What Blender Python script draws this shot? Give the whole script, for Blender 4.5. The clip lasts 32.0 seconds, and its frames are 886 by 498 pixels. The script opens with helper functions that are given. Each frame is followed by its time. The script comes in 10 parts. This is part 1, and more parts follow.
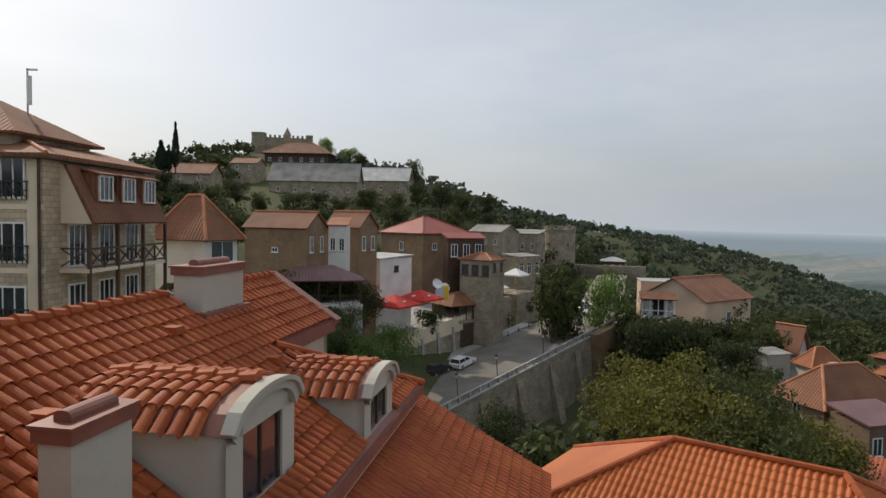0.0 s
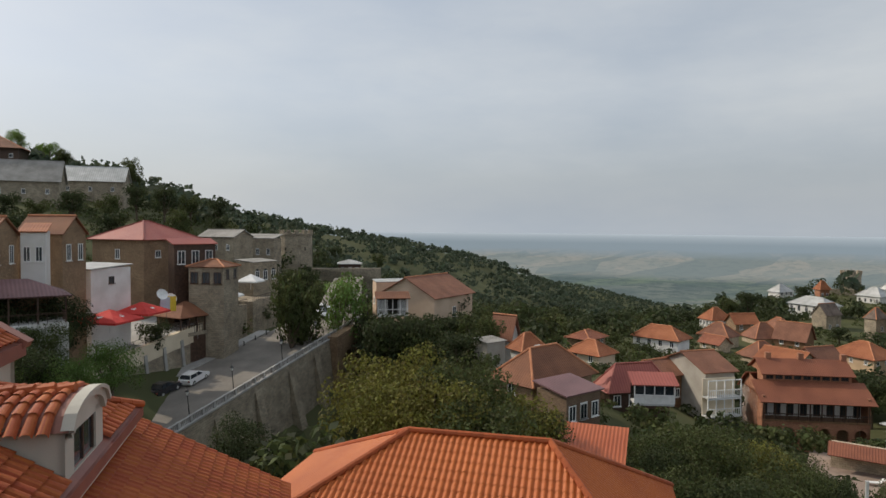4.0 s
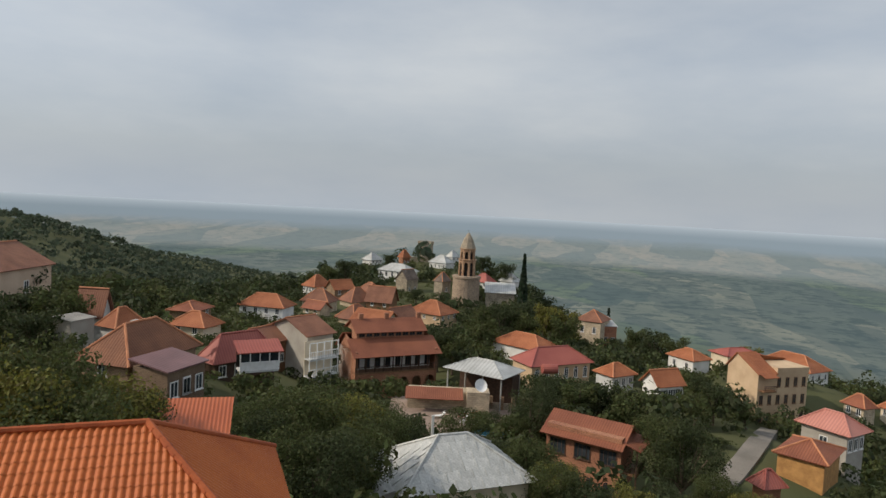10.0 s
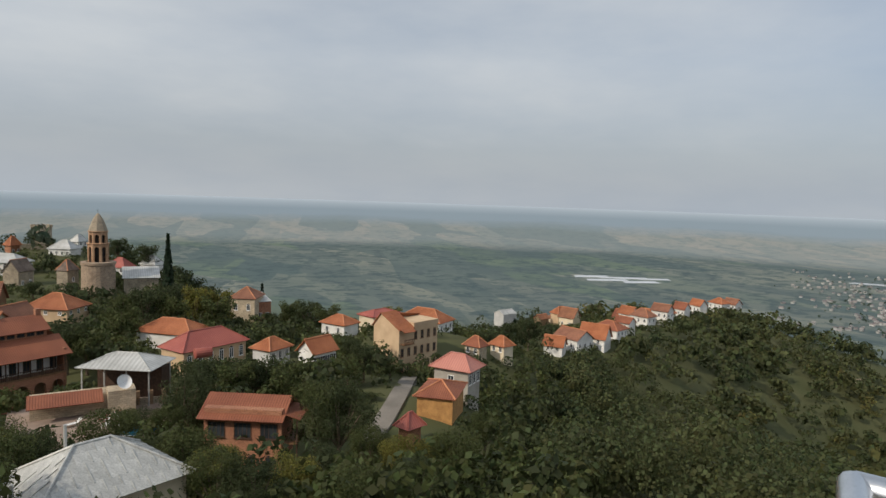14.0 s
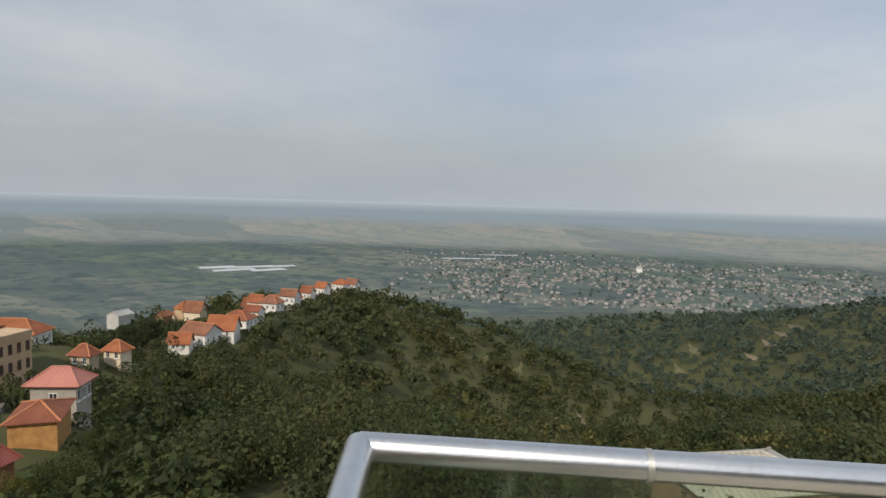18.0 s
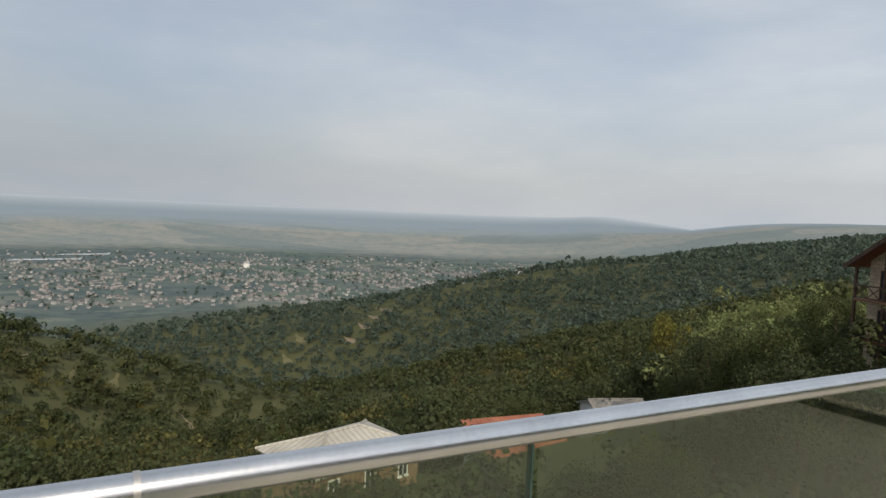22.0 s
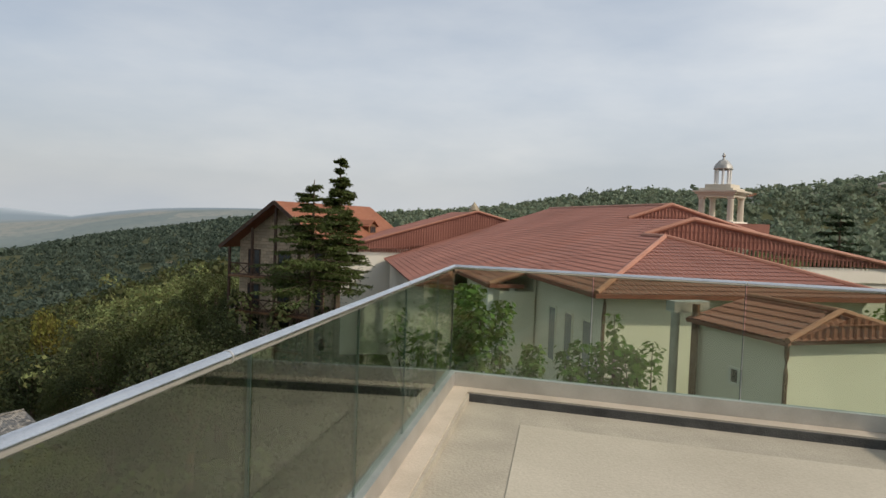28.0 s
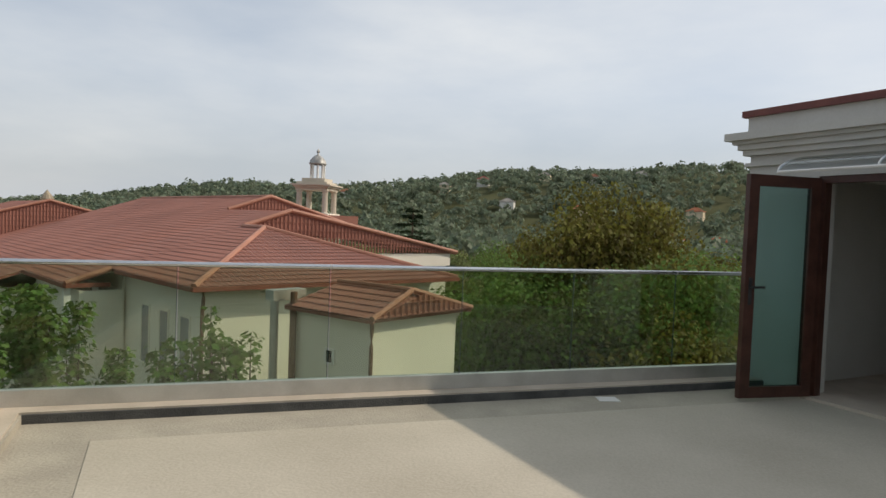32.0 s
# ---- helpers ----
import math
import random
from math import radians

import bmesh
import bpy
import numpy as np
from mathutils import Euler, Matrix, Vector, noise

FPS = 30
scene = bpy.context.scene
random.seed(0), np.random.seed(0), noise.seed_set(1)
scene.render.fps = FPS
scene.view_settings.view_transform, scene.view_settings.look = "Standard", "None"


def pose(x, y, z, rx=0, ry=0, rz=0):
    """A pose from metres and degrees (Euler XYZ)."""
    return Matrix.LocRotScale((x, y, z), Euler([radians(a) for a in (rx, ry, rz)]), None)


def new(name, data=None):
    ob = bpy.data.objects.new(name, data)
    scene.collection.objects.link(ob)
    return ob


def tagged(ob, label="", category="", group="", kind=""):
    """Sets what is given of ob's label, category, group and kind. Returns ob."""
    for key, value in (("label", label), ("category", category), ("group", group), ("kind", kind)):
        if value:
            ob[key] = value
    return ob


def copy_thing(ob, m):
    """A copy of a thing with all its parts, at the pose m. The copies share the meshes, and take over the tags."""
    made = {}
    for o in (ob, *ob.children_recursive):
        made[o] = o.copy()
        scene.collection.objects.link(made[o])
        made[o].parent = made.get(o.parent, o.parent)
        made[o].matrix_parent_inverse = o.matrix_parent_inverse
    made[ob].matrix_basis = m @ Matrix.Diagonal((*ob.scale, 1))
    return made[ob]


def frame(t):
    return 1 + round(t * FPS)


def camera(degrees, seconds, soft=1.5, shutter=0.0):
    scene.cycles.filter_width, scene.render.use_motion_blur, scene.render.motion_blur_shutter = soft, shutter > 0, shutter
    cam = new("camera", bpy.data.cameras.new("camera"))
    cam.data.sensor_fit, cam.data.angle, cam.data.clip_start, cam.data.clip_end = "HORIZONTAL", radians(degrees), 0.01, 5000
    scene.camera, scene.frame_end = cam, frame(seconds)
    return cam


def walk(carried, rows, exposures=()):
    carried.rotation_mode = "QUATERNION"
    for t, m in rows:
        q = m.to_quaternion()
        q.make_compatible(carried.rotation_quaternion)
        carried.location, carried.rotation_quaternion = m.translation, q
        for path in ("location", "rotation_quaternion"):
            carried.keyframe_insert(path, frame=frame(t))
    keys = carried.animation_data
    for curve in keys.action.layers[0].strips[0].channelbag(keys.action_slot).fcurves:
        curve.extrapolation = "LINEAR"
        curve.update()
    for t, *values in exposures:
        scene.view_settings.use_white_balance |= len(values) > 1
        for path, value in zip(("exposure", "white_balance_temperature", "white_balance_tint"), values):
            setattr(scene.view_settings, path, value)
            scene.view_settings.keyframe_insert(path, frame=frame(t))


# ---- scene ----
cam = camera(68.94, 32.0)
# seconds, place, yaw, pitch, roll
PATH = [
    (0, 0.065, -0.075, 1.649, 68.14, -2.67, -1.01),
    (0.5, 0.043, -0.051, 1.642, 65.24, -2.43, -1.06),
    (1, 0.015, -0.017, 1.640, 61.91, -2.49, -0.88),
    (1.5, -0.032, 0.024, 1.623, 57.86, -2.20, -0.88),
    (2, -0.068, 0.074, 1.604, 54.12, -1.83, -0.95),
    (2.5, -0.095, 0.122, 1.586, 51.66, -1.79, -0.75),
    (4.5, -0.117, 0.167, 1.569, 42.32, -2.27, -0.64),
    (5, -0.128, 0.192, 1.559, 39.22, -2.60, -0.92),
    (5.5, -0.135, 0.210, 1.552, 36.40, -2.78, -1.20),
    (6, -0.142, 0.225, 1.546, 33.38, -3.14, -1.73),
    (6.5, -0.149, 0.242, 1.539, 31.99, -3.30, -1.99),
    (7, -0.153, 0.251, 1.536, 30.67, -3.17, -2.02),
    (7.5, -0.156, 0.257, 1.532, 28.09, -3.44, -1.94),
    (8, -0.162, 0.269, 1.529, 25.23, -3.48, -2.23),
    (8.5, -0.167, 0.281, 1.523, 22.26, -3.48, -2.32),
    (9, -0.173, 0.293, 1.519, 18.87, -3.69, -2.20),
    (9.5, -0.176, 0.302, 1.516, 15.27, -3.78, -1.98),
    (10, -0.175, 0.301, 1.517, 11.35, -3.67, -3.02),
    (10.5, -0.167, 0.284, 1.524, 7.06, -4.24, -1.92),
    (11, -0.154, 0.260, 1.534, 2.77, -4.56, -1.33),
    (11.5, -0.140, 0.227, 1.546, -1.69, -4.46, -1.44),
    (12, -0.127, 0.195, 1.557, -4.59, -4.43, -1.60),
    (12.5, -0.115, 0.168, 1.567, -7.57, -4.54, -1.73),
    (13, -0.089, 0.153, 1.574, -10.82, -4.63, -1.12),
    (13.5, -0.057, 0.145, 1.574, -14.90, -4.68, -1.63),
    (14, -0.031, 0.141, 1.568, -19.09, -4.57, -1.92),
    (14.5, -0.008, 0.140, 1.560, -23.95, -4.50, -1.92),
    (16.5, 0.043, 0.123, 1.549, -39.66, -4.58, -1.80),
    (17, 0.065, 0.127, 1.548, -44.61, -4.78, -1.79),
    (17.5, 0.100, 0.126, 1.548, -48.34, -4.85, -1.30),
    (18, 0.153, 0.117, 1.552, -51.54, -4.57, -1.66),
    (18.5, 0.211, 0.092, 1.553, -55.46, -4.42, -1.60),
    (19, 0.264, 0.067, 1.552, -59.57, -4.47, -1.53),
    (19.5, 0.310, 0.038, 1.553, -63.83, -4.45, -1.56),
    (20, 0.349, 0.008, 1.558, -67.30, -4.31, -1.26),
    (20.5, 0.358, -0.000, 1.561, -70.74, -3.93, -1.44),
    (21, 0.344, 0.003, 1.559, -74.59, -3.64, -1.60),
    (21.5, 0.312, 0.007, 1.554, -80.03, -3.66, -1.58),
    (22, 0.269, 0.008, 1.555, -85.47, -3.66, -2.78),
    (22.5, 0.226, 0.000, 1.580, -89.40, -3.84, -2.22),
    (23, 0.199, 0.003, 1.599, -95.01, -3.73, -1.69),
    (23.5, 0.181, 0.003, 1.612, -100.73, -3.82, -1.83),
    (24, 0.171, -0.002, 1.624, -106.69, -3.40, -1.80),
    (24.5, 0.177, -0.011, 1.631, -110.96, -2.51, -1.65),
    (25, 0.172, -0.025, 1.635, -115.26, -1.85, -1.19),
    (25.5, 0.176, -0.029, 1.642, -119.86, -2.41, -1.32),
    (26, 0.166, -0.031, 1.641, -123.72, -2.48, -1.30),
    (26.5, 0.146, -0.023, 1.641, -127.33, -2.51, -1.55),
    (28.5, 0.096, -0.052, 1.645, -140.77, -2.49, -2.10),
    (29, 0.079, -0.088, 1.645, -146.16, -2.18, -1.83),
    (29.5, 0.079, -0.140, 1.636, -151.38, -2.03, -1.41),
    (30, 0.085, -0.199, 1.623, -156.49, -1.95, -1.94),
    (30.5, 0.093, -0.234, 1.615, -161.39, -1.79, -1.86),
    (31, 0.096, -0.246, 1.607, -165.11, -1.58, -2.02),
    (31.5, 0.093, -0.248, 1.597, -168.00, -1.68, -1.76),
    (32, 0.084, -0.250, 1.592, -170.74, -2.00, -2.24),
]
walk(cam, [(t, pose(x, y, z, 90 + p, r, w)) for t, x, y, z, w, p, r in PATH], ((0, 0, 6650, 10), (13, 0, 6600, 10), (19, 0, 6730, 11), (32, 0, 6800, 11)))

# ---- sky and sun ----
SUN_AZ, SUN_EL = 110.0, 38.0
world = bpy.data.worlds.new("world")
scene.world = world
world.use_nodes = True
wn, wl = world.node_tree.nodes, world.node_tree.links
wn.clear()
sky = wn.new("ShaderNodeTexSky")
sky.sky_type, sky.sun_disc = "NISHITA", False
sky.sun_elevation, sky.sun_rotation = radians(SUN_EL), radians(-SUN_AZ)
sky.altitude, sky.air_density, sky.dust_density, sky.ozone_density = 700, 1.0, 5.0, 1.5
wgeo = wn.new("ShaderNodeTexCoord")
stretch = wn.new("ShaderNodeMapping")
stretch.inputs["Scale"].default_value = (1.0, 1.0, 3.2)
cloud = wn.new("ShaderNodeTexNoise")
cloud.inputs["Scale"].default_value, cloud.inputs["Detail"].default_value, cloud.inputs["Roughness"].default_value = 1.7, 6, 0.55
ramp = wn.new("ShaderNodeMapRange")
ramp.inputs[1].default_value, ramp.inputs[2].default_value, ramp.inputs[3].default_value, ramp.inputs[4].default_value = 0.35, 0.72, 0.62, 0.86
rise = wn.new("ShaderNodeSeparateXYZ")
hazy = wn.new("ShaderNodeMapRange")
hazy.inputs[1].default_value, hazy.inputs[2].default_value, hazy.inputs[3].default_value, hazy.inputs[4].default_value = 0.0, 0.3, 0.98, 0.0
most = wn.new("ShaderNodeMath")
most.operation = "MAXIMUM"
veil = wn.new("ShaderNodeMix")
veil.data_type = "RGBA"
# thin high cloud, a little lighter where it is thick
tone = wn.new("ShaderNodeMix")
tone.data_type = "RGBA"
tone.inputs[6].default_value, tone.inputs[7].default_value = (3.7, 4.6, 5.8, 1), (7.2, 7.4, 7.4, 1)
# brighter towards the south west
toward = wn.new("ShaderNodeVectorMath")
toward.operation = "DOT_PRODUCT"
toward.inputs[1].default_value = (-math.sin(radians(165)), math.cos(radians(165)), 0.0)
glow = wn.new("ShaderNodeMapRange")
glow.inputs[1].default_value, glow.inputs[2].default_value, glow.inputs[3].default_value, glow.inputs[4].default_value = -1.0, 1.0, 0.97, 1.32
lit = wn.new("ShaderNodeVectorMath")
lit.operation = "SCALE"
bg = wn.new("ShaderNodeBackground")
bg.inputs["Strength"].default_value = 0.1
wout = wn.new("ShaderNodeOutputWorld")
wl.new(wgeo.outputs["Generated"], stretch.inputs["Vector"])
wl.new(stretch.outputs["Vector"], cloud.inputs["Vector"])
wl.new(cloud.outputs["Fac"], ramp.inputs[0])
wl.new(wgeo.outputs["Generated"], rise.inputs[0])
wl.new(rise.outputs[2], hazy.inputs[0])
wl.new(hazy.outputs[0], most.inputs[0])
wl.new(ramp.outputs[0], most.inputs[1])
wl.new(most.outputs[0], veil.inputs[0])
wl.new(cloud.outputs["Fac"], tone.inputs[0])
wl.new(tone.outputs[2], veil.inputs[7])
wl.new(sky.outputs["Color"], veil.inputs[6])
wl.new(wgeo.outputs["Generated"], toward.inputs[0])
wl.new(toward.outputs["Value"], glow.inputs[0])
wl.new(veil.outputs[2], lit.inputs[0])
# a duller band of haze along the horizon
dimmer = wn.new("ShaderNodeMapRange")
dimmer.inputs[1].default_value, dimmer.inputs[2].default_value, dimmer.inputs[3].default_value, dimmer.inputs[4].default_value = 0.0, 0.2, 0.8, 1.0
both = wn.new("ShaderNodeMath")
both.operation = "MULTIPLY"
wl.new(rise.outputs[2], dimmer.inputs[0])
wl.new(glow.outputs[0], both.inputs[0])
wl.new(dimmer.outputs[0], both.inputs[1])
wl.new(both.outputs[0], lit.inputs["Scale"])
wl.new(lit.outputs["Vector"], bg.inputs["Color"])
wl.new(bg.outputs["Background"], wout.inputs["Surface"])
sun = new("sun", bpy.data.lights.new("sun", "SUN"))
sun.data.energy, sun.data.angle, sun.data.color = 2.7, radians(0.6), (1.0, 0.9, 0.76)
sun.matrix_world = pose(0, 0, 60, 90 - SUN_EL, 0, SUN_AZ + 180)

# ---- materials ----
def material(name, dark, light, scale=2.0, rough=0.8, bump=0.15, metal=0.0, fine=30.0, stain=0.35, vary=0.0, spec=0.4):
    """Two scales of colour variation and a fine relief, in metres."""
    m = bpy.data.materials.new(name)
    m.use_nodes = True
    n, l = m.node_tree.nodes, m.node_tree.links
    b = n["Principled BSDF"]
    b.inputs["Roughness"].default_value, b.inputs["Metallic"].default_value = rough, metal
    b.inputs["Specular IOR Level"].default_value = spec
    tc = n.new("ShaderNodeTexCoord")
    big, small = n.new("ShaderNodeTexNoise"), n.new("ShaderNodeTexNoise")
    big.inputs["Scale"].default_value, big.inputs["Detail"].default_value = scale, 5
    small.inputs["Scale"].default_value, small.inputs["Detail"].default_value = fine, 3
    mix = n.new("ShaderNodeMix")
    mix.data_type = "RGBA"
    mix.inputs[6].default_value, mix.inputs[7].default_value = (*dark, 1), (*light, 1)
    rmp = n.new("ShaderNodeMapRange")
    rmp.inputs[1].default_value, rmp.inputs[2].default_value = 0.3, 0.7
    l.new(tc.outputs["Object"], big.inputs["Vector"])
    l.new(tc.outputs["Object"], small.inputs["Vector"])
    add = n.new("ShaderNodeMath")
    add.operation = "MULTIPLY_ADD"
    add.inputs[1].default_value = stain
    l.new(small.outputs["Fac"], add.inputs[0])
    l.new(big.outputs["Fac"], add.inputs[2])
    sub = n.new("ShaderNodeMath")
    sub.operation, sub.inputs[1].default_value = "SUBTRACT", stain * 0.5
    l.new(add.outputs[0], sub.inputs[0])
    l.new(sub.outputs[0], rmp.inputs[0])
    l.new(rmp.outputs[0], mix.inputs[0])
    last = mix.outputs[2]
    if vary:
        info, hsv, rng = n.new("ShaderNodeObjectInfo"), n.new("ShaderNodeHueSaturation"), n.new("ShaderNodeMapRange")
        rng.inputs[3].default_value, rng.inputs[4].default_value = 1 - vary, 1 + vary
        l.new(info.outputs["Random"], rng.inputs[0])
        l.new(rng.outputs[0], hsv.inputs["Value"])
        l.new(last, hsv.inputs["Color"])
        last = hsv.outputs["Color"]
    l.new(last, b.inputs["Base Color"])
    if bump:
        bp = n.new("ShaderNodeBump")
        bp.inputs["Strength"].default_value, bp.inputs["Distance"].default_value = bump, 0.02
        l.new(small.outputs["Fac"], bp.inputs["Height"])
        l.new(bp.outputs["Normal"], b.inputs["Normal"])
    return m


def island_vary(m, low=0.7, high=1.3, hue=0.03):
    """Loose pieces of one mesh differ a little in tone."""
    n, l = m.node_tree.nodes, m.node_tree.links
    b = n["Principled BSDF"]
    src = b.inputs["Base Color"].links[0].from_socket
    geo, hsv, rv, rh = n.new("ShaderNodeNewGeometry"), n.new("ShaderNodeHueSaturation"), n.new("ShaderNodeMapRange"), n.new("ShaderNodeMapRange")
    rv.inputs[3].default_value, rv.inputs[4].default_value = low, high
    rh.inputs[3].default_value, rh.inputs[4].default_value = 0.5 - hue, 0.5 + hue
    l.new(geo.outputs["Random Per Island"], rv.inputs[0])
    l.new(geo.outputs["Random Per Island"], rh.inputs[0])
    l.new(rv.outputs[0], hsv.inputs["Value"])
    l.new(rh.outputs[0], hsv.inputs["Hue"])
    l.new(src, hsv.inputs["Color"])
    l.new(hsv.outputs["Color"], b.inputs["Base Color"])
    return m


def ribbed(m, pitch, rows=0.0, depth=0.5, dist=0.04, tone=0.25):
    """Waves down a roof (mesh coordinate u runs along the eave, v up the slope), with steps where rows overlap."""
    n, l = m.node_tree.nodes, m.node_tree.links
    b = n["Principled BSDF"]
    uv, sep = n.new("ShaderNodeUVMap"), n.new("ShaderNodeSeparateXYZ")
    l.new(uv.outputs["UV"], sep.inputs[0])
    w = n.new("ShaderNodeMath")
    w.operation, w.inputs[1].default_value = "MULTIPLY", 2 * math.pi / pitch
    sn = n.new("ShaderNodeMath")
    sn.operation = "SINE"
    l.new(sep.outputs[0], w.inputs[0])
    l.new(w.outputs[0], sn.inputs[0])
    height = sn.outputs[0]
    if rows:
        fr = n.new("ShaderNodeMath")
        fr.operation, fr.inputs[1].default_value = "MULTIPLY", 1 / rows
        saw = n.new("ShaderNodeMath")
        saw.operation = "FRACT"
        l.new(sep.outputs[1], fr.inputs[0])
        l.new(fr.outputs[0], saw.inputs[0])
        mul = n.new("ShaderNodeMath")
        mul.operation, mul.inputs[1].default_value = "MULTIPLY_ADD", -0.9
        l.new(saw.outputs[0], mul.inputs[0])
        l.new(height, mul.inputs[2])
        height = mul.outputs[0]
    bp = n.new("ShaderNodeBump")
    bp.inputs["Strength"].default_value, bp.inputs["Distance"].default_value = depth, dist
    l.new(height, bp.inputs["Height"])
    l.new(bp.outputs["Normal"], b.inputs["Normal"])
    # darker in the troughs and towards the upper end of each row
    src = b.inputs["Base Color"].links[0].from_socket
    rng, hsv = n.new("ShaderNodeMapRange"), n.new("ShaderNodeHueSaturation")
    rng.inputs[1].default_value, rng.inputs[2].default_value = -1.6, 0.6
    rng.inputs[3].default_value, rng.inputs[4].default_value = 1 - tone, 1.05
    l.new(height, rng.inputs[0])
    l.new(rng.outputs[0], hsv.inputs["Value"])
    l.new(src, hsv.inputs["Color"])
    l.new(hsv.outputs["Color"], b.inputs["Base Color"])
    return m


def masonry(m, w=0.45, h=0.2, mortar=(0.35, 0.31, 0.26), depth=0.4):
    """Courses of stones on walls too far off for single stones."""
    n, l = m.node_tree.nodes, m.node_tree.links
    b = n["Principled BSDF"]
    src = b.inputs["Base Color"].links[0].from_socket
    uv, br = n.new("ShaderNodeUVMap"), n.new("ShaderNodeTexBrick")
    br.inputs["Scale"].default_value, br.inputs["Mortar Size"].default_value = 1.0, 0.012
    br.inputs["Brick Width"].default_value, br.inputs["Row Height"].default_value = w, h
    br.inputs["Mortar"].default_value = (*mortar, 1)
    br.inputs["Color1"].default_value, br.inputs["Color2"].default_value = (0.75, 0.75, 0.75, 1), (1.15, 1.12, 1.08, 1)
    l.new(uv.outputs["UV"], br.inputs["Vector"])
    mul = n.new("ShaderNodeMix")
    mul.data_type, mul.blend_type = "RGBA", "MULTIPLY"
    mul.inputs[0].default_value = 0.8
    l.new(src, mul.inputs[6])
    l.new(br.outputs["Color"], mul.inputs[7])
    l.new(mul.outputs[2], b.inputs["Base Color"])
    return m


def glass_material(name, tint, edge=0.45, rough=0.02, base=0.03):
    """Thin glass: a tinted clear sheet whose gloss grows towards grazing views."""
    m = bpy.data.materials.new(name)
    m.use_nodes = True
    n, l = m.node_tree.nodes, m.node_tree.links
    n.clear()
    tr, gl, lw, pw, am, mx, o = (n.new("ShaderNode" + k) for k in ("BsdfTransparent", "BsdfGlossy", "LayerWeight", "Math", "Math", "MixShader", "OutputMaterial"))
    tr.inputs["Color"].default_value = (*tint, 1)
    gl.inputs["Roughness"].default_value, gl.inputs["Color"].default_value = rough, (0.6, 0.63, 0.61, 1)
    lw.inputs["Blend"].default_value = 0.5
    pw.operation, pw.inputs[1].default_value = "POWER", 4.0
    am.operation, am.inputs[1].default_value, am.inputs[2].default_value = "MULTIPLY_ADD", edge, base
    l.new(lw.outputs["Facing"], pw.inputs[0])
    l.new(pw.outputs[0], am.inputs[0])
    l.new(am.outputs[0], mx.inputs[0])
    l.new(tr.outputs[0], mx.inputs[1])
    l.new(gl.outputs[0], mx.inputs[2])
    l.new(mx.outputs[0], o.inputs["Surface"])
    return m


M = {}
M["tile_orange"] = ribbed(material("tile_orange", (0.26, 0.08, 0.031), (0.4, 0.142, 0.06), 0.35, 0.75, 0.1, vary=0.08), 0.3, 0.4)
M["tile_red"] = ribbed(material("tile_red", (0.2, 0.064, 0.034), (0.3, 0.104, 0.054), 0.3, 0.75, 0.1, vary=0.08), 0.3, 0.4)
M["tile_brown"] = ribbed(material("tile_brown", (0.17, 0.07, 0.038), (0.28, 0.118, 0.06), 0.4, 0.8, 0.1, vary=0.1), 0.3, 0.4)
M["tile_dusty"] = ribbed(material("tile_dusty", (0.19, 0.08, 0.048), (0.3, 0.132, 0.078), 0.4, 0.8, 0.1, vary=0.1), 0.3, 0.4)
M["metal_red"] = ribbed(material("metal_red", (0.28, 0.07, 0.055), (0.38, 0.11, 0.08), 0.25, 0.55, 0.0, vary=0.05), 0.35, 0.0, 0.35)
M["metal_pink"] = ribbed(material("metal_pink", (0.42, 0.16, 0.12), (0.52, 0.22, 0.17), 0.25, 0.55, 0.0), 0.4, 0.0, 0.3)
M["metal_orange"] = ribbed(material("metal_orange", (0.36, 0.085, 0.032), (0.45, 0.12, 0.045), 0.25, 0.5, 0.0), 0.25, 0.0, 0.4)
M["metal_grey"] = ribbed(material("metal_grey", (0.34, 0.34, 0.32), (0.52, 0.52, 0.5), 0.5, 0.5, 0.0, metal=0.2, vary=0.08), 0.6, 0.0, 0.35)
M["metal_purple"] = ribbed(material("metal_purple", (0.15, 0.08, 0.08), (0.22, 0.12, 0.12), 0.4, 0.55, 0.0), 0.35, 0.0, 0.3)
M["slate_grey"] = ribbed(material("slate_grey", (0.2, 0.19, 0.17), (0.36, 0.34, 0.31), 0.35, 0.85, 0.1), 0.2, 0.0, 0.4)
M["plaster_white"] = material("plaster_white", (0.62, 0.6, 0.56), (0.78, 0.77, 0.74), 0.5, 0.85, 0.1, vary=0.05)
M["plaster_cream"] = material("plaster_cream", (0.6, 0.5, 0.36), (0.74, 0.64, 0.48), 0.4, 0.85, 0.1, vary=0.06)
M["plaster_ochre"] = material("plaster_ochre", (0.46, 0.32, 0.2), (0.6, 0.44, 0.28), 0.4, 0.85, 0.1)
M["plaster_grey"] = material("plaster_grey", (0.42, 0.42, 0.4), (0.56, 0.55, 0.53), 0.4, 0.85, 0.1)
M["brick_tan"] = masonry(material("brick_tan", (0.24, 0.155, 0.095), (0.36, 0.25, 0.155), 0.4, 0.9, 0.2), 0.3, 0.12)
M["brick_red"] = masonry(material("brick_red", (0.32, 0.14, 0.085), (0.45, 0.22, 0.13), 0.4, 0.9, 0.2), 0.3, 0.12)
M["stone"] = masonry(material("stone", (0.24, 0.2, 0.15), (0.42, 0.36, 0.27), 0.5, 0.95, 0.5), 0.55, 0.28)
M["stone_pale"] = masonry(material("stone_pale", (0.4, 0.33, 0.24), (0.58, 0.48, 0.35), 0.5, 0.95, 0.4), 0.55, 0.28)
M["plaster_peach"] = material("plaster_peach", (0.52, 0.37, 0.26), (0.64, 0.48, 0.35), 0.4, 0.85, 0.1)
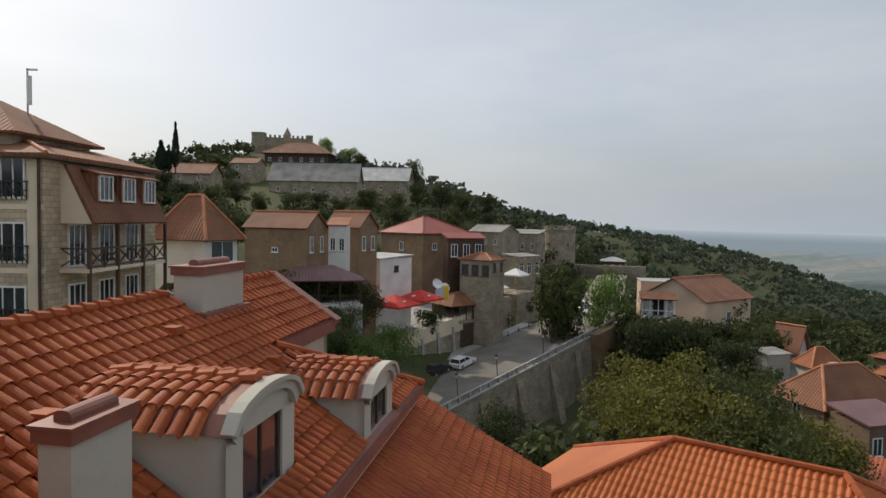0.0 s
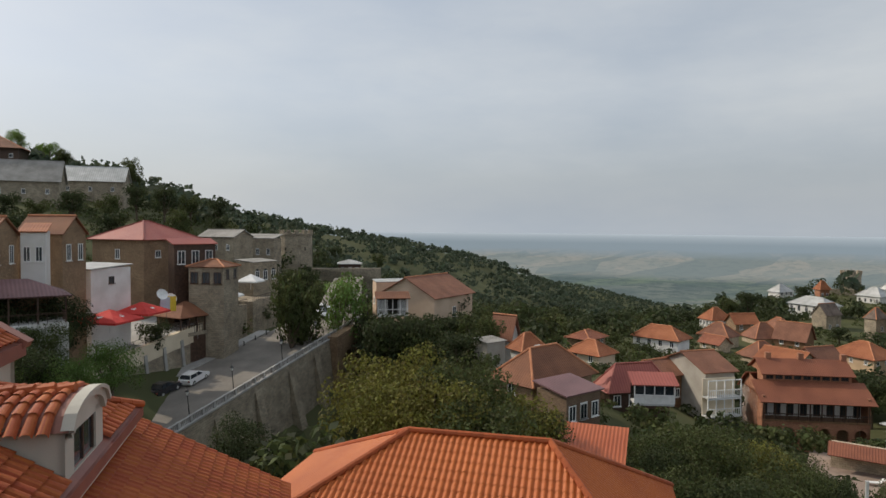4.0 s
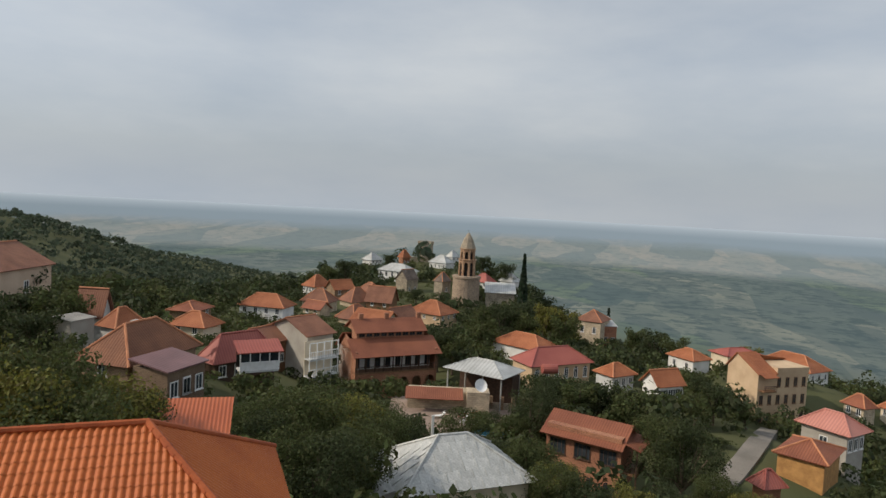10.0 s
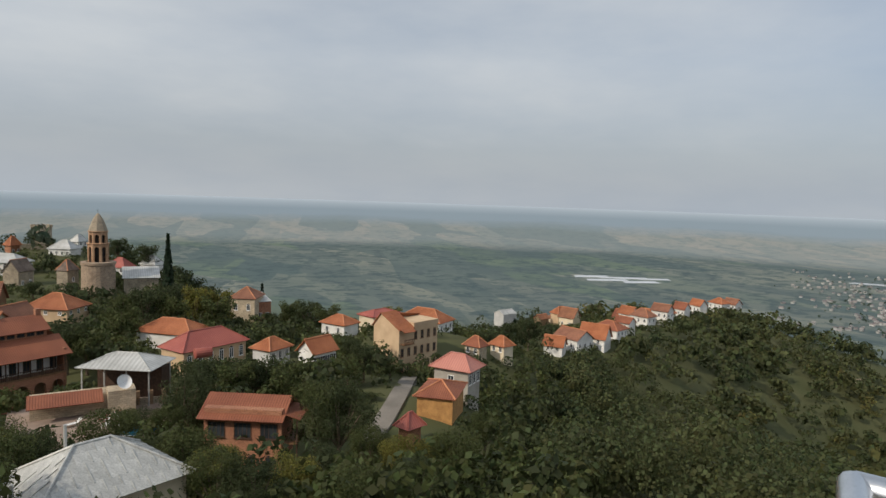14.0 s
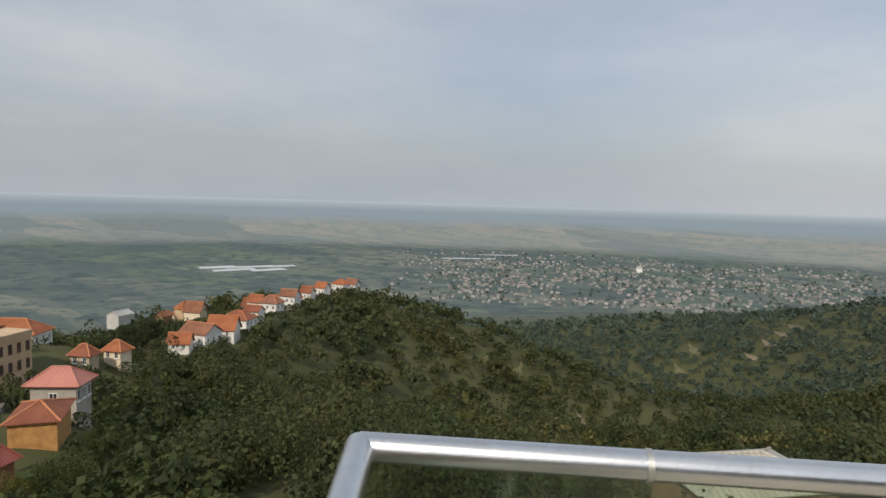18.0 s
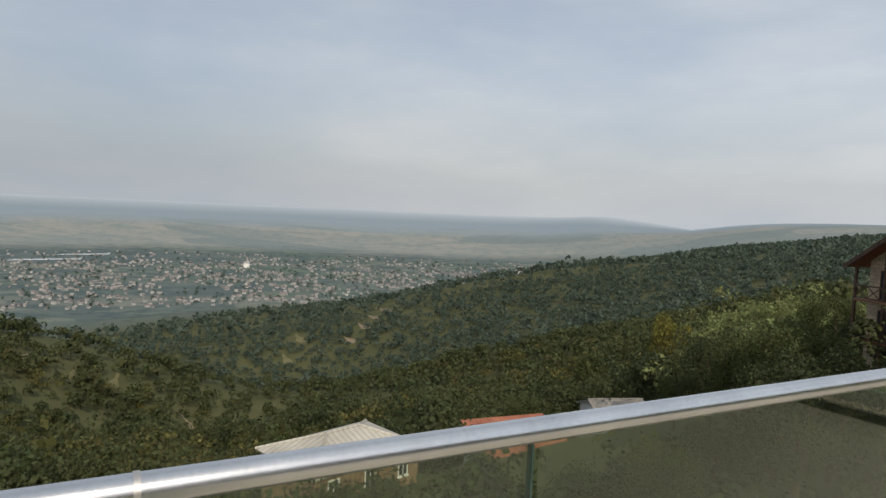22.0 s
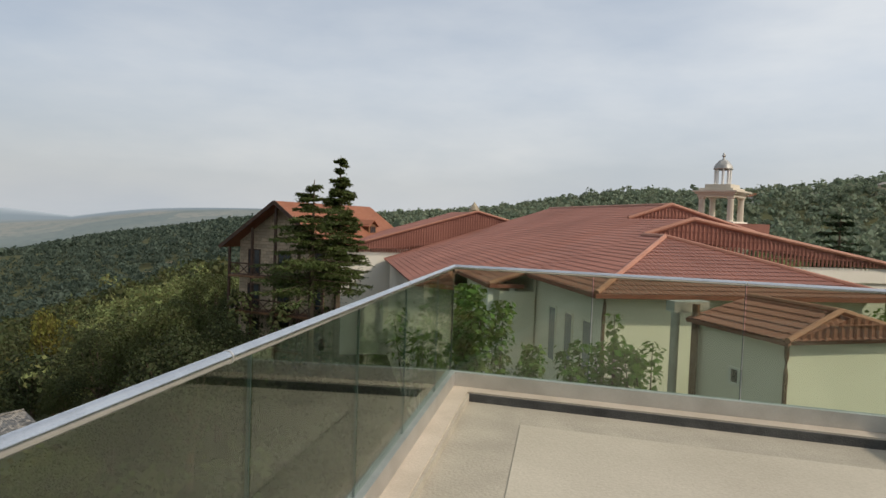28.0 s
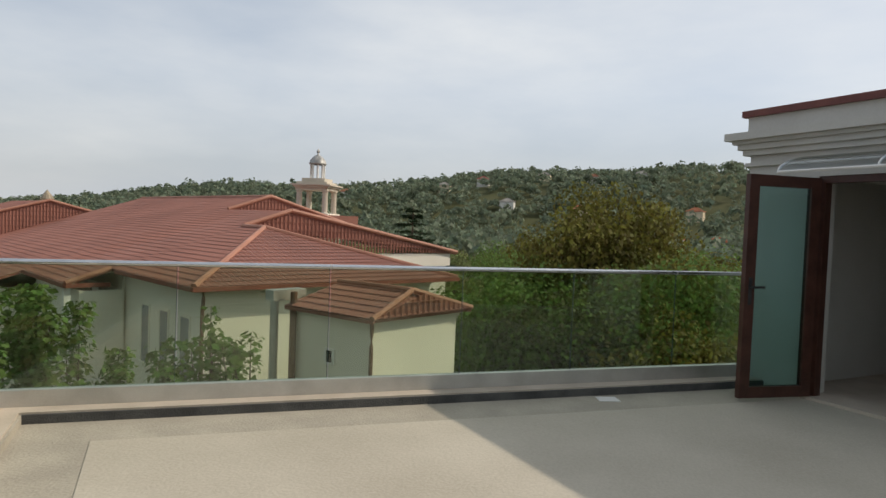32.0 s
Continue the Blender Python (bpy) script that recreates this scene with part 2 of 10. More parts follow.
M["render_grey"] = material("render_grey", (0.3, 0.27, 0.23), (0.42, 0.39, 0.34), 0.5, 0.9, 0.2)
M["brick_dark"] = masonry(material("brick_dark", (0.16, 0.105, 0.07), (0.26, 0.18, 0.12), 0.4, 0.9, 0.2), 0.3, 0.12)
M["tile_grey"] = ribbed(material("tile_grey", (0.13, 0.095, 0.075), (0.26, 0.2, 0.16), 0.6, 0.9, 0.1, vary=0.1), 0.3, 0.4)
M["metal_cream"] = ribbed(material("metal_cream", (0.36, 0.34, 0.29), (0.5, 0.48, 0.42), 0.5, 0.55, 0.0, vary=0.05), 0.5, 0.0, 0.35)
M["metal_rust"] = ribbed(material("metal_rust", (0.24, 0.085, 0.05), (0.4, 0.15, 0.085), 0.6, 0.7, 0.05, stain=0.7), 0.45, 0.0, 0.4)
M["wood_dark"] = material("wood_dark", (0.045, 0.025, 0.016), (0.1, 0.055, 0.035), 3.0, 0.6, 0.2)
M["wood_brown"] = material("wood_brown", (0.14, 0.07, 0.035), (0.26, 0.14, 0.07), 2.0, 0.65, 0.2)
M["wood_orange"] = material("wood_orange", (0.34, 0.17, 0.06), (0.52, 0.28, 0.1), 1.5, 0.6, 0.2)
M["trim_white"] = material("trim_white", (0.68, 0.67, 0.64), (0.82, 0.81, 0.79), 2.0, 0.6, 0.05)
M["pane"] = material("pane", (0.02, 0.025, 0.03), (0.05, 0.06, 0.07), 1.0, 0.06, 0.0, spec=0.7)
M["ridge_cap"] = material("ridge_cap", (0.4, 0.15, 0.07), (0.55, 0.24, 0.12), 1.0, 0.75, 0.1)
M["asphalt"] = material("asphalt", (0.15, 0.135, 0.115), (0.24, 0.215, 0.185), 0.25, 0.95, 0.3, fine=6)
M["concrete"] = material("concrete", (0.3, 0.29, 0.27), (0.45, 0.43, 0.4), 0.7, 0.9, 0.3)
M["iron"] = material("iron", (0.02, 0.02, 0.02), (0.05, 0.05, 0.05), 6.0, 0.5, 0.1)
M["bark"] = material("bark", (0.07, 0.05, 0.035), (0.15, 0.115, 0.08), 4.0, 0.95, 0.6)


def foliage(name, dark, light, low=0.6, high=1.35):
    m = island_vary(material(name, dark, light, 0.08, 0.7, 0.0, fine=0.6, spec=0.25), low, high, 0.025)
    b = m.node_tree.nodes["Principled BSDF"]
    n, l = m.node_tree.nodes, m.node_tree.links
    src = b.inputs["Base Color"].links[0].from_socket
    tl, mx = n.new("ShaderNodeBsdfTranslucent"), n.new("ShaderNodeMixShader")
    l.new(src, tl.inputs["Color"])
    mx.inputs[0].default_value = 0.38
    l.new(b.outputs[0], mx.inputs[1])
    l.new(tl.outputs[0], mx.inputs[2])
    l.new(mx.outputs[0], n["Material Output"].inputs["Surface"])
    return m


M["leaf"] = foliage("leaf", (0.051, 0.067, 0.023), (0.108, 0.119, 0.041))
M["leaf_dark"] = foliage("leaf_dark", (0.036, 0.048, 0.021), (0.072, 0.086, 0.033))
M["leaf_yellow"] = foliage("leaf_yellow", (0.094, 0.105, 0.025), (0.220, 0.188, 0.044))
M["leaf_bright"] = foliage("leaf_bright", (0.102, 0.168, 0.042), (0.204, 0.288, 0.078))
M["needle"] = foliage("needle", (0.022, 0.042, 0.02), (0.055, 0.085, 0.035), 0.7, 1.25)
M["needle_pale"] = foliage("needle_pale", (0.06, 0.085, 0.025), (0.12, 0.15, 0.045), 0.7, 1.25)
M["wood_far"] = foliage("wood_far", (0.043, 0.061, 0.026), (0.100, 0.105, 0.040), 0.65, 1.35)
M["wood_warm"] = foliage("wood_warm", (0.06, 0.08, 0.025), (0.17, 0.145, 0.05), 0.65, 1.35)
# paler copies for the southern trees: side light and haze are in the colour
M["leaf_lit_south"] = foliage("leaf_lit_south", (0.138, 0.170, 0.066), (0.264, 0.282, 0.108))
M["wood_haze_south"] = foliage("wood_haze_south", (0.138, 0.181, 0.125), (0.225, 0.263, 0.175), 0.75, 1.25)
# foliage of the far hills, with aerial haze put into the leaf colour
M["wood_blue_haze"] = foliage("wood_blue_haze", (0.058, 0.088, 0.068), (0.1, 0.13, 0.095), 0.75, 1.25)
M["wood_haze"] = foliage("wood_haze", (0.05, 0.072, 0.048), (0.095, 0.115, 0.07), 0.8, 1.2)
M["cypress"] = foliage("cypress", (0.016, 0.032, 0.016), (0.035, 0.055, 0.025), 0.75, 1.2)

# ---- building blocks ----
class Shape:
    """Gathers faces; ob() makes one mesh object of them."""

    def __init__(self):
        self.v, self.f, self.uv = [], [], []

    def face(self, *pts, uv=None):
        k = len(self.v)
        pts = [Vector(p) for p in pts]
        self.v += [tuple(p) for p in pts]
        self.f.append(tuple(range(k, k + len(pts))))
        if uv is None:
            nrm = (pts[1] - pts[0]).cross(pts[2] - pts[0])
            if abs(nrm.z) > 0.98 * nrm.length or nrm.length == 0:
                uv = [(p.x, p.y) for p in pts]
            else:
                ax = Vector((0, 0, 1)).cross(nrm).normalized()
                ay = nrm.normalized().cross(ax)
                uv = [(p.dot(ax), p.dot(ay)) for p in pts]
        self.uv += uv
        return self

    def box(self, x0, y0, z0, x1, y1, z1, m=None):
        c = [Vector((x, y, z)) for z in (z0, z1) for y in (y0, y1) for x in (x0, x1)]
        if m is not None:
            c = [m @ p for p in c]
        for q in ((0, 2, 3, 1), (4, 5, 7, 6), (0, 1, 5, 4), (1, 3, 7, 5), (3, 2, 6, 7), (2, 0, 4, 6)):
            self.face(*[c[i] for i in q])
        return self

    def beam(self, a, b, w, h=None):
        a, b = Vector(a), Vector(b)
        h = w if h is None else h
        d = b - a
        m = Matrix.Translation(a) @ d.to_track_quat("Z", "Y").to_matrix().to_4x4()
        return self.box(-w / 2, -h / 2, 0, w / 2, h / 2, d.length, m)

    def tube(self, pts, radii, n=8, caps=True):
        pts = [Vector(p) for p in pts]
        if not isinstance(radii, (list, tuple)):
            radii = [radii] * len(pts)
        rings = []
        for i, p in enumerate(pts):
            d = (pts[min(i + 1, len(pts) - 1)] - pts[max(i - 1, 0)])
            q = d.to_track_quat("Z", "Y").to_matrix()
            rings.append([p + q @ Vector((radii[i] * math.cos(2 * math.pi * k / n), radii[i] * math.sin(2 * math.pi * k / n), 0)) for k in range(n)])
        for a, b in zip(rings, rings[1:]):
            for k in range(n):
                self.face(a[k], a[(k + 1) % n], b[(k + 1) % n], b[k])
        if caps:
            self.face(*rings[0][::-1])
            self.face(*rings[-1])
        return self

    def lathe(self, prof, n=16, cx=0, cy=0, cz=0):
        for (r0, z0), (r1, z1) in zip(prof, prof[1:]):
            for k in range(n):
                a, b = 2 * math.pi * k / n, 2 * math.pi * (k + 1) / n
                p = [(cx + r * math.cos(t), cy + r * math.sin(t), cz + z) for r, z, t in ((r0, z0, a), (r0, z0, b), (r1, z1, b), (r1, z1, a))]
                if r1 < 1e-6:
                    p = p[:3]
                elif r0 < 1e-6:
                    p = [p[0], p[2], p[3]]
                c = 2 * math.pi * max(r0, r1) / n
                uv = [(k * c, z0), (k * c + c, z0), (k * c + c, z1), (k * c, z1)][:len(p)]
                self.face(*p, uv=uv)
        return self

    def prism(self, poly, z0, z1):
        lo, hi = [(x, y, z0) for x, y in poly], [(x, y, z1) for x, y in poly]
        self.face(*hi)
        self.face(*lo[::-1])
        for i in range(len(poly)):
            j = (i + 1) % len(poly)
            self.face(lo[i], lo[j], hi[j], hi[i])
        return self

    def slab(self, pts, t):
        """A sheet with thickness t under the given face."""
        pts = [Vector(p) for p in pts]
        nrm = (pts[1] - pts[0]).cross(pts[2] - pts[0]).normalized()
        if nrm.z < 0:
            pts, nrm = pts[::-1], -nrm
        low = [p - nrm * t for p in pts]
        self.face(*pts)
        self.face(*low[::-1])
        for i in range(len(pts)):
            j = (i + 1) % len(pts)
            self.face(pts[i], low[i], low[j], pts[j])
        return self

    def ob(self, name, mat, parent=None, label="", smooth=False, merge=False):
        me = bpy.data.meshes.new(name)
        me.from_pydata(self.v, [], self.f)
        lay = me.uv_layers.new(name="UVMap")
        lay.data.foreach_set("uv", np.array(self.uv, dtype=np.float32).ravel())
        if merge or smooth:
            bm = bmesh.new()
            bm.from_mesh(me)
            bmesh.ops.remove_doubles(bm, verts=bm.verts, dist=1e-4)
            bm.to_mesh(me)
            bm.free()
        if smooth:
            me.polygons.foreach_set("use_smooth", [True] * len(me.polygons))
            me.set_sharp_from_angle(angle=radians(40))
        me.materials.append(M[mat])
        o = new(name, me)
        if parent is not None:
            o.parent = parent
        if label:
            tagged(o, label)
        return o


def thing(name, label, category, m=None, group="", kind=""):
    e = new(name)
    e.empty_display_size = 0.3
    if m is not None:
        e.matrix_basis = m
    return tagged(e, label, category, group, kind)


def raw_mesh(name, v, f, mat):
    me = bpy.data.meshes.new(name)
    v = np.asarray(v, dtype=np.float32).reshape(-1, 3)
    f = np.asarray(f, dtype=np.int32)
    k = f.shape[1]
    me.vertices.add(len(v))
    me.vertices.foreach_set("co", v.ravel())
    me.loops.add(f.size)
    me.loops.foreach_set("vertex_index", f.ravel())
    me.polygons.add(len(f))
    me.polygons.foreach_set("loop_start", np.arange(0, f.size, k, dtype=np.int32))
    me.polygons.foreach_set("loop_total", np.full(len(f), k, dtype=np.int32))
    me.update(calc_edges=True)
    me.materials.append(M[mat])
    return me


# ---- landform ----
HILLS = []


def hill(x, y, height, radius):
    HILLS.append((x, y, height, radius))


hill(1690, 180, -15.2, 1100)
hill(-1470, 850, 8.2, 1100)
hill(2290, -240, -19.2, 1100)
hill(-2300, 0, 18.5, 1100)
hill(-630, 640, 38.4, 550)
hill(300, -800, 13.9, 550)
hill(-250, 310, 14.4, 280)
hill(470, 180, -16.1, 280)
hill(-60, -640, 23.9, 280)
hill(-510, 320, 21.1, 280)
hill(-1450, 390, 26.2, 280)
hill(-630, 640, 26.9, 280)
hill(1050, -20, 16.3, 280)
hill(600, 60, -13.4, 280)
hill(-420, 100, 14.9, 280)
hill(-20, 20, 16.4, 140)
hill(150, 210, 11.3, 140)
hill(-300, 60, 18.1, 140)
hill(-20, 290, 20.6, 140)
hill(260, 280, 24.5, 140)
hill(180, -80, 20.9, 140)
hill(-60, -380, -13.4, 140)
hill(340, 250, 23.9, 140)
hill(200, -220, 5.8, 140)
hill(-200, 400, -12.5, 140)
hill(610, 210, -25.8, 140)
hill(150, 400, -13.1, 140)
hill(470, 180, -19.6, 140)
hill(30, -420, -16.1, 140)
hill(-60, 400, -13.4, 140)
hill(-420, 100, 8.0, 140)
hill(300, 270, 27.9, 140)
hill(20, 100, 3.7, 70)
hill(100, 80, 5.3, 70)
hill(-100, 60, 2.9, 70)
hill(-170, -20, 9.1, 70)
hill(270, 120, -31.0, 70)
hill(-80, 170, 8.7, 70)
hill(-70, 290, 28.8, 70)
hill(90, 180, 7.7, 70)
hill(190, 130, -17.8, 70)
hill(180, 10, -4.6, 70)
hill(-40, 200, 10.0, 70)
hill(350, -10, 5.0, 70)
hill(250, 0, -13.8, 70)
hill(-20, 290, 14.0, 70)
hill(-220, 60, 10.8, 70)
hill(-330, 30, 13.4, 70)
hill(150, 210, 10.1, 70)
hill(-290, 240, -8.4, 70)
hill(-150, 250, -3.9, 70)
hill(30, -30, 4.4, 35)
hill(-50, 50, -1.9, 35)
hill(60, -40, 9.1, 35)
hill(60, -90, 3.9, 35)
hill(-30, -30, 9.8, 35)
hill(0, 20, 8.0, 35)
hill(40, 50, 10.5, 35)
hill(0, -60, 2.5, 35)
hill(-80, -10, 2.3, 35)
hill(30, 80, -14.0, 35)
hill(-10, 50, -10.3, 35)
hill(0, -120, -10.0, 35)
hill(-100, -150, -13.5, 35)
hill(-30, 110, -5.4, 35)
hill(60, 100, -8.0, 35)
hill(100, 30, -5.5, 35)
hill(-40, 0, 5.8, 35)
hill(-20, 0, -17.6, 35)
hill(-120, 0, 4.5, 35)
hill(40, 10, -0.1, 35)
hill(-80, 30, -2.4, 35)
hill(0, -20, 6.0, 35)
hill(-20, 20, 11.9, 35)
hill(-10, 70, 6.8, 35)
hill(130, -30, -3.7, 35)
hill(0, 110, 1.3, 35)
hill(110, 130, -2.2, 35)
hill(70, 40, -5.3, 35)
hill(-160, 30, 2.3, 35)
hill(-150, -50, 3.1, 35)
hill(-70, 120, 1.6, 35)
hill(60, -10, -1.2, 35)
hill(-30, -60, -1.7, 35)
hill(20, 100, 10.6, 35)
hill(60, 150, 3.2, 35)
hill(60, 60, 3.4, 35)
hill(-140, 100, -2.1, 35)
hill(-860, 1230, 60, 330)
hill(-1450, 900, -110, 420)
hill(1691, -120, -80, 380)
hill(2800, -720, -60, 500)
hill(2620, -1240, -80, 600)
hill(-60, -640, 14, 250)
# terraces on which the houses stand
hill(-41, 56, 3.7, 14)
hill(-36, 53, 3.1, 14)
hill(-40, 74, 2.5, 19)
hill(-46, 93, 1.5, 19)
hill(-41, 95, 1.1, 19)
hill(-64, 129, 3.0, 24)
hill(-69, 109, 2.1, 19)
hill(-59, 94, 1.7, 19)
hill(-57, 74, 2.3, 19)
hill(-64, 77, 0.7, 19)
hill(-59, 69, 2.6, 19)
hill(-67, 183, 0.4, 24)
hill(-64, 161, -0.5, 24)
hill(-62, 152, -1.0, 24)
hill(-60, 192, -1.0, 24)
hill(-50, 149, -0.7, 24)
hill(-44, 146, 0.5, 24)
hill(-39, 150, 1.3, 24)
hill(-34, 163, 1.7, 24)
hill(-84, 268, 2.5, 32)
hill(-64, 237, -2.3, 32)
hill(-52, 263, -2.5, 32)
hill(-71, 274, 0.7, 32)
hill(-52, 284, 4.3, 32)
hill(-54, 213, -0.9, 32)
hill(-41, 208, 2.0, 32)
hill(-31, 241, 0.5, 32)
hill(-22, 249, 2.8, 32)
hill(-8, 139, 5.2, 24)
hill(8, 186, 3.8, 24)
hill(11, 189, 3.9, 24)
hill(9, 116, 0.5, 19)
hill(16, 113, 1.7, 19)
hill(28, 153, 2.1, 24)
hill(39, 159, 4.4, 24)
hill(49, 151, 3.8, 24)
hill(113, 242, 9.8, 32)
hill(130, 228, -0.6, 32)
hill(131, 221, -3.0, 32)
hill(122, 228, 1.7, 32)
hill(36, 94, 7.5, 19)
hill(29, 83, 4.4, 19)
hill(22, 73, 1.9, 19)
hill(54, 130, 4.3, 24)
hill(61, 132, 5.0, 24)
hill(94, 167, 2.0, 24)
hill(102, 170, 2.1, 24)
hill(111, 172, 2.7, 24)
hill(123, 182, 4.1, 32)
hill(134, 189, 3.5, 32)
hill(148, 207, 0.9, 32)
hill(149, 200, 3.6, 32)
hill(165, 209, 6.5, 32)
hill(179, 233, 2.0, 32)
hill(194, 242, 2.8, 32)
hill(209, 251, 4.2, 32)
hill(230, 264, 3.2, 32)
hill(252, 273, 3.5, 32)
hill(265, 277, 4.0, 32)
hill(149, 210, 0.5, 32)
hill(139, 240, 2.5, 32)
hill(49, 11, 4.1, 14)
hill(66, -2, 3.3, 14)
hill(-32, 114, -1.1, 19)
hill(-12, 97, 1.6, 19)
hill(4, 74, -0.6, 14)
hill(-8, 47, 2.6, 14)
hill(36, 126, 0.6, 19)
hill(-15, 88, -0.4, 19)
# ridges and valleys round the town, shaped to fit the camera's skyline
hill(-332, 146, 4.2, 58)
hill(-378, 184, -0.6, 63)
hill(-421, 249, 3.0, 69)
hill(-457, 328, 1.8, 76)
hill(-480, 416, 6.1, 82)
hill(-500, 524, 9.9, 90)
hill(-491, 626, 9.6, 97)
hill(-862, 1217, 9.3, 159)
hill(-756, 1318, -6.6, 162)
hill(918, 397, -0.5, 115)
hill(962, 275, -4.7, 115)
hill(990, 140, 2.8, 115)
hill(999, 45, 6.3, 115)
hill(999, -51, 3.4, 115)
hill(990, -145, 9.1, 115)
hill(1988, -687, 5.0, 214)
hill(1829, -808, -7.7, 205)
hill(1698, -910, -8.8, 198)
hill(261, 263, -4.8, 58)
hill(309, 234, -5.0, 60)
hill(812, -743, -4.6, 124)
hill(712, -716, -5.9, 116)
hill(575, -693, -9.2, 106)
hill(456, -656, -10.9, 97)
hill(349, -598, 5.8, 87)
hill(272, -582, 4.7, 83)
hill(183, -605, -14.9, 82)
hill(99, -628, -3.4, 82)
hill(17, -635, 0.8, 82)
hill(-57, -626, -13.8, 82)
hill(-127, -608, 8.3, 81)
# land lowered so that the street's retaining wall shows from the camera
hill(-54, 27, -4.5, 13)
hill(-62, 35, -6, 12)
hill(-69, 48, -6, 12)
hill(-75, 60, -4, 12)
HA = np.array(HILLS)


def ground(x, y):
    """Height of the land: an escarpment over a wide plain, with hills."""
    x, y = np.asarray(x, dtype=float), np.asarray(y, dtype=float)
    z = -230 + 260 / (1 + np.exp(-((-0.31 * x - 0.95 * y) + 250) / 300))
    for a, b, h, s in HA:
        z = z + h * np.exp(-((x - a) ** 2 + (y - b) ** 2) / (s * s))
    r = np.hypot(x, y)
    k = np.clip((r - 3000) / 1930, 0, 1)
    z = np.maximum(z, -232)
    far = np.clip((-70 - z) / 120, 0, 1)
    return z + far * 185 * k * k * (3 - 2 * k)


rings = [0.0, 0.02, 1.3, 2.6] + [4.0 * 1.0415 ** i for i in range(176)]
rings = [r for r in rings if r < 4930] + [4930]
NA = 260
ra, aa = np.meshgrid(np.array(rings[1:]), np.arange(NA) * 2 * np.pi / NA, indexing="ij")
gx, gy = -ra * np.sin(aa), ra * np.cos(aa)
gv = np.stack([gx, gy, ground(gx, gy)], -1).reshape(-1, 3)
nr = len(rings) - 1
i0 = (np.arange(nr - 1)[:, None] * NA + np.arange(NA)[None, :]).ravel()
i1 = (np.arange(nr - 1)[:, None] * NA + (np.arange(NA)[None, :] + 1) % NA).ravel()
gf = np.stack([i0, i1, i1 + NA, i0 + NA], -1)

# ---- plants ----
def cards(centres, normals, sizes, rng, aspect=0.7):
    """Leaf blades: one quad for each centre, turned about its normal."""
    n = len(centres)
    a = rng.normal(size=(n, 3))
    nn = normals / np.maximum(np.linalg.norm(normals, axis=1, keepdims=True), 1e-6)
    t = np.cross(nn, a)
    t /= np.maximum(np.linalg.norm(t, axis=1, keepdims=True), 1e-6)
    b = np.cross(nn, t)
    s = np.asarray(sizes).reshape(-1, 1)
    t, b = t * s, b * s * aspect
    bend = nn * s * 0.18
    v = np.stack([centres - t - bend, centres - b, centres + t - bend, centres + b], 1).reshape(-1, 3)
    return v, np.arange(4 * n).reshape(-1, 4)


def crown_points(rng, blobs, n, spread=0.55):
    """Points near the skins of several blobs (x, y, z, r), pointing outwards."""
    w = np.array([b[3] ** 2 for b in blobs])
    pick = rng.choice(len(blobs), n, p=w / w.sum())
    c = np.array(blobs)[pick]
    d = rng.normal(size=(n, 3))
    d[:, 2] = d[:, 2] * 0.9 + 0.15
    d /= np.linalg.norm(d, axis=1, keepdims=True)
    rad = c[:, 3] * (1 - spread * rng.random(n) ** 2)
    p = c[:, :3] + d * rad[:, None] * np.array([1, 1, 0.85])
    return p, d + rng.normal(size=(n, 3)) * 0.55


def tree_blobs(rng, h, r, count):
    out = []
    for k in range(count):
        a, q = rng.random() * 2 * np.pi, np.sqrt(rng.random()) * r * 0.72
        zz = h * (0.42 + 0.5 * rng.random())
        lim = r * (1.0 - 0.55 * abs(zz / h - 0.6) / 0.4)
        q = min(q, lim * 0.8)
        out.append((q * np.cos(a), q * np.sin(a), zz, r * (0.2 + 0.17 * rng.random())))
    return out


def make_tree(seed, h, r, leaves, size, mat, count=16, label="", name="tree", category="tree", at=(0, 0, 0), group="trees among the houses"):
    rng = np.random.default_rng(seed)
    e = thing(name, label, category, pose(*at), group)
    blobs = tree_blobs(rng, h, r, count)
    s = Shape()
    lean = rng.normal(size=2) * 0.04 * h
    s.tube([(0, 0, -1.5), (lean[0] * 0.3, lean[1] * 0.3, h * 0.25), (lean[0], lean[1], h * 0.55), (lean[0], lean[1], h * 0.8)], [h * 0.032, h * 0.026, h * 0.017, h * 0.006], 7, False)
    for b in blobs[:9]:
        s.tube([(lean[0] * 0.4, lean[1] * 0.4, h * 0.3), (b[0] * 0.5 + lean[0] * 0.4, b[1] * 0.5 + lean[1] * 0.4, h * 0.28 + b[2] * 0.32), b[:3]], [h * 0.014, h * 0.009, h * 0.003], 5, False)
    s.ob("trunk", "bark", e)
    p, d = crown_points(rng, blobs, leaves)
    v, f = cards(p, d, size * (0.6 + 0.8 * rng.random(leaves)), rng)
    o = new("crown", raw_mesh("crown", v, f, mat))
    o.parent = e
    return e


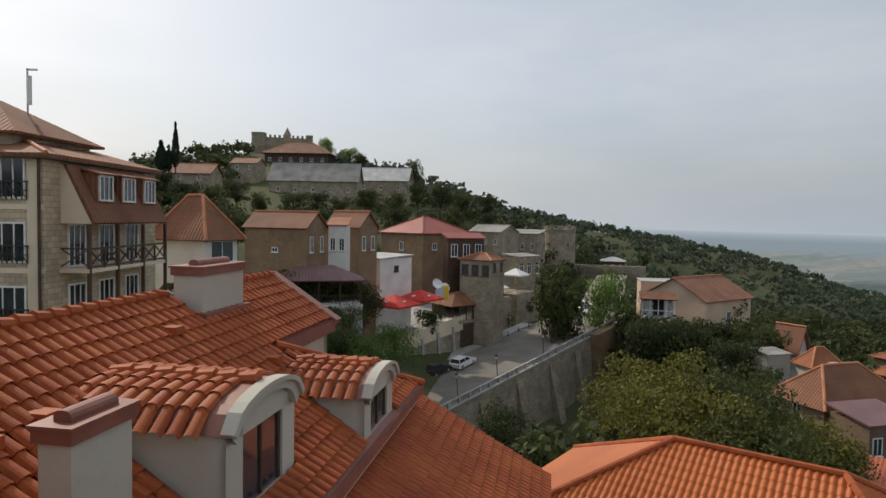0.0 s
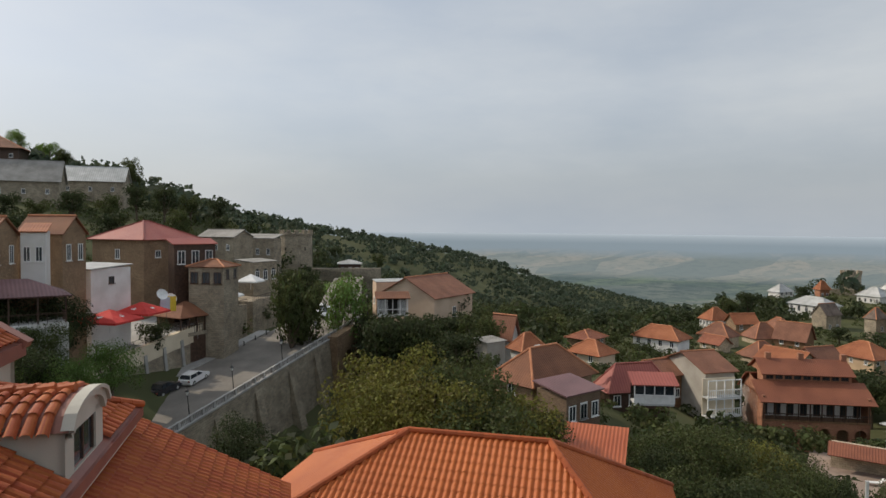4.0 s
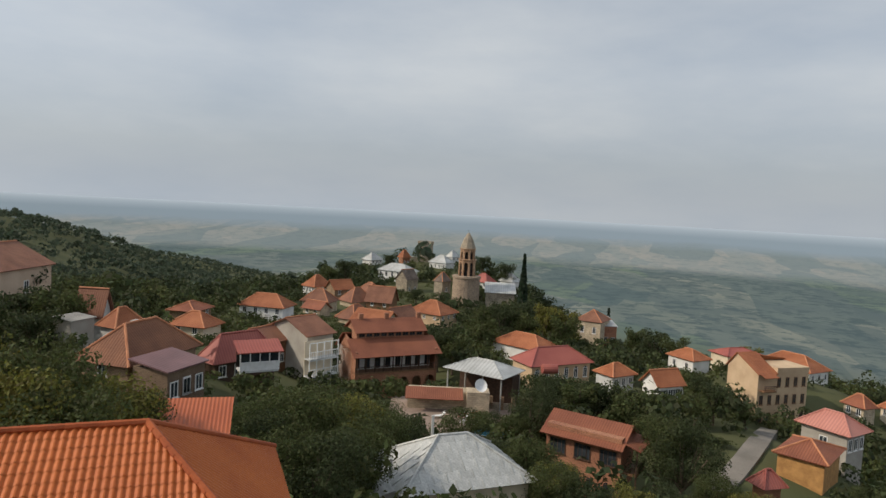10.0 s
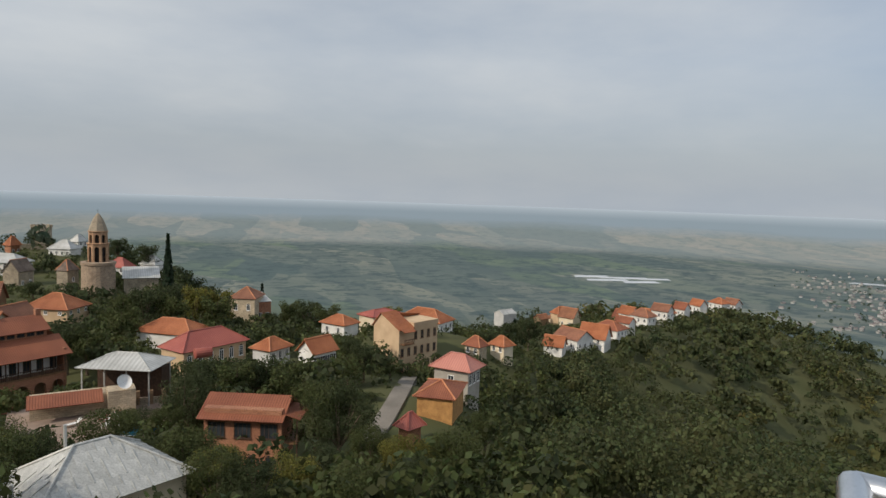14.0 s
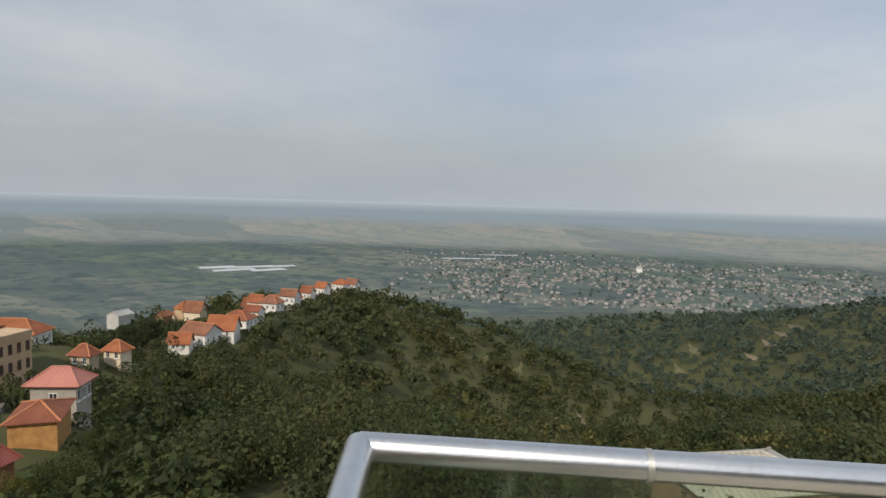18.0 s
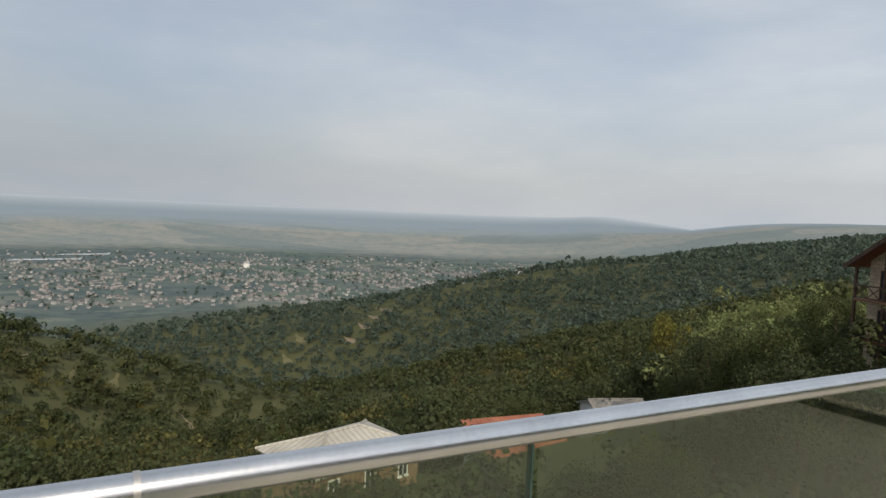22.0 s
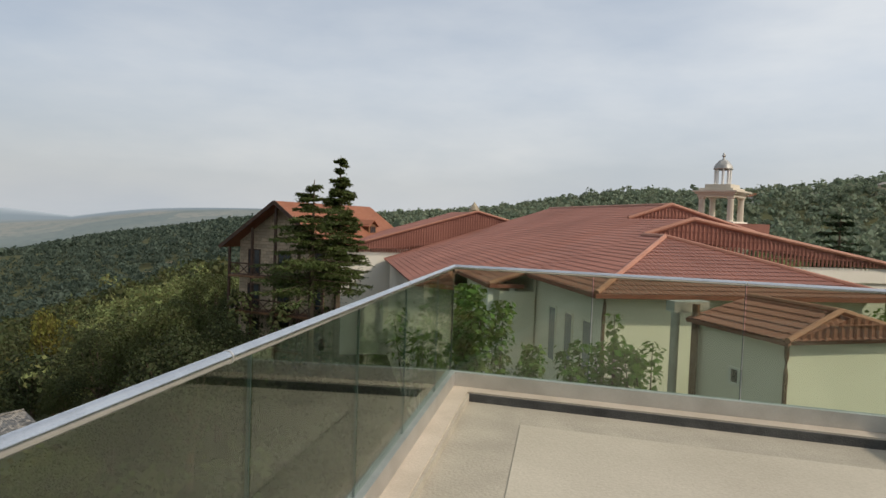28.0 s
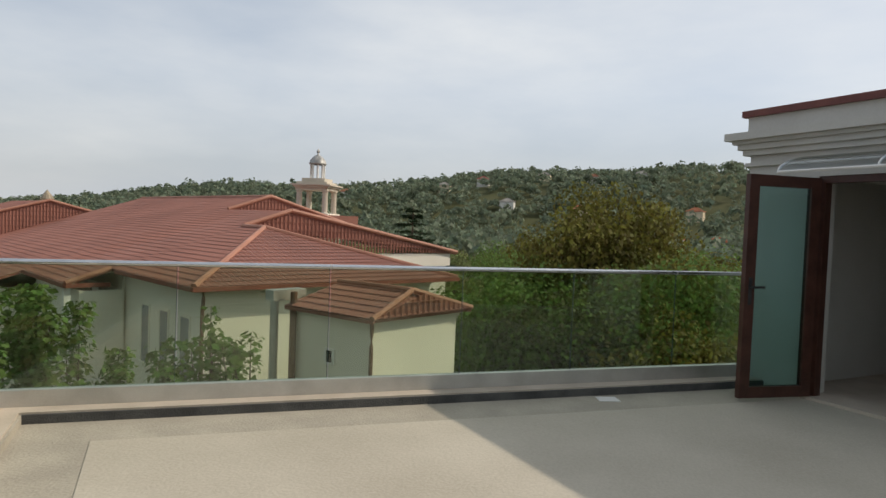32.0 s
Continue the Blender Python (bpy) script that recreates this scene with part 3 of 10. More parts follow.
def cypress_tree(x, y, z, h, r, seed):
    rng = np.random.default_rng(seed)
    e = thing("cypress", "slender dark green cypress", "tree", pose(x, y, z), "cypresses")
    Shape().tube([(0, 0, -1), (0, 0, h * 0.5)], [0.2, 0.1], 6, False).ob("trunk", "bark", e)
    n = 900
    t = rng.random(n) ** 0.8
    rr = r * np.sin(np.clip(t * 1.05 + 0.06, 0, 1) * np.pi) ** 0.6 * (1 - 0.55 * t) * (0.8 + 0.3 * rng.random(n))
    a = rng.random(n) * 2 * np.pi
    p = np.stack([rr * np.cos(a), rr * np.sin(a), h * (0.04 + 0.96 * t)], 1)
    d = np.stack([np.cos(a), np.sin(a), 0.2 + 0 * a], 1) + rng.normal(size=(n, 3)) * 0.3
    v, f = cards(p, d, r * 0.35 * (0.6 + 0.7 * rng.random(n)), rng, 0.5)
    o = new("crown", raw_mesh("crown", v, f, "cypress"))
    o.parent = e
    return e


BUILT = []


def keep_clear(x, y, r):
    BUILT.append((x, y, r))


def below_houses(x, y, r, top):
    """Caps crowns at x, y so that house walls stay visible from the camera."""
    dist, az = np.hypot(x, y), np.arctan2(-x, y)
    for hx, hy, hz, hw_, hd_, hh, land_z in HOUSES:
        d = math.hypot(hx, hy)
        if d < 30 or hy < -100:
            continue
        turn = np.abs((az - math.atan2(-hx, hy) + np.pi) % (2 * np.pi) - np.pi)
        near = (dist < d - 1.0) & (turn < 0.45 * math.hypot(hw_, hd_) / d + 0.8 * r / np.maximum(dist, 1))
        top = np.where(near, np.minimum(top, 1.6 + (hz - 0.72 * hh - 1.6) / d * dist), top)
    return top


def woods(name, label, seed, sector, dist, spacing, height, leaves, mat, allow, size=0.42, squash=1.0, lumps=4, clear=0.0, built=True):
    """A wood as one mesh: lumpy crowns of outward leaf tufts on the land, between two azimuths and two distances."""
    rng = np.random.default_rng(seed)
    a0, a1 = radians(sector[0]), radians(sector[1])
    d0, d1 = dist
    total = int(0.5 * (d1 * d1 - d0 * d0) * (a1 - a0) / spacing ** 2)
    az = a0 + (a1 - a0) * rng.random(total)
    dd = np.sqrt(d0 * d0 + (d1 * d1 - d0 * d0) * rng.random(total))
    x, y = -dd * np.sin(az), dd * np.cos(az)
    ok = allow(x, y, dd, az, rng)
    for bx, by, br in (BUILT if built else ()):
        ok &= (x - bx) ** 2 + (y - by) ** 2 > (br + clear) ** 2
    x, y, dd = x[ok], y[ok], dd[ok]
    z = ground(x, y)
    m = len(x)
    h = height * (0.55 + 0.75 * rng.random(m))
    if built and d0 < 400:
        h = np.minimum(h, (below_houses(x, y, h * 0.45, z + h) - z))
        ok = h > 0.7
        x, y, z, h, dd = x[ok], y[ok], z[ok], h[ok], dd[ok]
        m = len(x)
    r = h * (0.4 + 0.18 * rng.random(m)) * squash
    off = rng.normal(size=(m, lumps, 3)) * np.array([0.42, 0.42, 0.3])
    off[:, 0] *= 0.3
    rad = 0.45 + 0.3 * rng.random((m, lumps))
    pick = rng.integers(0, lumps, (m, leaves))
    rows = np.arange(m)[:, None]
    d = rng.normal(size=(m, leaves, 3))
    d[..., 2] = np.abs(d[..., 2]) * 0.9 - 0.3
    d /= np.linalg.norm(d, axis=2, keepdims=True)
    skin = rad[rows, pick] * (0.72 + 0.4 * rng.random((m, leaves)))
    c = np.stack([x, y, z + h * 0.55], 1)[:, None, :] + (off[rows, pick] + d * skin[..., None]) * r[:, None, None]
    nn = (d + rng.normal(size=d.shape) * 0.45).reshape(-1, 3)
    v, f = cards(c.reshape(-1, 3), nn, (r[:, None] * size * (0.6 + 0.8 * rng.random((m, leaves)))).ravel(), rng, 0.75)
    o = new(name, raw_mesh(name, v, f, mat))
    tagged(o, label, "woodland", kind="stuff")
    return o


def conifer(label, x, y, z, h, r, seed, tiers=17, mat="needle_pale"):
    """A cedar: a straight trunk with flat drooping sprays that grow longer towards the ground."""
    rng = np.random.default_rng(seed)
    e = thing("cedar", label, "tree", pose(x, y, z), "conifers by the hotel")
    Shape().tube([(0, 0, -1), (0, 0, h * 0.6), (0, 0, h)], [h * 0.022, h * 0.012, 0.02], 7, False).ob("trunk", "bark", e)
    pts, nrm, siz = [], [], []
    boughs = Shape()
    for k in range(tiers):
        t = (k + 0.5 * rng.random()) / tiers
        level = h * (0.34 + 0.65 * t)
        ll = r * (1 - t ** 1.3) ** 0.85 * (0.75 + 0.4 * rng.random()) + 0.25
        for j in range(7 if t < 0.8 else 5):
            zz = min(level + (rng.random() - 0.5) * 0.9 * h / tiers, h * 0.985)
            a = rng.random() * 2 * np.pi
            le = ll * (0.6 + 0.5 * rng.random())
            droop = -0.1 * le + 0.12 * le * rng.random()
            tip = (le * np.cos(a), le * np.sin(a), zz + droop)
            boughs.tube([(0, 0, zz), tip], [0.035, 0.01], 4, False)
            n = int(60 + 150 * le / max(r, 1))
            q = rng.random(n) ** 0.7
            wid = 0.22 * le * (1 - 0.6 * q) + 0.08
            sd = rng.normal(size=n) * wid
            pts.append(np.stack([q * tip[0] - np.sin(a) * sd, q * tip[1] + np.cos(a) * sd, zz + droop * q - 0.04 * np.abs(sd) + rng.normal(size=n) * 0.04 - 0.05 * np.abs(rng.normal(size=n))], 1))
            nrm.append(np.tile([0.0, 0.0, 1.0], (n, 1)) + rng.normal(size=(n, 3)) * 0.45)
            siz.append(0.08 + 0.12 * rng.random(n))
    boughs.ob("boughs", "bark", e)
    v, f = cards(np.concatenate(pts), np.concatenate(nrm), np.concatenate(siz), rng, 0.4)
    o = new("needles", raw_mesh("needles", v, f, mat))
    o.parent = e
    return e


def sapling(label, x, y, z, top, r, seed, leaves=560, size=0.075, mat="leaf_bright"):
    """A young broad-leaved shrub with upright shoots."""
    rng = np.random.default_rng(seed)
    e = thing("sapling", label, "shrub", pose(x, y, z), "young trees below the terrace")
    h = top - z
    stems, pts, nrm = Shape(), [], []
    for k in range(6):
        a, q = rng.random() * 2 * np.pi, r * rng.random() ** 0.5
        hh = h * (0.72 + 0.28 * rng.random()) if k else h
        q = q if k else 0.1
        tip = np.array([q * np.cos(a), q * np.sin(a), hh])
        stems.tube([(0, 0, -0.3), tuple(tip * np.array([0.6, 0.6, 0.55])), tuple(tip)], [0.03, 0.02, 0.006], 5, False)
        n = leaves // 6
        t = 1 - 0.5 * rng.random(n) ** 1.3
        b = np.array([0.6, 0.6, 0.55]) * tip
        f_ = (t - 0.5) * 2
        c = b + (tip - b) * f_[:, None]
        an = rng.random(n) * 2 * np.pi
        out = np.stack([np.cos(an), np.sin(an), 0.1 - 0.5 * rng.random(n)], 1)
        pts.append(c + out * (0.12 + 0.25 * rng.random(n))[:, None] * min(r, 0.8))
        nrm.append(np.stack([out[:, 0] * 0.6, out[:, 1] * 0.6, 0.8 + 0 * an], 1) + rng.normal(size=(n, 3)) * 0.35)
    stems.ob("stems", "bark", e)
    v, f = cards(np.concatenate(pts), np.concatenate(nrm), size * (0.6 + 0.7 * rng.random(leaves // 6 * 6)), rng, 0.7)
    o = new("foliage", raw_mesh("foliage", v, f, mat))
    o.parent = e
    return e


def screen(name, label, seed, mat, near, far, leaves, size):
    """Garden trees on the camera's side of the houses that stand high over the land, as one mesh: they end below the
    walls that show.
    """
    rng = np.random.default_rng(seed)
    pts, nrm, siz = [], [], []
    for hx, hy, hz, hw_, hd_, hh, land_z in HOUSES:
        dist = math.hypot(hx, hy)
        if hx < -55 and hy < 75 or not near <= dist < far or hz - hh - land_z < 1.5:
            continue
        ux, uy = -hx / dist, -hy / dist
        span_ = math.hypot(hw_, hd_) * 0.5
        k = max(int(span_ * 2 / 2.6), 2)
        for i in range(k):
            q = (i + 0.5) / k * 2 - 1
            back = span_ * math.sqrt(max(0.05, 1 - q * q * 0.9)) * 0.8 + 1.4
            x, y = hx + ux * back - uy * q * span_ * 1.15, hy + uy * back + ux * q * span_ * 1.15
            top = hz - hh * 0.9 + rng.normal() * 0.6 + 0.3
            bottom = min(float(ground(x, y)), top - 2)
            tall = top - bottom
            n = int(leaves * min(max(tall / 5, 0.6), 2.5))
            t = 1 - rng.random(n) ** 1.4
            a = rng.random(n) * 2 * np.pi
            r = (1.5 + 0.5 * rng.random()) * np.sqrt(np.clip(1.04 - t ** 3, 0.03, 1)) * (0.75 + 0.35 * rng.random(n)) * (1 + 0.25 * np.sin(3 * a + t * 9))
            pts.append(np.stack([x + r * np.cos(a), y + r * np.sin(a), bottom + tall * t], 1))
            nrm.append(np.stack([np.cos(a), np.sin(a), 0.3 + t], 1) + rng.normal(size=(n, 3)) * 0.5)
            siz.append(size * (0.6 + 0.8 * rng.random(n)))
    v, f = cards(np.concatenate(pts), np.concatenate(nrm), np.concatenate(siz), rng, 0.75)
    o = new(name, raw_mesh(name, v, f, mat))
    tagged(o, label, "woodland", kind="stuff")

gm = bpy.data.materials.new("land")
gm.use_nodes = True
M["land"] = gm
n_, l_ = gm.node_tree.nodes, gm.node_tree.links
gb = n_["Principled BSDF"]
gb.inputs["Roughness"].default_value, gb.inputs["Specular IOR Level"].default_value = 0.95, 0.1
gt = n_.new("ShaderNodeTexCoord")


def tex(kind, scale, **kw):
    t = n_.new("ShaderNodeTex" + kind)
    t.inputs["Scale"].default_value = scale
    for k, val in kw.items():
        t.inputs[k].default_value = val
    return t


def blend(fac, a, b):
    m = n_.new("ShaderNodeMix")
    m.data_type = "RGBA"
    for sock, val in ((m.inputs[0], fac), (m.inputs[6], a), (m.inputs[7], b)):
        if isinstance(val, (tuple, float)):
            sock.default_value = (*val, 1) if isinstance(val, tuple) else val
        else:
            l_.new(val, sock)
    return m.outputs[2]


def span(val, a, b, lo=0.0, hi=1.0):
    r = n_.new("ShaderNodeMapRange")
    r.inputs[1].default_value, r.inputs[2].default_value, r.inputs[3].default_value, r.inputs[4].default_value = a, b, lo, hi
    l_.new(val, r.inputs[0])
    return r.outputs[0]


turned = n_.new("ShaderNodeMapping")
turned.inputs["Rotation"].default_value = (0, 0, radians(27))
turned.inputs["Scale"].default_value = (1, 0.38, 1)
l_.new(gt.outputs["Object"], turned.inputs["Vector"])
# field parcels on the plain, meadows and scrub on the slopes
parcels = tex("Voronoi", 0.0042)
parcels.distance, parcels.feature = "CHEBYCHEV", "F1"
l_.new(turned.outputs[0], parcels.inputs["Vector"])
small_parcels = tex("Voronoi", 0.013)
small_parcels.distance = "CHEBYCHEV"
l_.new(turned.outputs[0], small_parcels.inputs["Vector"])
sepc, sepd = n_.new("ShaderNodeSeparateColor"), n_.new("ShaderNodeSeparateColor")
l_.new(parcels.outputs["Color"], sepc.inputs[0])
l_.new(small_parcels.outputs["Color"], sepd.inputs[0])
groves = tex("Noise", 0.0016, Detail=9.0, Roughness=0.62)
hedges = tex("Noise", 0.02, Detail=6.0, Roughness=0.7)
dirt = tex("Noise", 0.05, Detail=8.0, Roughness=0.6)
for t_ in (groves, hedges, dirt):
    l_.new(gt.outputs["Object"], t_.inputs["Vector"])
# the blue-grey of the fields has the plain's haze mixed into it
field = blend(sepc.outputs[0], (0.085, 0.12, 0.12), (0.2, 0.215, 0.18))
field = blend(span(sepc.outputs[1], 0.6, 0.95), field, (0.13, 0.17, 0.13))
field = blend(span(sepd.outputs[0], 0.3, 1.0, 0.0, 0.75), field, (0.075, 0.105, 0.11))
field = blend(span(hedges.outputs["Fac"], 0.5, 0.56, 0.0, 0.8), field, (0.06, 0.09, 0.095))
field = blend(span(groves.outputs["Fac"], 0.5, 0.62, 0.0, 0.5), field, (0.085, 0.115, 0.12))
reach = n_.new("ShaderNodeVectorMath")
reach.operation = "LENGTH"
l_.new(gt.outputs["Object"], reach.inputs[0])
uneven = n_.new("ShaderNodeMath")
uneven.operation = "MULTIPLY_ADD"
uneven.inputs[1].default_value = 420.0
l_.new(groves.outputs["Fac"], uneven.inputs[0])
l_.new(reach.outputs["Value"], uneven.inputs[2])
# dry stubble fields farther out, then haze painted in as ever paler blue
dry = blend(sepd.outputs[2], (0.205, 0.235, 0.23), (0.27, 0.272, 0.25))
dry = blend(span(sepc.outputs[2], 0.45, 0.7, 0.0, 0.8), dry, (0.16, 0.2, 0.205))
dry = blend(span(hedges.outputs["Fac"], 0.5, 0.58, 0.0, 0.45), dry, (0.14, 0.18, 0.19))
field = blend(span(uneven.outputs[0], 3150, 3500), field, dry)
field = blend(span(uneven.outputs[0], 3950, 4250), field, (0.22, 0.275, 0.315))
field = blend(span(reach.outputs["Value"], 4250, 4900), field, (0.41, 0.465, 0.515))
slope = blend(dirt.outputs["Fac"], (0.045, 0.06, 0.024), (0.12, 0.115, 0.06))
zsep = n_.new("ShaderNodeSeparateXYZ")
l_.new(gt.outputs["Object"], zsep.inputs[0])
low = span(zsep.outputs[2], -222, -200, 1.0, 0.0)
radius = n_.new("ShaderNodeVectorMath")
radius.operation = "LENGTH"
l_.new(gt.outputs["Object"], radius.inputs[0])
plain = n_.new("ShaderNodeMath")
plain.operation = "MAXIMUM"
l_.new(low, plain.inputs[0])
# land past about 3 km takes these hazed tones too, hills included
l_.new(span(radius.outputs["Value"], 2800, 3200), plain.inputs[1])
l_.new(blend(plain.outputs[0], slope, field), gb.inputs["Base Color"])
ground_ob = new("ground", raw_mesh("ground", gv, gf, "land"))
ground_ob.data.polygons.foreach_set("use_smooth", [True] * len(ground_ob.data.polygons))
tagged(ground_ob, "wooded slopes falling to a wide plain of fields", "ground", kind="structure")

# ---- houses ----
def window(parent, m, w, h, frame="trim_white", bars=1, arched=False, sill=True):
    """A framed window on a wall: local x across, z up, -y outwards."""
    s = Shape()
    t, o = 0.09, 0.07
    s.box(-w / 2, -o, 0, -w / 2 + t, 0.02, h, m).box(w / 2 - t, -o, 0, w / 2, 0.02, h, m)
    s.box(-w / 2 + t, -o, 0, w / 2 - t, 0.02, t, m).box(-w / 2 + t, -o, h - t, w / 2 - t, 0.02, h, m)
    for k in range(bars):
        x = -w / 2 + w * (k + 1) / (bars + 1)
        s.box(x - 0.03, -o + 0.01, t, x + 0.03, 0.02, h - t, m)
    if sill:
        s.box(-w / 2 - 0.08, -0.16, -0.08, w / 2 + 0.08, 0.02, -0.005, m)
    win = s.ob("window", frame, parent)
    p = Shape()
    if arched:
        pts = [(-w / 2 + t, 0), (w / 2 - t, 0)] + [((w / 2 - t) * math.cos(a), h - t + (w / 2 - t) * math.sin(a)) for a in [math.pi * k / 8 for k in range(9)]]
        p.face(*[m @ Vector((x, -0.025, z)) for x, z in pts])
    else:
        p.face(*[m @ Vector((x, -0.025, z)) for x, z in ((-w / 2 + t, t), (w / 2 - t, t), (w / 2 - t, h - t), (-w / 2 + t, h - t))])
    p.ob("pane", "pane", win)
    return win


def side_matrix(side, w, d):
    """Pose of a wall's foot centre; local -y points outwards."""
    return {"f": pose(0, -d / 2, 0), "b": pose(0, d / 2, 0, 0, 0, 180), "r": pose(w / 2, 0, 0, 0, 0, 90), "l": pose(-w / 2, 0, 0, 0, 0, -90)}[side]


def roof_shape(kind, w, d, rise, over, thick=0.14, ridge=None):
    """Roof planes over a w x d plan at z = 0; ridge along x."""
    s, cap = Shape(), []
    a, b = w / 2 + over, d / 2 + over
    drop = -rise * over / (d / 2)
    if kind == "gable":
        s.slab([(-a, -b, drop), (a, -b, drop), (a, 0, rise), (-a, 0, rise)], thick)
        s.slab([(a, b, drop), (-a, b, drop), (-a, 0, rise), (a, 0, rise)], thick)
        cap = [((-a, 0, rise), (a, 0, rise))]
    elif kind == "hip":
        r = max(a - b, 0.01) if ridge is None else ridge / 2
        s.slab([(-a, -b, drop), (a, -b, drop), (r, 0, rise), (-r, 0, rise)], thick)
        s.slab([(a, b, drop), (-a, b, drop), (-r, 0, rise), (r, 0, rise)], thick)
        s.slab([(a, -b, drop), (a, b, drop), (r, 0, rise)], thick)
        s.slab([(-a, b, drop), (-a, -b, drop), (-r, 0, rise)], thick)
        cap = [((-r, 0, rise), (r, 0, rise))] + [((x, y, drop), (math.copysign(r, x), 0, rise)) for x in (-a, a) for y in (-b, b)]
    elif kind == "cross":
        # gable end to the front
        s.slab([(-a, b, drop), (-a, -b, drop), (0, -b, rise), (0, b, rise)], thick)
        s.slab([(a, -b, drop), (a, b, drop), (0, b, rise), (0, -b, rise)], thick)
        cap = [((0, -b, rise), (0, b, rise))]
    elif kind == "shed":
        s.slab([(-a, -b, 0), (a, -b, 0), (a, b, rise), (-a, b, rise)], thick)
    return s, cap


HOUSES = []


def house(label, x, y, z, yaw, w, d, h, wall="plaster_cream", roof="tile_orange", kind="hip", rise=2.0, over=0.5, wins=(), name="house", cap="ridge_cap",
          chimneys=(), frame="trim_white", ridge=None, group="houses of the town", foot=1.0):
    """A house whose eaves lie at z; the front looks along local -y. h is the storey wall seen; it goes down to the land.
    wins: (side, count, width, height, sill height over the wall's foot at z - h, arched)."""
    c = [(x + a * math.cos(radians(yaw)) - b * math.sin(radians(yaw)), y + a * math.sin(radians(yaw)) + b * math.cos(radians(yaw))) for a in (-w / 2, w / 2) for b in (-d / 2, d / 2)]
    low = min(float(ground(px, py)) for px, py in c) - foot
    base = min(z - h, low) - z
    # plain caps on sheet roofs
    cap = roof if roof.startswith(("metal", "slate")) else cap
    HOUSES.append((x, y, z, w, d, h, low + foot))
    e = thing(name, label, "house", pose(x, y, z, 0, 0, yaw), group)
    s = Shape().box(-w / 2, -d / 2, base, w / 2, d / 2, -0.02)
    if kind == "gable":
        for q in (-1, 1):
            s.face(*[(q * w / 2, yy * q, zz) for yy, zz in ((-d / 2, -0.02), (d / 2, -0.02), (0, rise - 0.1))])
    elif kind == "cross":
        for q in (-1, 1):
            s.face(*[(-xx * q, q * d / 2, zz) for xx, zz in ((-w / 2, -0.02), (w / 2, -0.02), (0, rise - 0.1))])
    s.ob("wall", wall, e)
    sh, caps = roof_shape(kind, w, d, rise, over, ridge=ridge)
    rf = sh.ob("roof", roof, e)
    if cap:
        for a, b in caps:
            av, bv = Vector(a), Vector(b)
            if (bv - av).length > 0.3:
                Shape().tube([av + Vector((0, 0, 0.02)), bv + Vector((0, 0, 0.02))], 0.13, 6).ob("ridge_cap", cap, rf)
    for side, count, ww, wh, sill, *arch in wins:
        m = side_matrix(side, w, d)
        span_ = w if side in "fb" else d
        for k in range(count):
            px = -span_ / 2 + span_ * (k + 0.5) / count
            window(e, m @ pose(px, 0, -h + sill), ww, wh, frame, 1, bool(arch))
    for cx, cy, top in chimneys:
        ch = Shape().box(cx - 0.35, cy - 0.3, 0, cx + 0.35, cy + 0.3, top).ob("chimney", "brick_red", e)
        Shape().box(cx - 0.42, cy - 0.37, top, cx + 0.42, cy + 0.37, top + 0.12).ob("chimney_cap", "concrete", ch)
    return e


# the town's houses
house("white plastered house with brown tiled hip roof and glazed bay", -53.7, 0.8, 0.50, 47, 5.0, 3.6, 4.4, wins=(('r', 1, 2.6, 2.7, 0.9),), wall='plaster_white', roof='tile_brown', rise=2.65, over=0.5, group='houses of the street')
house("brown brick house with a tiled gable roof", -79.8, 11.5, 0.48, 52, 8.1, 5.3, 6.5, wins=(('r', 2, 0.8, 1.9, 3.4), ('f', 1, 0.8, 0.6, 3.4)), wall='brick_tan', roof='tile_brown', kind='gable', rise=1.75, over=0.3, group='houses of the street')
house("narrow white house between two brick gables", -80.1, 18.1, 0.70, 69, 2.2, 3.6, 5.6, rise=0.9, wins=(('f', 2, 0.7, 1.6, 2.4),), wall='plaster_white', roof='tile_orange', kind='shed', over=0.2, group='houses of the street')
house("brown brick house with a tiled gable roof", -85.0, 20.9, 0.61, 39, 5.4, 4.0, 6.5, wins=(('r', 2, 0.8, 1.9, 3.2),), wall='brick_tan', roof='tile_brown', kind='gable', rise=1.85, over=0.3, group='houses of the street')
house("tan stone house with a red metal hip roof", -107.3, 39.6, -0.50, 115, 11.3, 10.2, 6.5, wins=(('f', 2, 1.1, 1.1, 3.4), ('l', 1, 0.9, 1.5, 3.2)), wall='brick_tan', roof='metal_red', rise=2.55, over=0.6, group='houses of the street')
house("stone house annex with a red metal roof and a wooden balcony", -95.8, 42.1, -1.34, 95, 6.6, 1.8, 4.4, rise=0.8, wins=(('f', 3, 1.2, 2.0, 1.4),), wall='wood_dark', roof='metal_red', kind='shed', over=0.3, group='houses of the street')
house("wooden balcony house with a brown sheet roof", -91.8, 43.6, -4.45, 35, 5.5, 4.4, 4.2, wins=(('r', 2, 0.8, 1.5, 2.2), ('f', 3, 1.2, 1.7, 1.6)), wall='stone', roof='tile_brown', frame='wood_dark', rise=0.85, over=0.3, group='houses of the street')
house("old house with a grey sheet roof beside the town wall", -139.9, 69.3, -1.06, 20, 10.4, 6.1, 8.0, rise=1.5, wins=(('f', 3, 0.9, 1.3, 4.9),), wall='stone', roof='slate_grey', kind='gable', over=0.3, group='houses of the street')
house("old stone house with a grey sheet roof", -143.2, 80.2, -1.62, 34, 8.3, 4.3, 8.0, rise=1.0, wins=(('f', 3, 0.9, 1.5, 4.0),), wall='stone', roof='slate_grey', kind='shed', over=0.3, group='houses of the street')
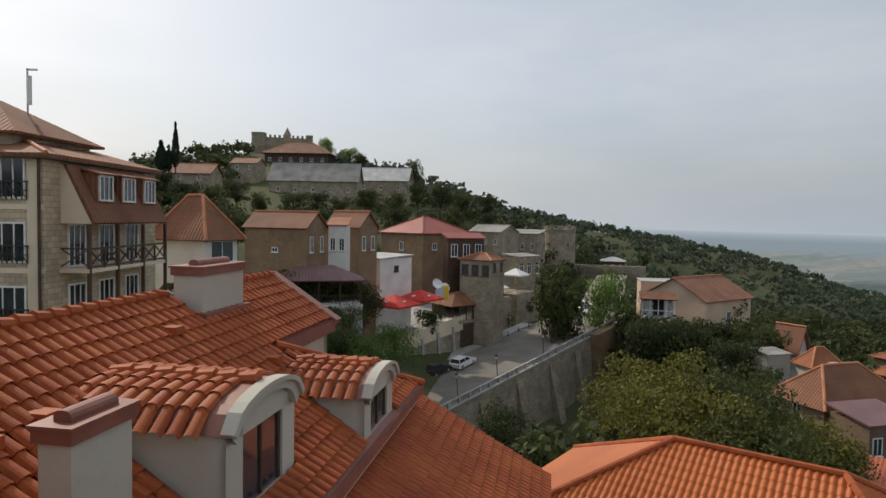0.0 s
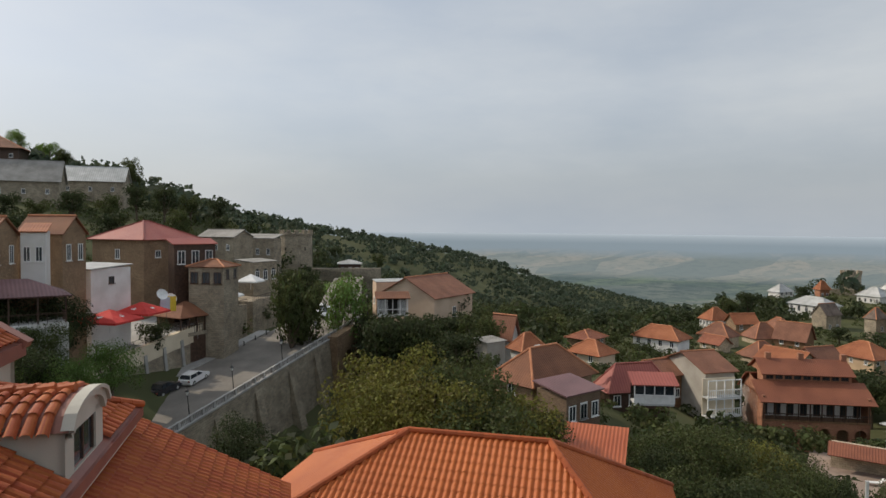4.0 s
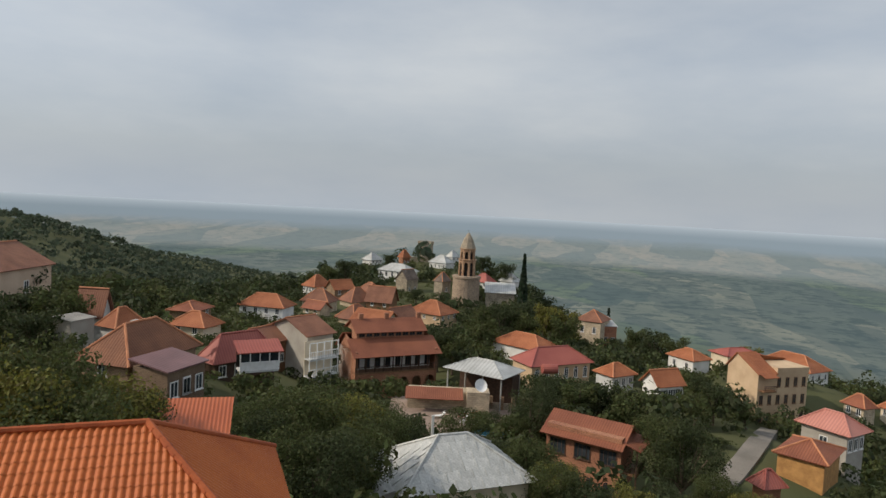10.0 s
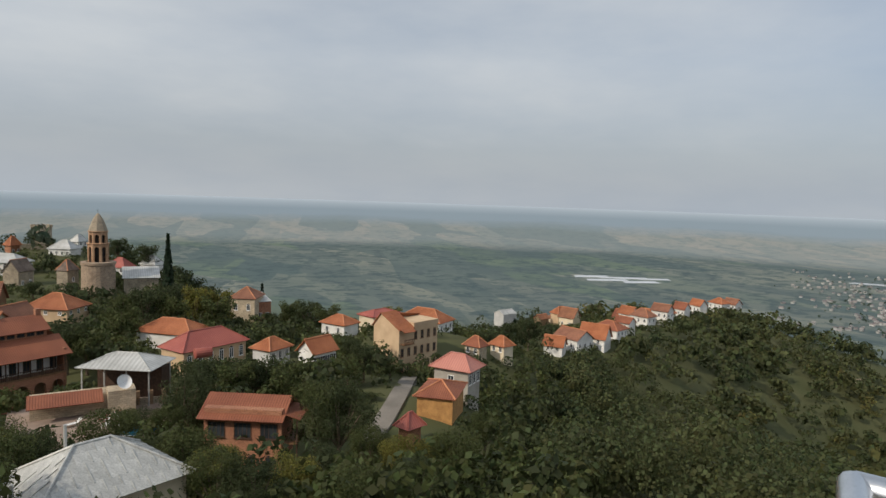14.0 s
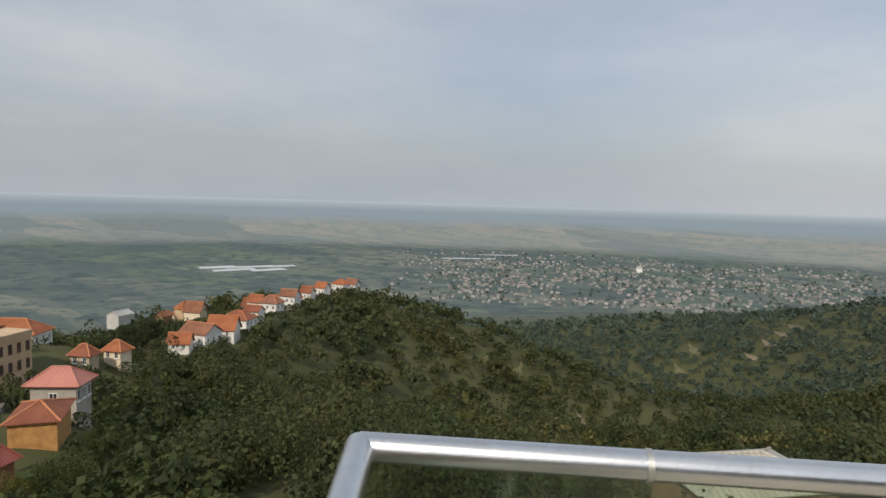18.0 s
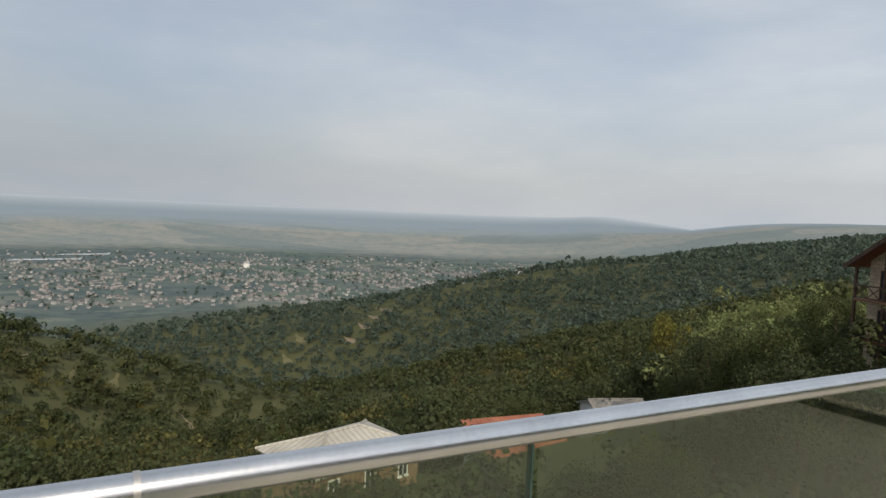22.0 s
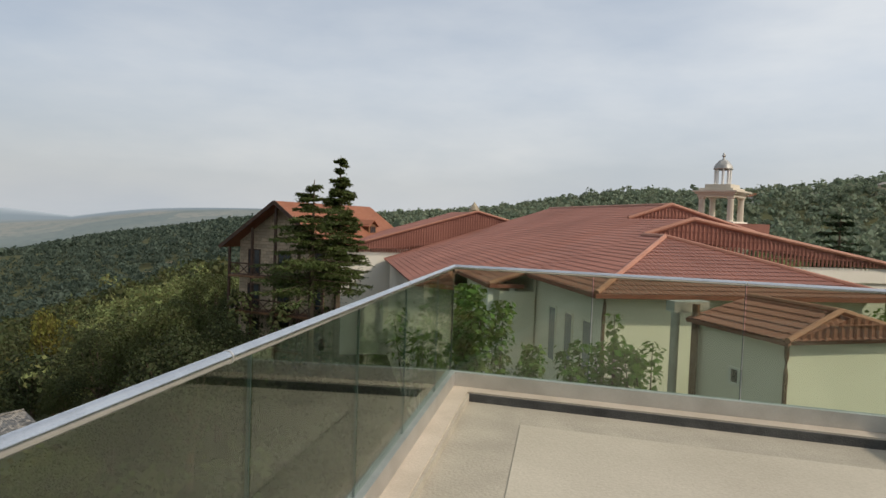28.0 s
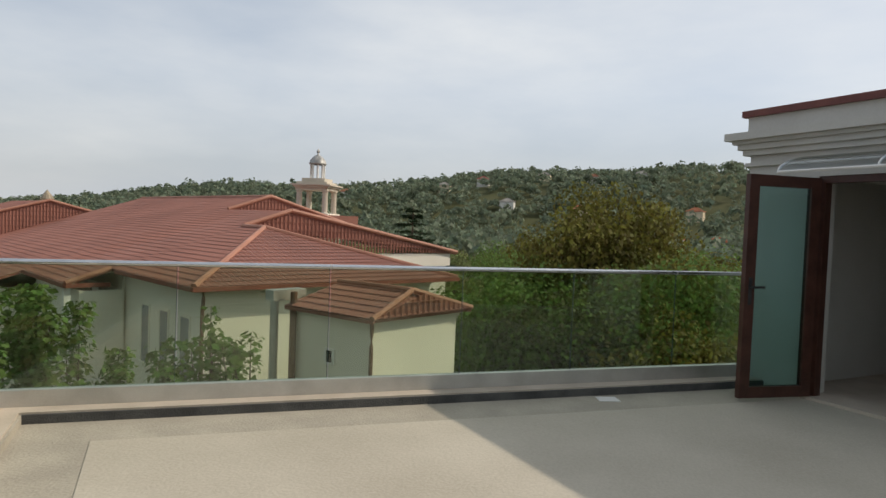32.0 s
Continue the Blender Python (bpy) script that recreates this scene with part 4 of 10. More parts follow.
house("old stone house with arched gallery", -115.8, 63.8, -5.53, 110, 7.0, 4.2, 5.0, rise=0.4, wins=(('f', 3, 1.2, 1.8, 1.4, 1),), wall='stone', roof='slate_grey', kind='shed', over=0.2, group='houses of the street')
house("white flat house with a dark barred window", -91.0, 26.7, -4.02, 23, 7.1, 5.9, 4.6, rise=0.4, wins=(('f', 1, 1.5, 1.9, 2.2), ('r', 1, 0.8, 0.9, 2.6)), wall='plaster_white', roof='metal_grey', kind='shed', frame='wood_dark', over=0.2, group='houses of the street')
house("pale yellow house with a tiled gable roof and a lattice balcony", -85.2, 81.0, -10.41, 103, 13.0, 11.6, 5.6, wins=(('f', 1, 1.2, 1.8, 1.6),), wall='plaster_peach', roof='tile_dusty', kind='gable', rise=3.1, over=0.5, group='houses of the street')
house("low orange annex with a flat roof", -92.0, 77.8, -8.64, 64, 5.7, 3.0, 5.0, rise=0.3, wins=(('l', 1, 0.9, 1.3, 0.9),), wall='plaster_peach', roof='metal_grey', kind='shed', over=0.1, group='houses of the street')
house("tan brick house with a brown tiled hip roof", -41.0, 56.2, -13.75, 87, 9.9, 5.5, 2.9, wins=(('l', 1, 1.0, 1.7, 1.1),), wall='brick_tan', roof='tile_brown', chimneys=((0.5, 1.0, 2.4),), rise=2.65, over=0.5)
house("dark brick annex with a purple metal roof", -35.6, 53.0, -14.05, 83, 4.9, 3.8, 3.6, wins=(('f', 1, 1.0, 1.6, 1.0), ('f', 3, 1.0, 1.5, 1.0)), wall='brick_dark', roof='metal_purple', kind='shed', rise=0.7, over=0.3)
house("house with a red metal roof and a white glazed balcony", -40.3, 74.3, -17.84, 60, 8.4, 3.3, 3.4, wins=(('f', 4, 1.0, 1.4, 0.9),), wall='wood_dark', roof='metal_red', kind='hip', rise=2.4, over=0.5)
house("house with a brown tiled gable roof and timber gable", -45.8, 93.1, -19.90, 73, 7.1, 6.3, 4.5, wins=(('f', 3, 0.9, 1.3, 0.9),), wall='wood_brown', roof='tile_dusty', kind='gable', rise=1.6, over=0.5)
house("white terraced house with a brown tiled roof", -41.1, 95.0, -18.57, 61, 4.9, 10.0, 7.0, wins=(('f', 3, 1.0, 1.9, 3.9), ('f', 3, 1.0, 1.9, 0.8)), wall='render_grey', roof='tile_dusty', kind='gable', rise=1.9, over=0.5)
house("low white house with an orange roof", -63.6, 128.8, -21.00, -0, 9.9, 5.5, 2.6, wins=(('f', 4, 0.9, 1.3, 0.7),), wall='plaster_white', roof='tile_orange', kind='hip', rise=2.1, over=0.5)
house("house with a brown tiled roof", -69.1, 108.8, -19.51, 92, 6.2, 4.8, 2.6, wins=(('f', 2, 0.9, 1.3, 0.9),), wall='brick_tan', roof='tile_red', kind='hip', rise=1.15, over=0.5)
house("house with an orange tiled roof", -58.6, 93.8, -18.87, -3, 6.1, 4.7, 2.5, wins=(('f', 2, 0.9, 1.3, 0.9),), wall='plaster_cream', roof='tile_orange', kind='hip', rise=1.7, over=0.5)
house("small house with an orange tiled roof and white windows", -56.9, 74.1, -15.32, 76, 4.0, 2.9, 2.8, wins=(('f', 4, 0.9, 1.3, 0.9),), wall='plaster_grey', roof='tile_orange', kind='hip', rise=1.7, over=0.5)
house("grey rendered house with a tiled gable roof and a dormer balcony", -63.5, 77.0, -14.69, 10, 3.2, 2.4, 5.2, wins=(('r', 2, 0.9, 1.3, 2.6),), wall='plaster_grey', roof='tile_dusty', kind='gable', rise=2.75, over=0.5)
house("low grey outbuilding with a flat roof", -59.4, 68.7, -14.38, 86, 3.5, 2.7, 4.0, wins=(), wall='render_grey', roof='slate_grey', kind='shed', rise=0.3, over=0.2)
house("white house with an orange hip roof", -77.2, 190.1, -24.35, 64, 6.7, 5.2, 3.2, wins=(('l', 4, 0.8, 1.3, 1.0), ('f', 2, 0.9, 1.3, 0.9)), wall='plaster_white', roof='tile_orange', rise=2.85, over=0.5)
house("tiled house in the old quarter", -67.0, 182.9, -23.79, 52, 6.5, 5.0, 2.8, wins=(('f', 2, 0.9, 1.3, 0.9),), wall='brick_tan', roof='tile_orange', kind='gable', rise=2.25, over=0.5)
house("tiled house in the old quarter", -64.3, 160.8, -24.20, -6, 7.3, 5.7, 2.6, wins=(('f', 2, 0.9, 1.3, 0.9),), wall='stone_pale', roof='tile_dusty', kind='hip', rise=2.7, over=0.5)
house("tiled house in the old quarter", -61.7, 152.2, -24.92, -17, 5.3, 4.0, 2.4, wins=(('f', 2, 0.9, 1.3, 0.9),), wall='stone_pale', roof='tile_red', kind='gable', rise=1.5, over=0.5)
house("tiled house in the old quarter", -58.5, 173.9, -25.40, 54, 7.5, 5.8, 2.6, wins=(('f', 2, 0.9, 1.3, 0.9),), wall='stone_pale', roof='tile_dusty', kind='hip', rise=3.2, over=0.5)
house("tiled house with a timber gable in the old quarter", -51.0, 173.4, -24.90, -4, 7.2, 5.6, 2.6, wins=(('f', 2, 0.9, 1.3, 0.9),), wall='wood_brown', roof='tile_dusty', kind='gable', rise=3.6, over=0.5)
house("tiled house in the old quarter", -60.4, 192.1, -25.37, -31, 6.9, 5.2, 2.4, wins=(('f', 2, 0.9, 1.3, 0.9),), wall='stone_pale', roof='tile_dusty', kind='hip', rise=2.5, over=0.5)
house("tiled house in the old quarter", -50.5, 149.4, -25.73, 68, 7.4, 5.7, 2.6, wins=(('f', 2, 0.9, 1.3, 0.9),), wall='stone_pale', roof='tile_dusty', kind='hip', rise=2.7, over=0.5)
house("tiled house in the old quarter", -44.2, 145.6, -25.36, -14, 8.9, 6.8, 2.6, wins=(('f', 3, 0.9, 1.3, 0.9),), wall='stone_pale', roof='tile_orange', kind='gable', rise=2.0, over=0.5)
house("tiled house in the old quarter", -39.4, 150.3, -25.08, 63, 6.9, 5.3, 2.6, wins=(('f', 2, 0.9, 1.3, 0.9),), wall='stone_pale', roof='tile_dusty', kind='gable', rise=2.3, over=0.5)
house("low house with an orange tiled roof below the bell tower", -34.1, 163.4, -25.22, -23, 9.8, 7.8, 3.2, wins=(('r', 3, 0.8, 0.9, 1.6), ('f', 3, 0.8, 0.9, 1.6)), wall='plaster_ochre', roof='tile_orange', kind='hip', rise=2.65, over=0.5)
house("small white house with a grey metal roof", -83.7, 267.5, -22.00, 64, 6.7, 5.3, 2.6, wins=(('f', 3, 0.9, 1.3, 0.9),), wall='plaster_white', roof='metal_grey', kind='hip', rise=2.55, over=0.5)
house("long white house with arches and a grey metal roof", -64.0, 237.2, -22.88, -19, 13.1, 7.3, 3.4, wins=(('f', 5, 1.1, 1.6, 0.8, 1),), wall='plaster_white', roof='metal_grey', kind='hip', rise=2.25, over=0.5)
house("white house with a grey metal roof", -52.2, 262.7, -20.77, -22, 8.0, 6.2, 3.4, wins=(('f', 4, 0.9, 1.3, 0.9),), wall='plaster_white', roof='metal_grey', kind='hip', rise=2.65, over=0.5)
house("stone house with an orange roof beside the round tower", -71.3, 274.2, -20.26, 54, 3.9, 2.9, 4.4, wins=(('f', 2, 0.9, 1.3, 0.9),), wall='brick_red', roof='tile_orange', kind='hip', rise=2.5, over=0.5)
house("pale house with a grey roof behind the bell tower", -51.5, 284.3, -19.65, 58, 4.6, 3.5, 3.0, wins=(('f', 2, 0.9, 1.3, 0.9),), wall='plaster_white', roof='metal_grey', kind='hip', rise=2.25, over=0.5)
house("stone church hall with a tiled roof", -54.0, 212.8, -22.94, 66, 6.0, 4.7, 5.2, wins=(('f', 2, 0.9, 1.3, 0.9),), wall='stone', roof='tile_grey', kind='gable', name='church', rise=2.95, over=0.3)
house("stone church hall with a mossy tiled roof", -40.6, 207.6, -22.11, 63, 4.5, 3.4, 4.6, wins=(('f', 1, 0.9, 1.3, 0.9),), wall='stone', roof='tile_grey', kind='hip', name='church', rise=2.55, over=0.3)
house("house with a red roof and white walls", -31.4, 241.1, -24.94, -30, 6.8, 5.3, 3.0, wins=(('f', 3, 0.9, 1.3, 0.9),), wall='plaster_white', roof='metal_red', kind='hip', rise=2.65, over=0.5)
house("white house with a grey roof and a veranda", -22.0, 249.1, -24.95, -39, 6.6, 5.0, 3.6, wins=(('f', 4, 0.9, 1.3, 0.9),), wall='plaster_white', roof='metal_grey', kind='hip', rise=2.55, over=0.5)
house("low house with an orange tiled roof", -8.4, 138.9, -26.54, -32, 12.0, 7.0, 2.6, wins=(('r', 4, 0.9, 1.1, 1.0),), wall='plaster_white', roof='tile_orange', kind='hip', rise=2.1, over=0.5)
house("house with a red metal hip roof", -2.2, 119.1, -24.99, 38, 12.8, 6.1, 4.2, wins=(('f', 6, 0.9, 1.8, 1.2, 1),), wall='plaster_ochre', roof='metal_red', kind='hip', rise=2.2, over=0.5)
house("two storey pale stone house with arched windows", 7.5, 185.5, -27.36, -20, 6.8, 8.2, 6.4, wins=(('f', 2, 1.0, 1.6, 2.9, 1),), wall='stone_pale', roof='tile_dusty', kind='hip', rise=2.55, over=0.4)
house("brick wing with a pale sheet roof", 11.0, 188.8, -28.99, 14, 4.0, 8.6, 5.5, wins=(('f', 2, 1.0, 1.4, 1.0),), wall='brick_red', roof='metal_grey', kind='shed', rise=1.4, over=0.2)
house("small house with an orange roof and a white canopy", 8.9, 115.7, -25.32, 43, 5.1, 3.9, 3.0, wins=(('f', 3, 0.9, 1.3, 0.9),), wall='plaster_grey', roof='tile_orange', kind='hip', rise=1.4, over=0.5)
house("small white gabled house with a glazed porch", 16.5, 112.8, -25.49, 34, 5.1, 3.9, 3.2, wins=(('f', 5, 1.1, 1.5, 0.7),), wall='plaster_white', roof='tile_orange', kind='gable', rise=1.9, over=0.5)
house("white house with an orange roof and a porch", 27.6, 152.6, -28.80, -50, 6.9, 5.2, 4.2, wins=(('f', 2, 0.9, 1.3, 1.9),), wall='plaster_white', roof='tile_orange', kind='hip', rise=1.6, over=0.5)
house("wide house with a red metal roof", 39.0, 159.2, -28.36, 29, 9.1, 5.4, 3.4, wins=(('f', 4, 0.9, 1.3, 0.9),), wall='plaster_cream', roof='metal_red', kind='hip', rise=1.05, over=0.5)
house("long house with an orange roof", 48.7, 151.1, -28.27, -49, 11.7, 6.8, 3.2, wins=(('r', 3, 0.9, 1.3, 0.9),), wall='plaster_white', roof='tile_orange', kind='hip', rise=2.35, over=0.5)
house("pale flat roofed building", 112.8, 242.0, -45.34, 19, 7.3, 5.7, 5.5, wins=(('f', 3, 0.9, 1.3, 0.9),), wall='plaster_grey', roof='metal_grey', kind='gable', rise=1.4, over=0.2)
house("house with a red tiled roof", 130.3, 227.7, -42.81, 13, 5.7, 4.4, 4.5, wins=(('f', 2, 0.9, 1.3, 0.9),), wall='plaster_ochre', roof='tile_orange', kind='hip', rise=2.15, over=0.5)
house("house with a brown tiled gable roof", 130.8, 220.9, -43.13, -63, 6.6, 5.1, 4.5, wins=(('f', 2, 0.9, 1.3, 0.9),), wall='plaster_cream', roof='tile_brown', kind='gable', rise=3.15, over=0.5)
house("low shed with a brown sheet roof", 122.3, 228.0, -44.91, 19, 4.6, 3.5, 3.5, wins=(), wall='brick_tan', roof='tile_brown', kind='gable', rise=1.3, over=0.5)
house("house with a pink metal roof and a veranda", 35.7, 93.7, -24.32, -47, 5.9, 4.3, 4.8, wins=(('f', 1, 1.1, 1.4, 1.9), ('r', 3, 0.9, 1.6, 2)), wall='render_grey', roof='metal_pink', kind='hip', ridge=2.4, rise=1.5, over=0.7)
house("ochre house clad in boards with a red roof", 29.3, 82.9, -24.80, -32, 4.9, 7.5, 3.2, wins=(), wall='wood_orange', roof='tile_red', kind='hip', rise=1.2, over=0.5)
house("shed with a red metal roof", 21.9, 72.9, -25.33, 29, 2.2, 1.6, 2.6, wins=(), wall='brick_red', roof='metal_red', kind='hip', rise=1.0, over=0.5)
house("low house with a brown tiled roof", 53.9, 130.4, -30.20, -58, 3.9, 2.9, 3.0, wins=(('f', 2, 0.9, 1.3, 0.9),), wall='stone_pale', roof='tile_red', kind='hip', rise=1.55, over=0.5)
house("low house with an orange tiled roof", 60.9, 131.9, -30.77, -66, 4.0, 3.1, 2.8, wins=(('f', 2, 0.9, 1.3, 0.9),), wall='plaster_cream', roof='tile_orange', kind='hip', rise=1.55, over=0.5)
house("white house with a tiled roof on the wooded spur", 94.2, 166.7, -40.34, -45, 5.6, 4.3, 2.6, wins=(('f', 2, 0.9, 1.3, 0.9),), roof='tile_orange', kind='gable', wall='plaster_white', rise=2.4, over=0.5)
house("white house with a tiled roof on the wooded spur", 102.4, 170.0, -39.11, -72, 9.1, 7.0, 3.6, wins=(('f', 2, 0.9, 1.3, 0.9), ('r', 3, 0.9, 1.3, 0.9)), roof='tile_dusty', kind='gable', wall='plaster_white', rise=2.35, over=0.5)
house("white house with a tiled roof on the wooded spur", 111.3, 172.1, -39.62, -52, 8.1, 6.1, 3.0, wins=(('f', 2, 0.9, 1.3, 0.9),), roof='tile_orange', kind='gable', wall='plaster_white', rise=3.6, over=0.5)
house("white house with a tiled roof on the wooded spur", 123.3, 182.2, -39.46, -63, 9.2, 7.0, 3.2, wins=(('r', 3, 0.9, 1.3, 0.9),), roof='tile_red', kind='hip', wall='plaster_white', rise=2.15, over=0.5)
house("white house with a tiled roof on the wooded spur", 134.2, 189.4, -39.31, -66, 5.7, 4.3, 3.0, wins=(('f', 2, 0.9, 1.3, 0.9),), roof='tile_red', kind='gable', wall='plaster_white', rise=1.6, over=0.5)
house("white house with a tiled roof on the wooded spur", 147.9, 206.8, -39.73, -73, 5.7, 4.4, 3.2, wins=(('f', 2, 0.9, 1.3, 0.9),), roof='tile_orange', kind='gable', wall='plaster_white', rise=2.35, over=0.5)
house("white house with a tiled roof on the wooded spur", 149.1, 199.5, -39.22, -68, 7.4, 5.6, 3.4, wins=(('f', 3, 0.9, 1.3, 0.9), ('r', 2, 0.9, 1.3, 0.9)), roof='tile_dusty', kind='hip', wall='plaster_white', rise=2.35, over=0.5)
house("white house with a tiled roof on the wooded spur", 165.3, 209.1, -39.45, -65, 6.7, 5.1, 3.6, wins=(('f', 3, 0.9, 1.3, 0.9), ('r', 2, 0.9, 1.3, 0.9)), roof='tile_dusty', kind='gable', wall='plaster_white', rise=2.2, over=0.5)
house("white house with a tiled roof on the wooded spur", 178.7, 233.4, -46.75, -64, 5.4, 4.1, 3.6, wins=(('f', 3, 0.9, 1.3, 0.9),), roof='tile_orange', kind='gable', wall='plaster_white', rise=2.85, over=0.5)
house("white house with a tiled roof on the wooded spur", 194.3, 242.1, -47.08, -78, 5.7, 4.4, 3.4, wins=(('f', 3, 0.9, 1.3, 0.9),), roof='tile_dusty', kind='hip', wall='plaster_white', rise=2.5, over=0.5)
house("white house with a tiled roof on the wooded spur", 209.2, 250.7, -47.11, -73, 6.0, 4.7, 3.6, wins=(('f', 3, 0.9, 1.3, 0.9),), roof='tile_red', kind='gable', wall='plaster_white', rise=2.7, over=0.5)
house("white house with a tiled roof on the wooded spur", 230.1, 263.7, -48.13, -81, 6.6, 5.1, 3.8, wins=(('f', 3, 0.9, 1.3, 0.9),), roof='tile_orange', kind='gable', wall='plaster_white', rise=2.6, over=0.5)
house("white house with a tiled roof on the wooded spur", 252.5, 273.4, -49.15, -83, 8.4, 6.5, 3.4, wins=(('f', 3, 0.9, 1.3, 0.9),), roof='tile_orange', kind='hip', wall='plaster_white', rise=2.4, over=0.5)
house("white house with a tiled roof on the wooded spur", 264.8, 277.1, -50.58, -78, 7.3, 5.7, 3.2, wins=(('f', 3, 0.9, 1.3, 0.9),), roof='tile_dusty', kind='gable', wall='plaster_white', rise=2.6, over=0.5)
house("white house with a tiled roof on the wooded spur", 149.1, 209.8, -41.96, -59, 8.1, 6.4, 3.0, wins=(('f', 2, 0.9, 1.3, 0.9),), roof='tile_red', kind='gable', wall='plaster_white', rise=2.6, over=0.5)
house("white house with a tiled roof on the wooded spur", 138.8, 239.6, -47.46, -65, 10.0, 7.8, 4.0, wins=(('f', 2, 0.9, 1.3, 0.9),), roof='tile_dusty', kind='hip', wall='plaster_cream', rise=3.9, over=0.5)
house("brick house with a pale metal roof and small vents", 49.3, 10.9, -17.47, -40, 10.0, 6.9, 3.4, wins=(('f', 3, 1.0, 1.5, 1.2),), wall='brick_tan', roof='metal_cream', rise=1.3, over=0.4)
house("grey house with a rusty red metal roof", 65.5, -3.6, -21.96, -64, 9.0, 6.2, 3.0, rise=1.5, wins=(('f', 3, 0.9, 1.3, 0.9),), wall='plaster_grey', roof='metal_rust', kind='shed', over=0.4)
house("small white house with a grey slate roof", 77.3, -15.6, -21.39, -75, 6.2, 6.2, 3.0, rise=1.2, wins=(('f', 2, 0.9, 1.3, 0.9),), wall='plaster_grey', roof='slate_grey', kind='gable', over=0.4)
house("small open house with a grey roof behind the town wall", -187.1, 139.5, -11.79, 53, 7.8, 7.0, 3.5, wins=(('f', 3, 0.9, 1.3, 0.9), ), wall='wood_dark', roof='metal_grey', rise=1.2)
house("long stone barn with a grey sheet roof", -207.1, 39.4, 13.15, 68, 27.3, 12.0, 4.7, wins=(('f', 5, 0.9, 1.3, 0.9), ), wall='stone', roof='slate_grey', kind='gable', rise=5.5, over=0.6)
house("long stone barn with a pale metal roof", -221.2, 66.0, 14.87, 62, 18.4, 12.0, 4.3, wins=(('f', 3, 0.9, 1.3, 0.9), ), wall='stone', roof='metal_grey', kind='gable', rise=4.5, over=0.6)
house("wooden house with a dark red hip roof and a gallery", -283.8, 47.0, 28.98, 66, 26.7, 16.0, 5.7, wins=(('f', 6, 1.2, 1.5, 1.5), ), wall='wood_dark', roof='tile_brown', rise=4.5, over=1.5)
house("low house with a tiled roof on the hill", -174.6, 2.8, 11.95, 70, 10.0, 10.0, 2.7, wins=(('f', 2, 0.9, 1.3, 0.9), ), wall='stone', roof='tile_brown', kind='gable', rise=2.5)
house("low house with a tiled roof on the hill", -233.7, 20.8, 19.53, 65, 8.6, 10.0, 3.2, wins=(('f', 2, 0.9, 1.3, 0.9), ), wall='stone', roof='tile_brown', kind='gable', rise=2)

# ---- the street quarter to the west ----
def arch_face(s, x0, x1, z0, z1, y, spring_w, top, base, n=8):
    """A wall face from x0 to x1, z0 to z1 at depth y with an arched opening in its middle."""
    cx = (x0 + x1) / 2
    r = spring_w / 2
    pts = [(cx + r * math.cos(math.pi - math.pi * k / n), top - r + r * math.sin(math.pi * k / n)) for k in range(n + 1)]
    s.face((x0, y, z0), (cx - r, y, z0), (cx - r, y, top - r), (x0, y, top - r))
    s.face((cx + r, y, z0), (x1, y, z0), (x1, y, top - r), (cx + r, y, top - r))
    for (a, b), (c, d) in zip(pts, pts[1:]):
        s.face((a, y, b), (c, y, d), (c, y, z1), (a, y, z1))
    s.face((x0, y, top - r), (cx - r, y, top - r), (cx - r, y, z1), (x0, y, z1))
    s.face((cx + r, y, top - r), (x1, y, top - r), (x1, y, z1), (cx + r, y, z1))
    for (a, b), (c, d) in zip([(cx - r, z0)] + pts, pts + [(cx + r, z0)]):
        s.face((a, y, b), (a, y + base, b), (c, y + base, d), (c, y, d))
    return s


# large hotel: the windowed front lies at x = 0, the balcony side runs along x at y = 0
HT = pose(-35.4, -6.26, 4.4, 0, 0, 156)
hotel = thing("hotel", "five storey stone faced hotel with dark balconies and a mansard roof", "hotel", HT)
FL = 3.05
Shape().box(0, 0, -18, 11, 15, 0.0).ob("wall", "stone_pale", hotel)
rf_ = Shape()
rf_.slab([(-0.5, 15, 0.0), (-0.5, -0.5, 0.0), (3.0, 3.0, 1.0), (3.0, 15, 1.0)], 0.18).slab([(-0.5, -0.5, 0.0), (11.0, -0.5, 0.0), (9.5, 3.0, 1.0), (3.0, 3.0, 1.0)], 0.18).slab([(3.0, 3.0, 1.0), (9.5, 3.0, 1.0), (9.5, 15, 1.0), (3.0, 15, 1.0)], 0.18)
rf_.ob("roof", "tile_brown", hotel)
Shape().box(-0.45, -0.45, -0.25, 11, 15, -0.02).ob("eaves", "wood_dark", hotel)
Shape().tube([(-0.5, -0.5, 0.03), (3.0, 3.0, 1.05)], 0.1, 8).ob("hip_cap", "ridge_cap", hotel)
Shape().box(1.6, 2.6, 0.4, 8.2, 11.5, 1.25).ob("roof_house", "stone_pale", hotel)
Shape().slab([(1.0, 12, 1.2), (1.0, 2.0, 1.2), (4.6, 5.6, 3.3), (4.6, 8.4, 3.3)], 0.15).slab([(1.0, 2.0, 1.2), (8.8, 2.0, 1.2), (5.0, 5.6, 3.3), (4.6, 5.6, 3.3)], 0.15).slab([(8.8, 2.0, 1.2), (8.8, 12, 1.2), (5.0, 8.4, 3.3), (5.0, 5.6, 3.3)], 0.15).ob("roof_house_roof", "tile_brown", hotel)
# mansard hanging out over the balcony side, with a plastered cheek
ms = Shape()
ms.slab([(1.45, -1.65, -3.25), (9.3, -1.65, -3.25), (9.0, -0.3, -0.35), (1.3, -0.3, -0.35)], 0.16)
ms.slab([(9.3, -1.65, -3.25), (9.3, 0.0, -3.25), (9.0, 0.0, -0.35), (9.0, -0.3, -0.35)], 0.12)
mans = ms.ob("mansard", "tile_brown", hotel)
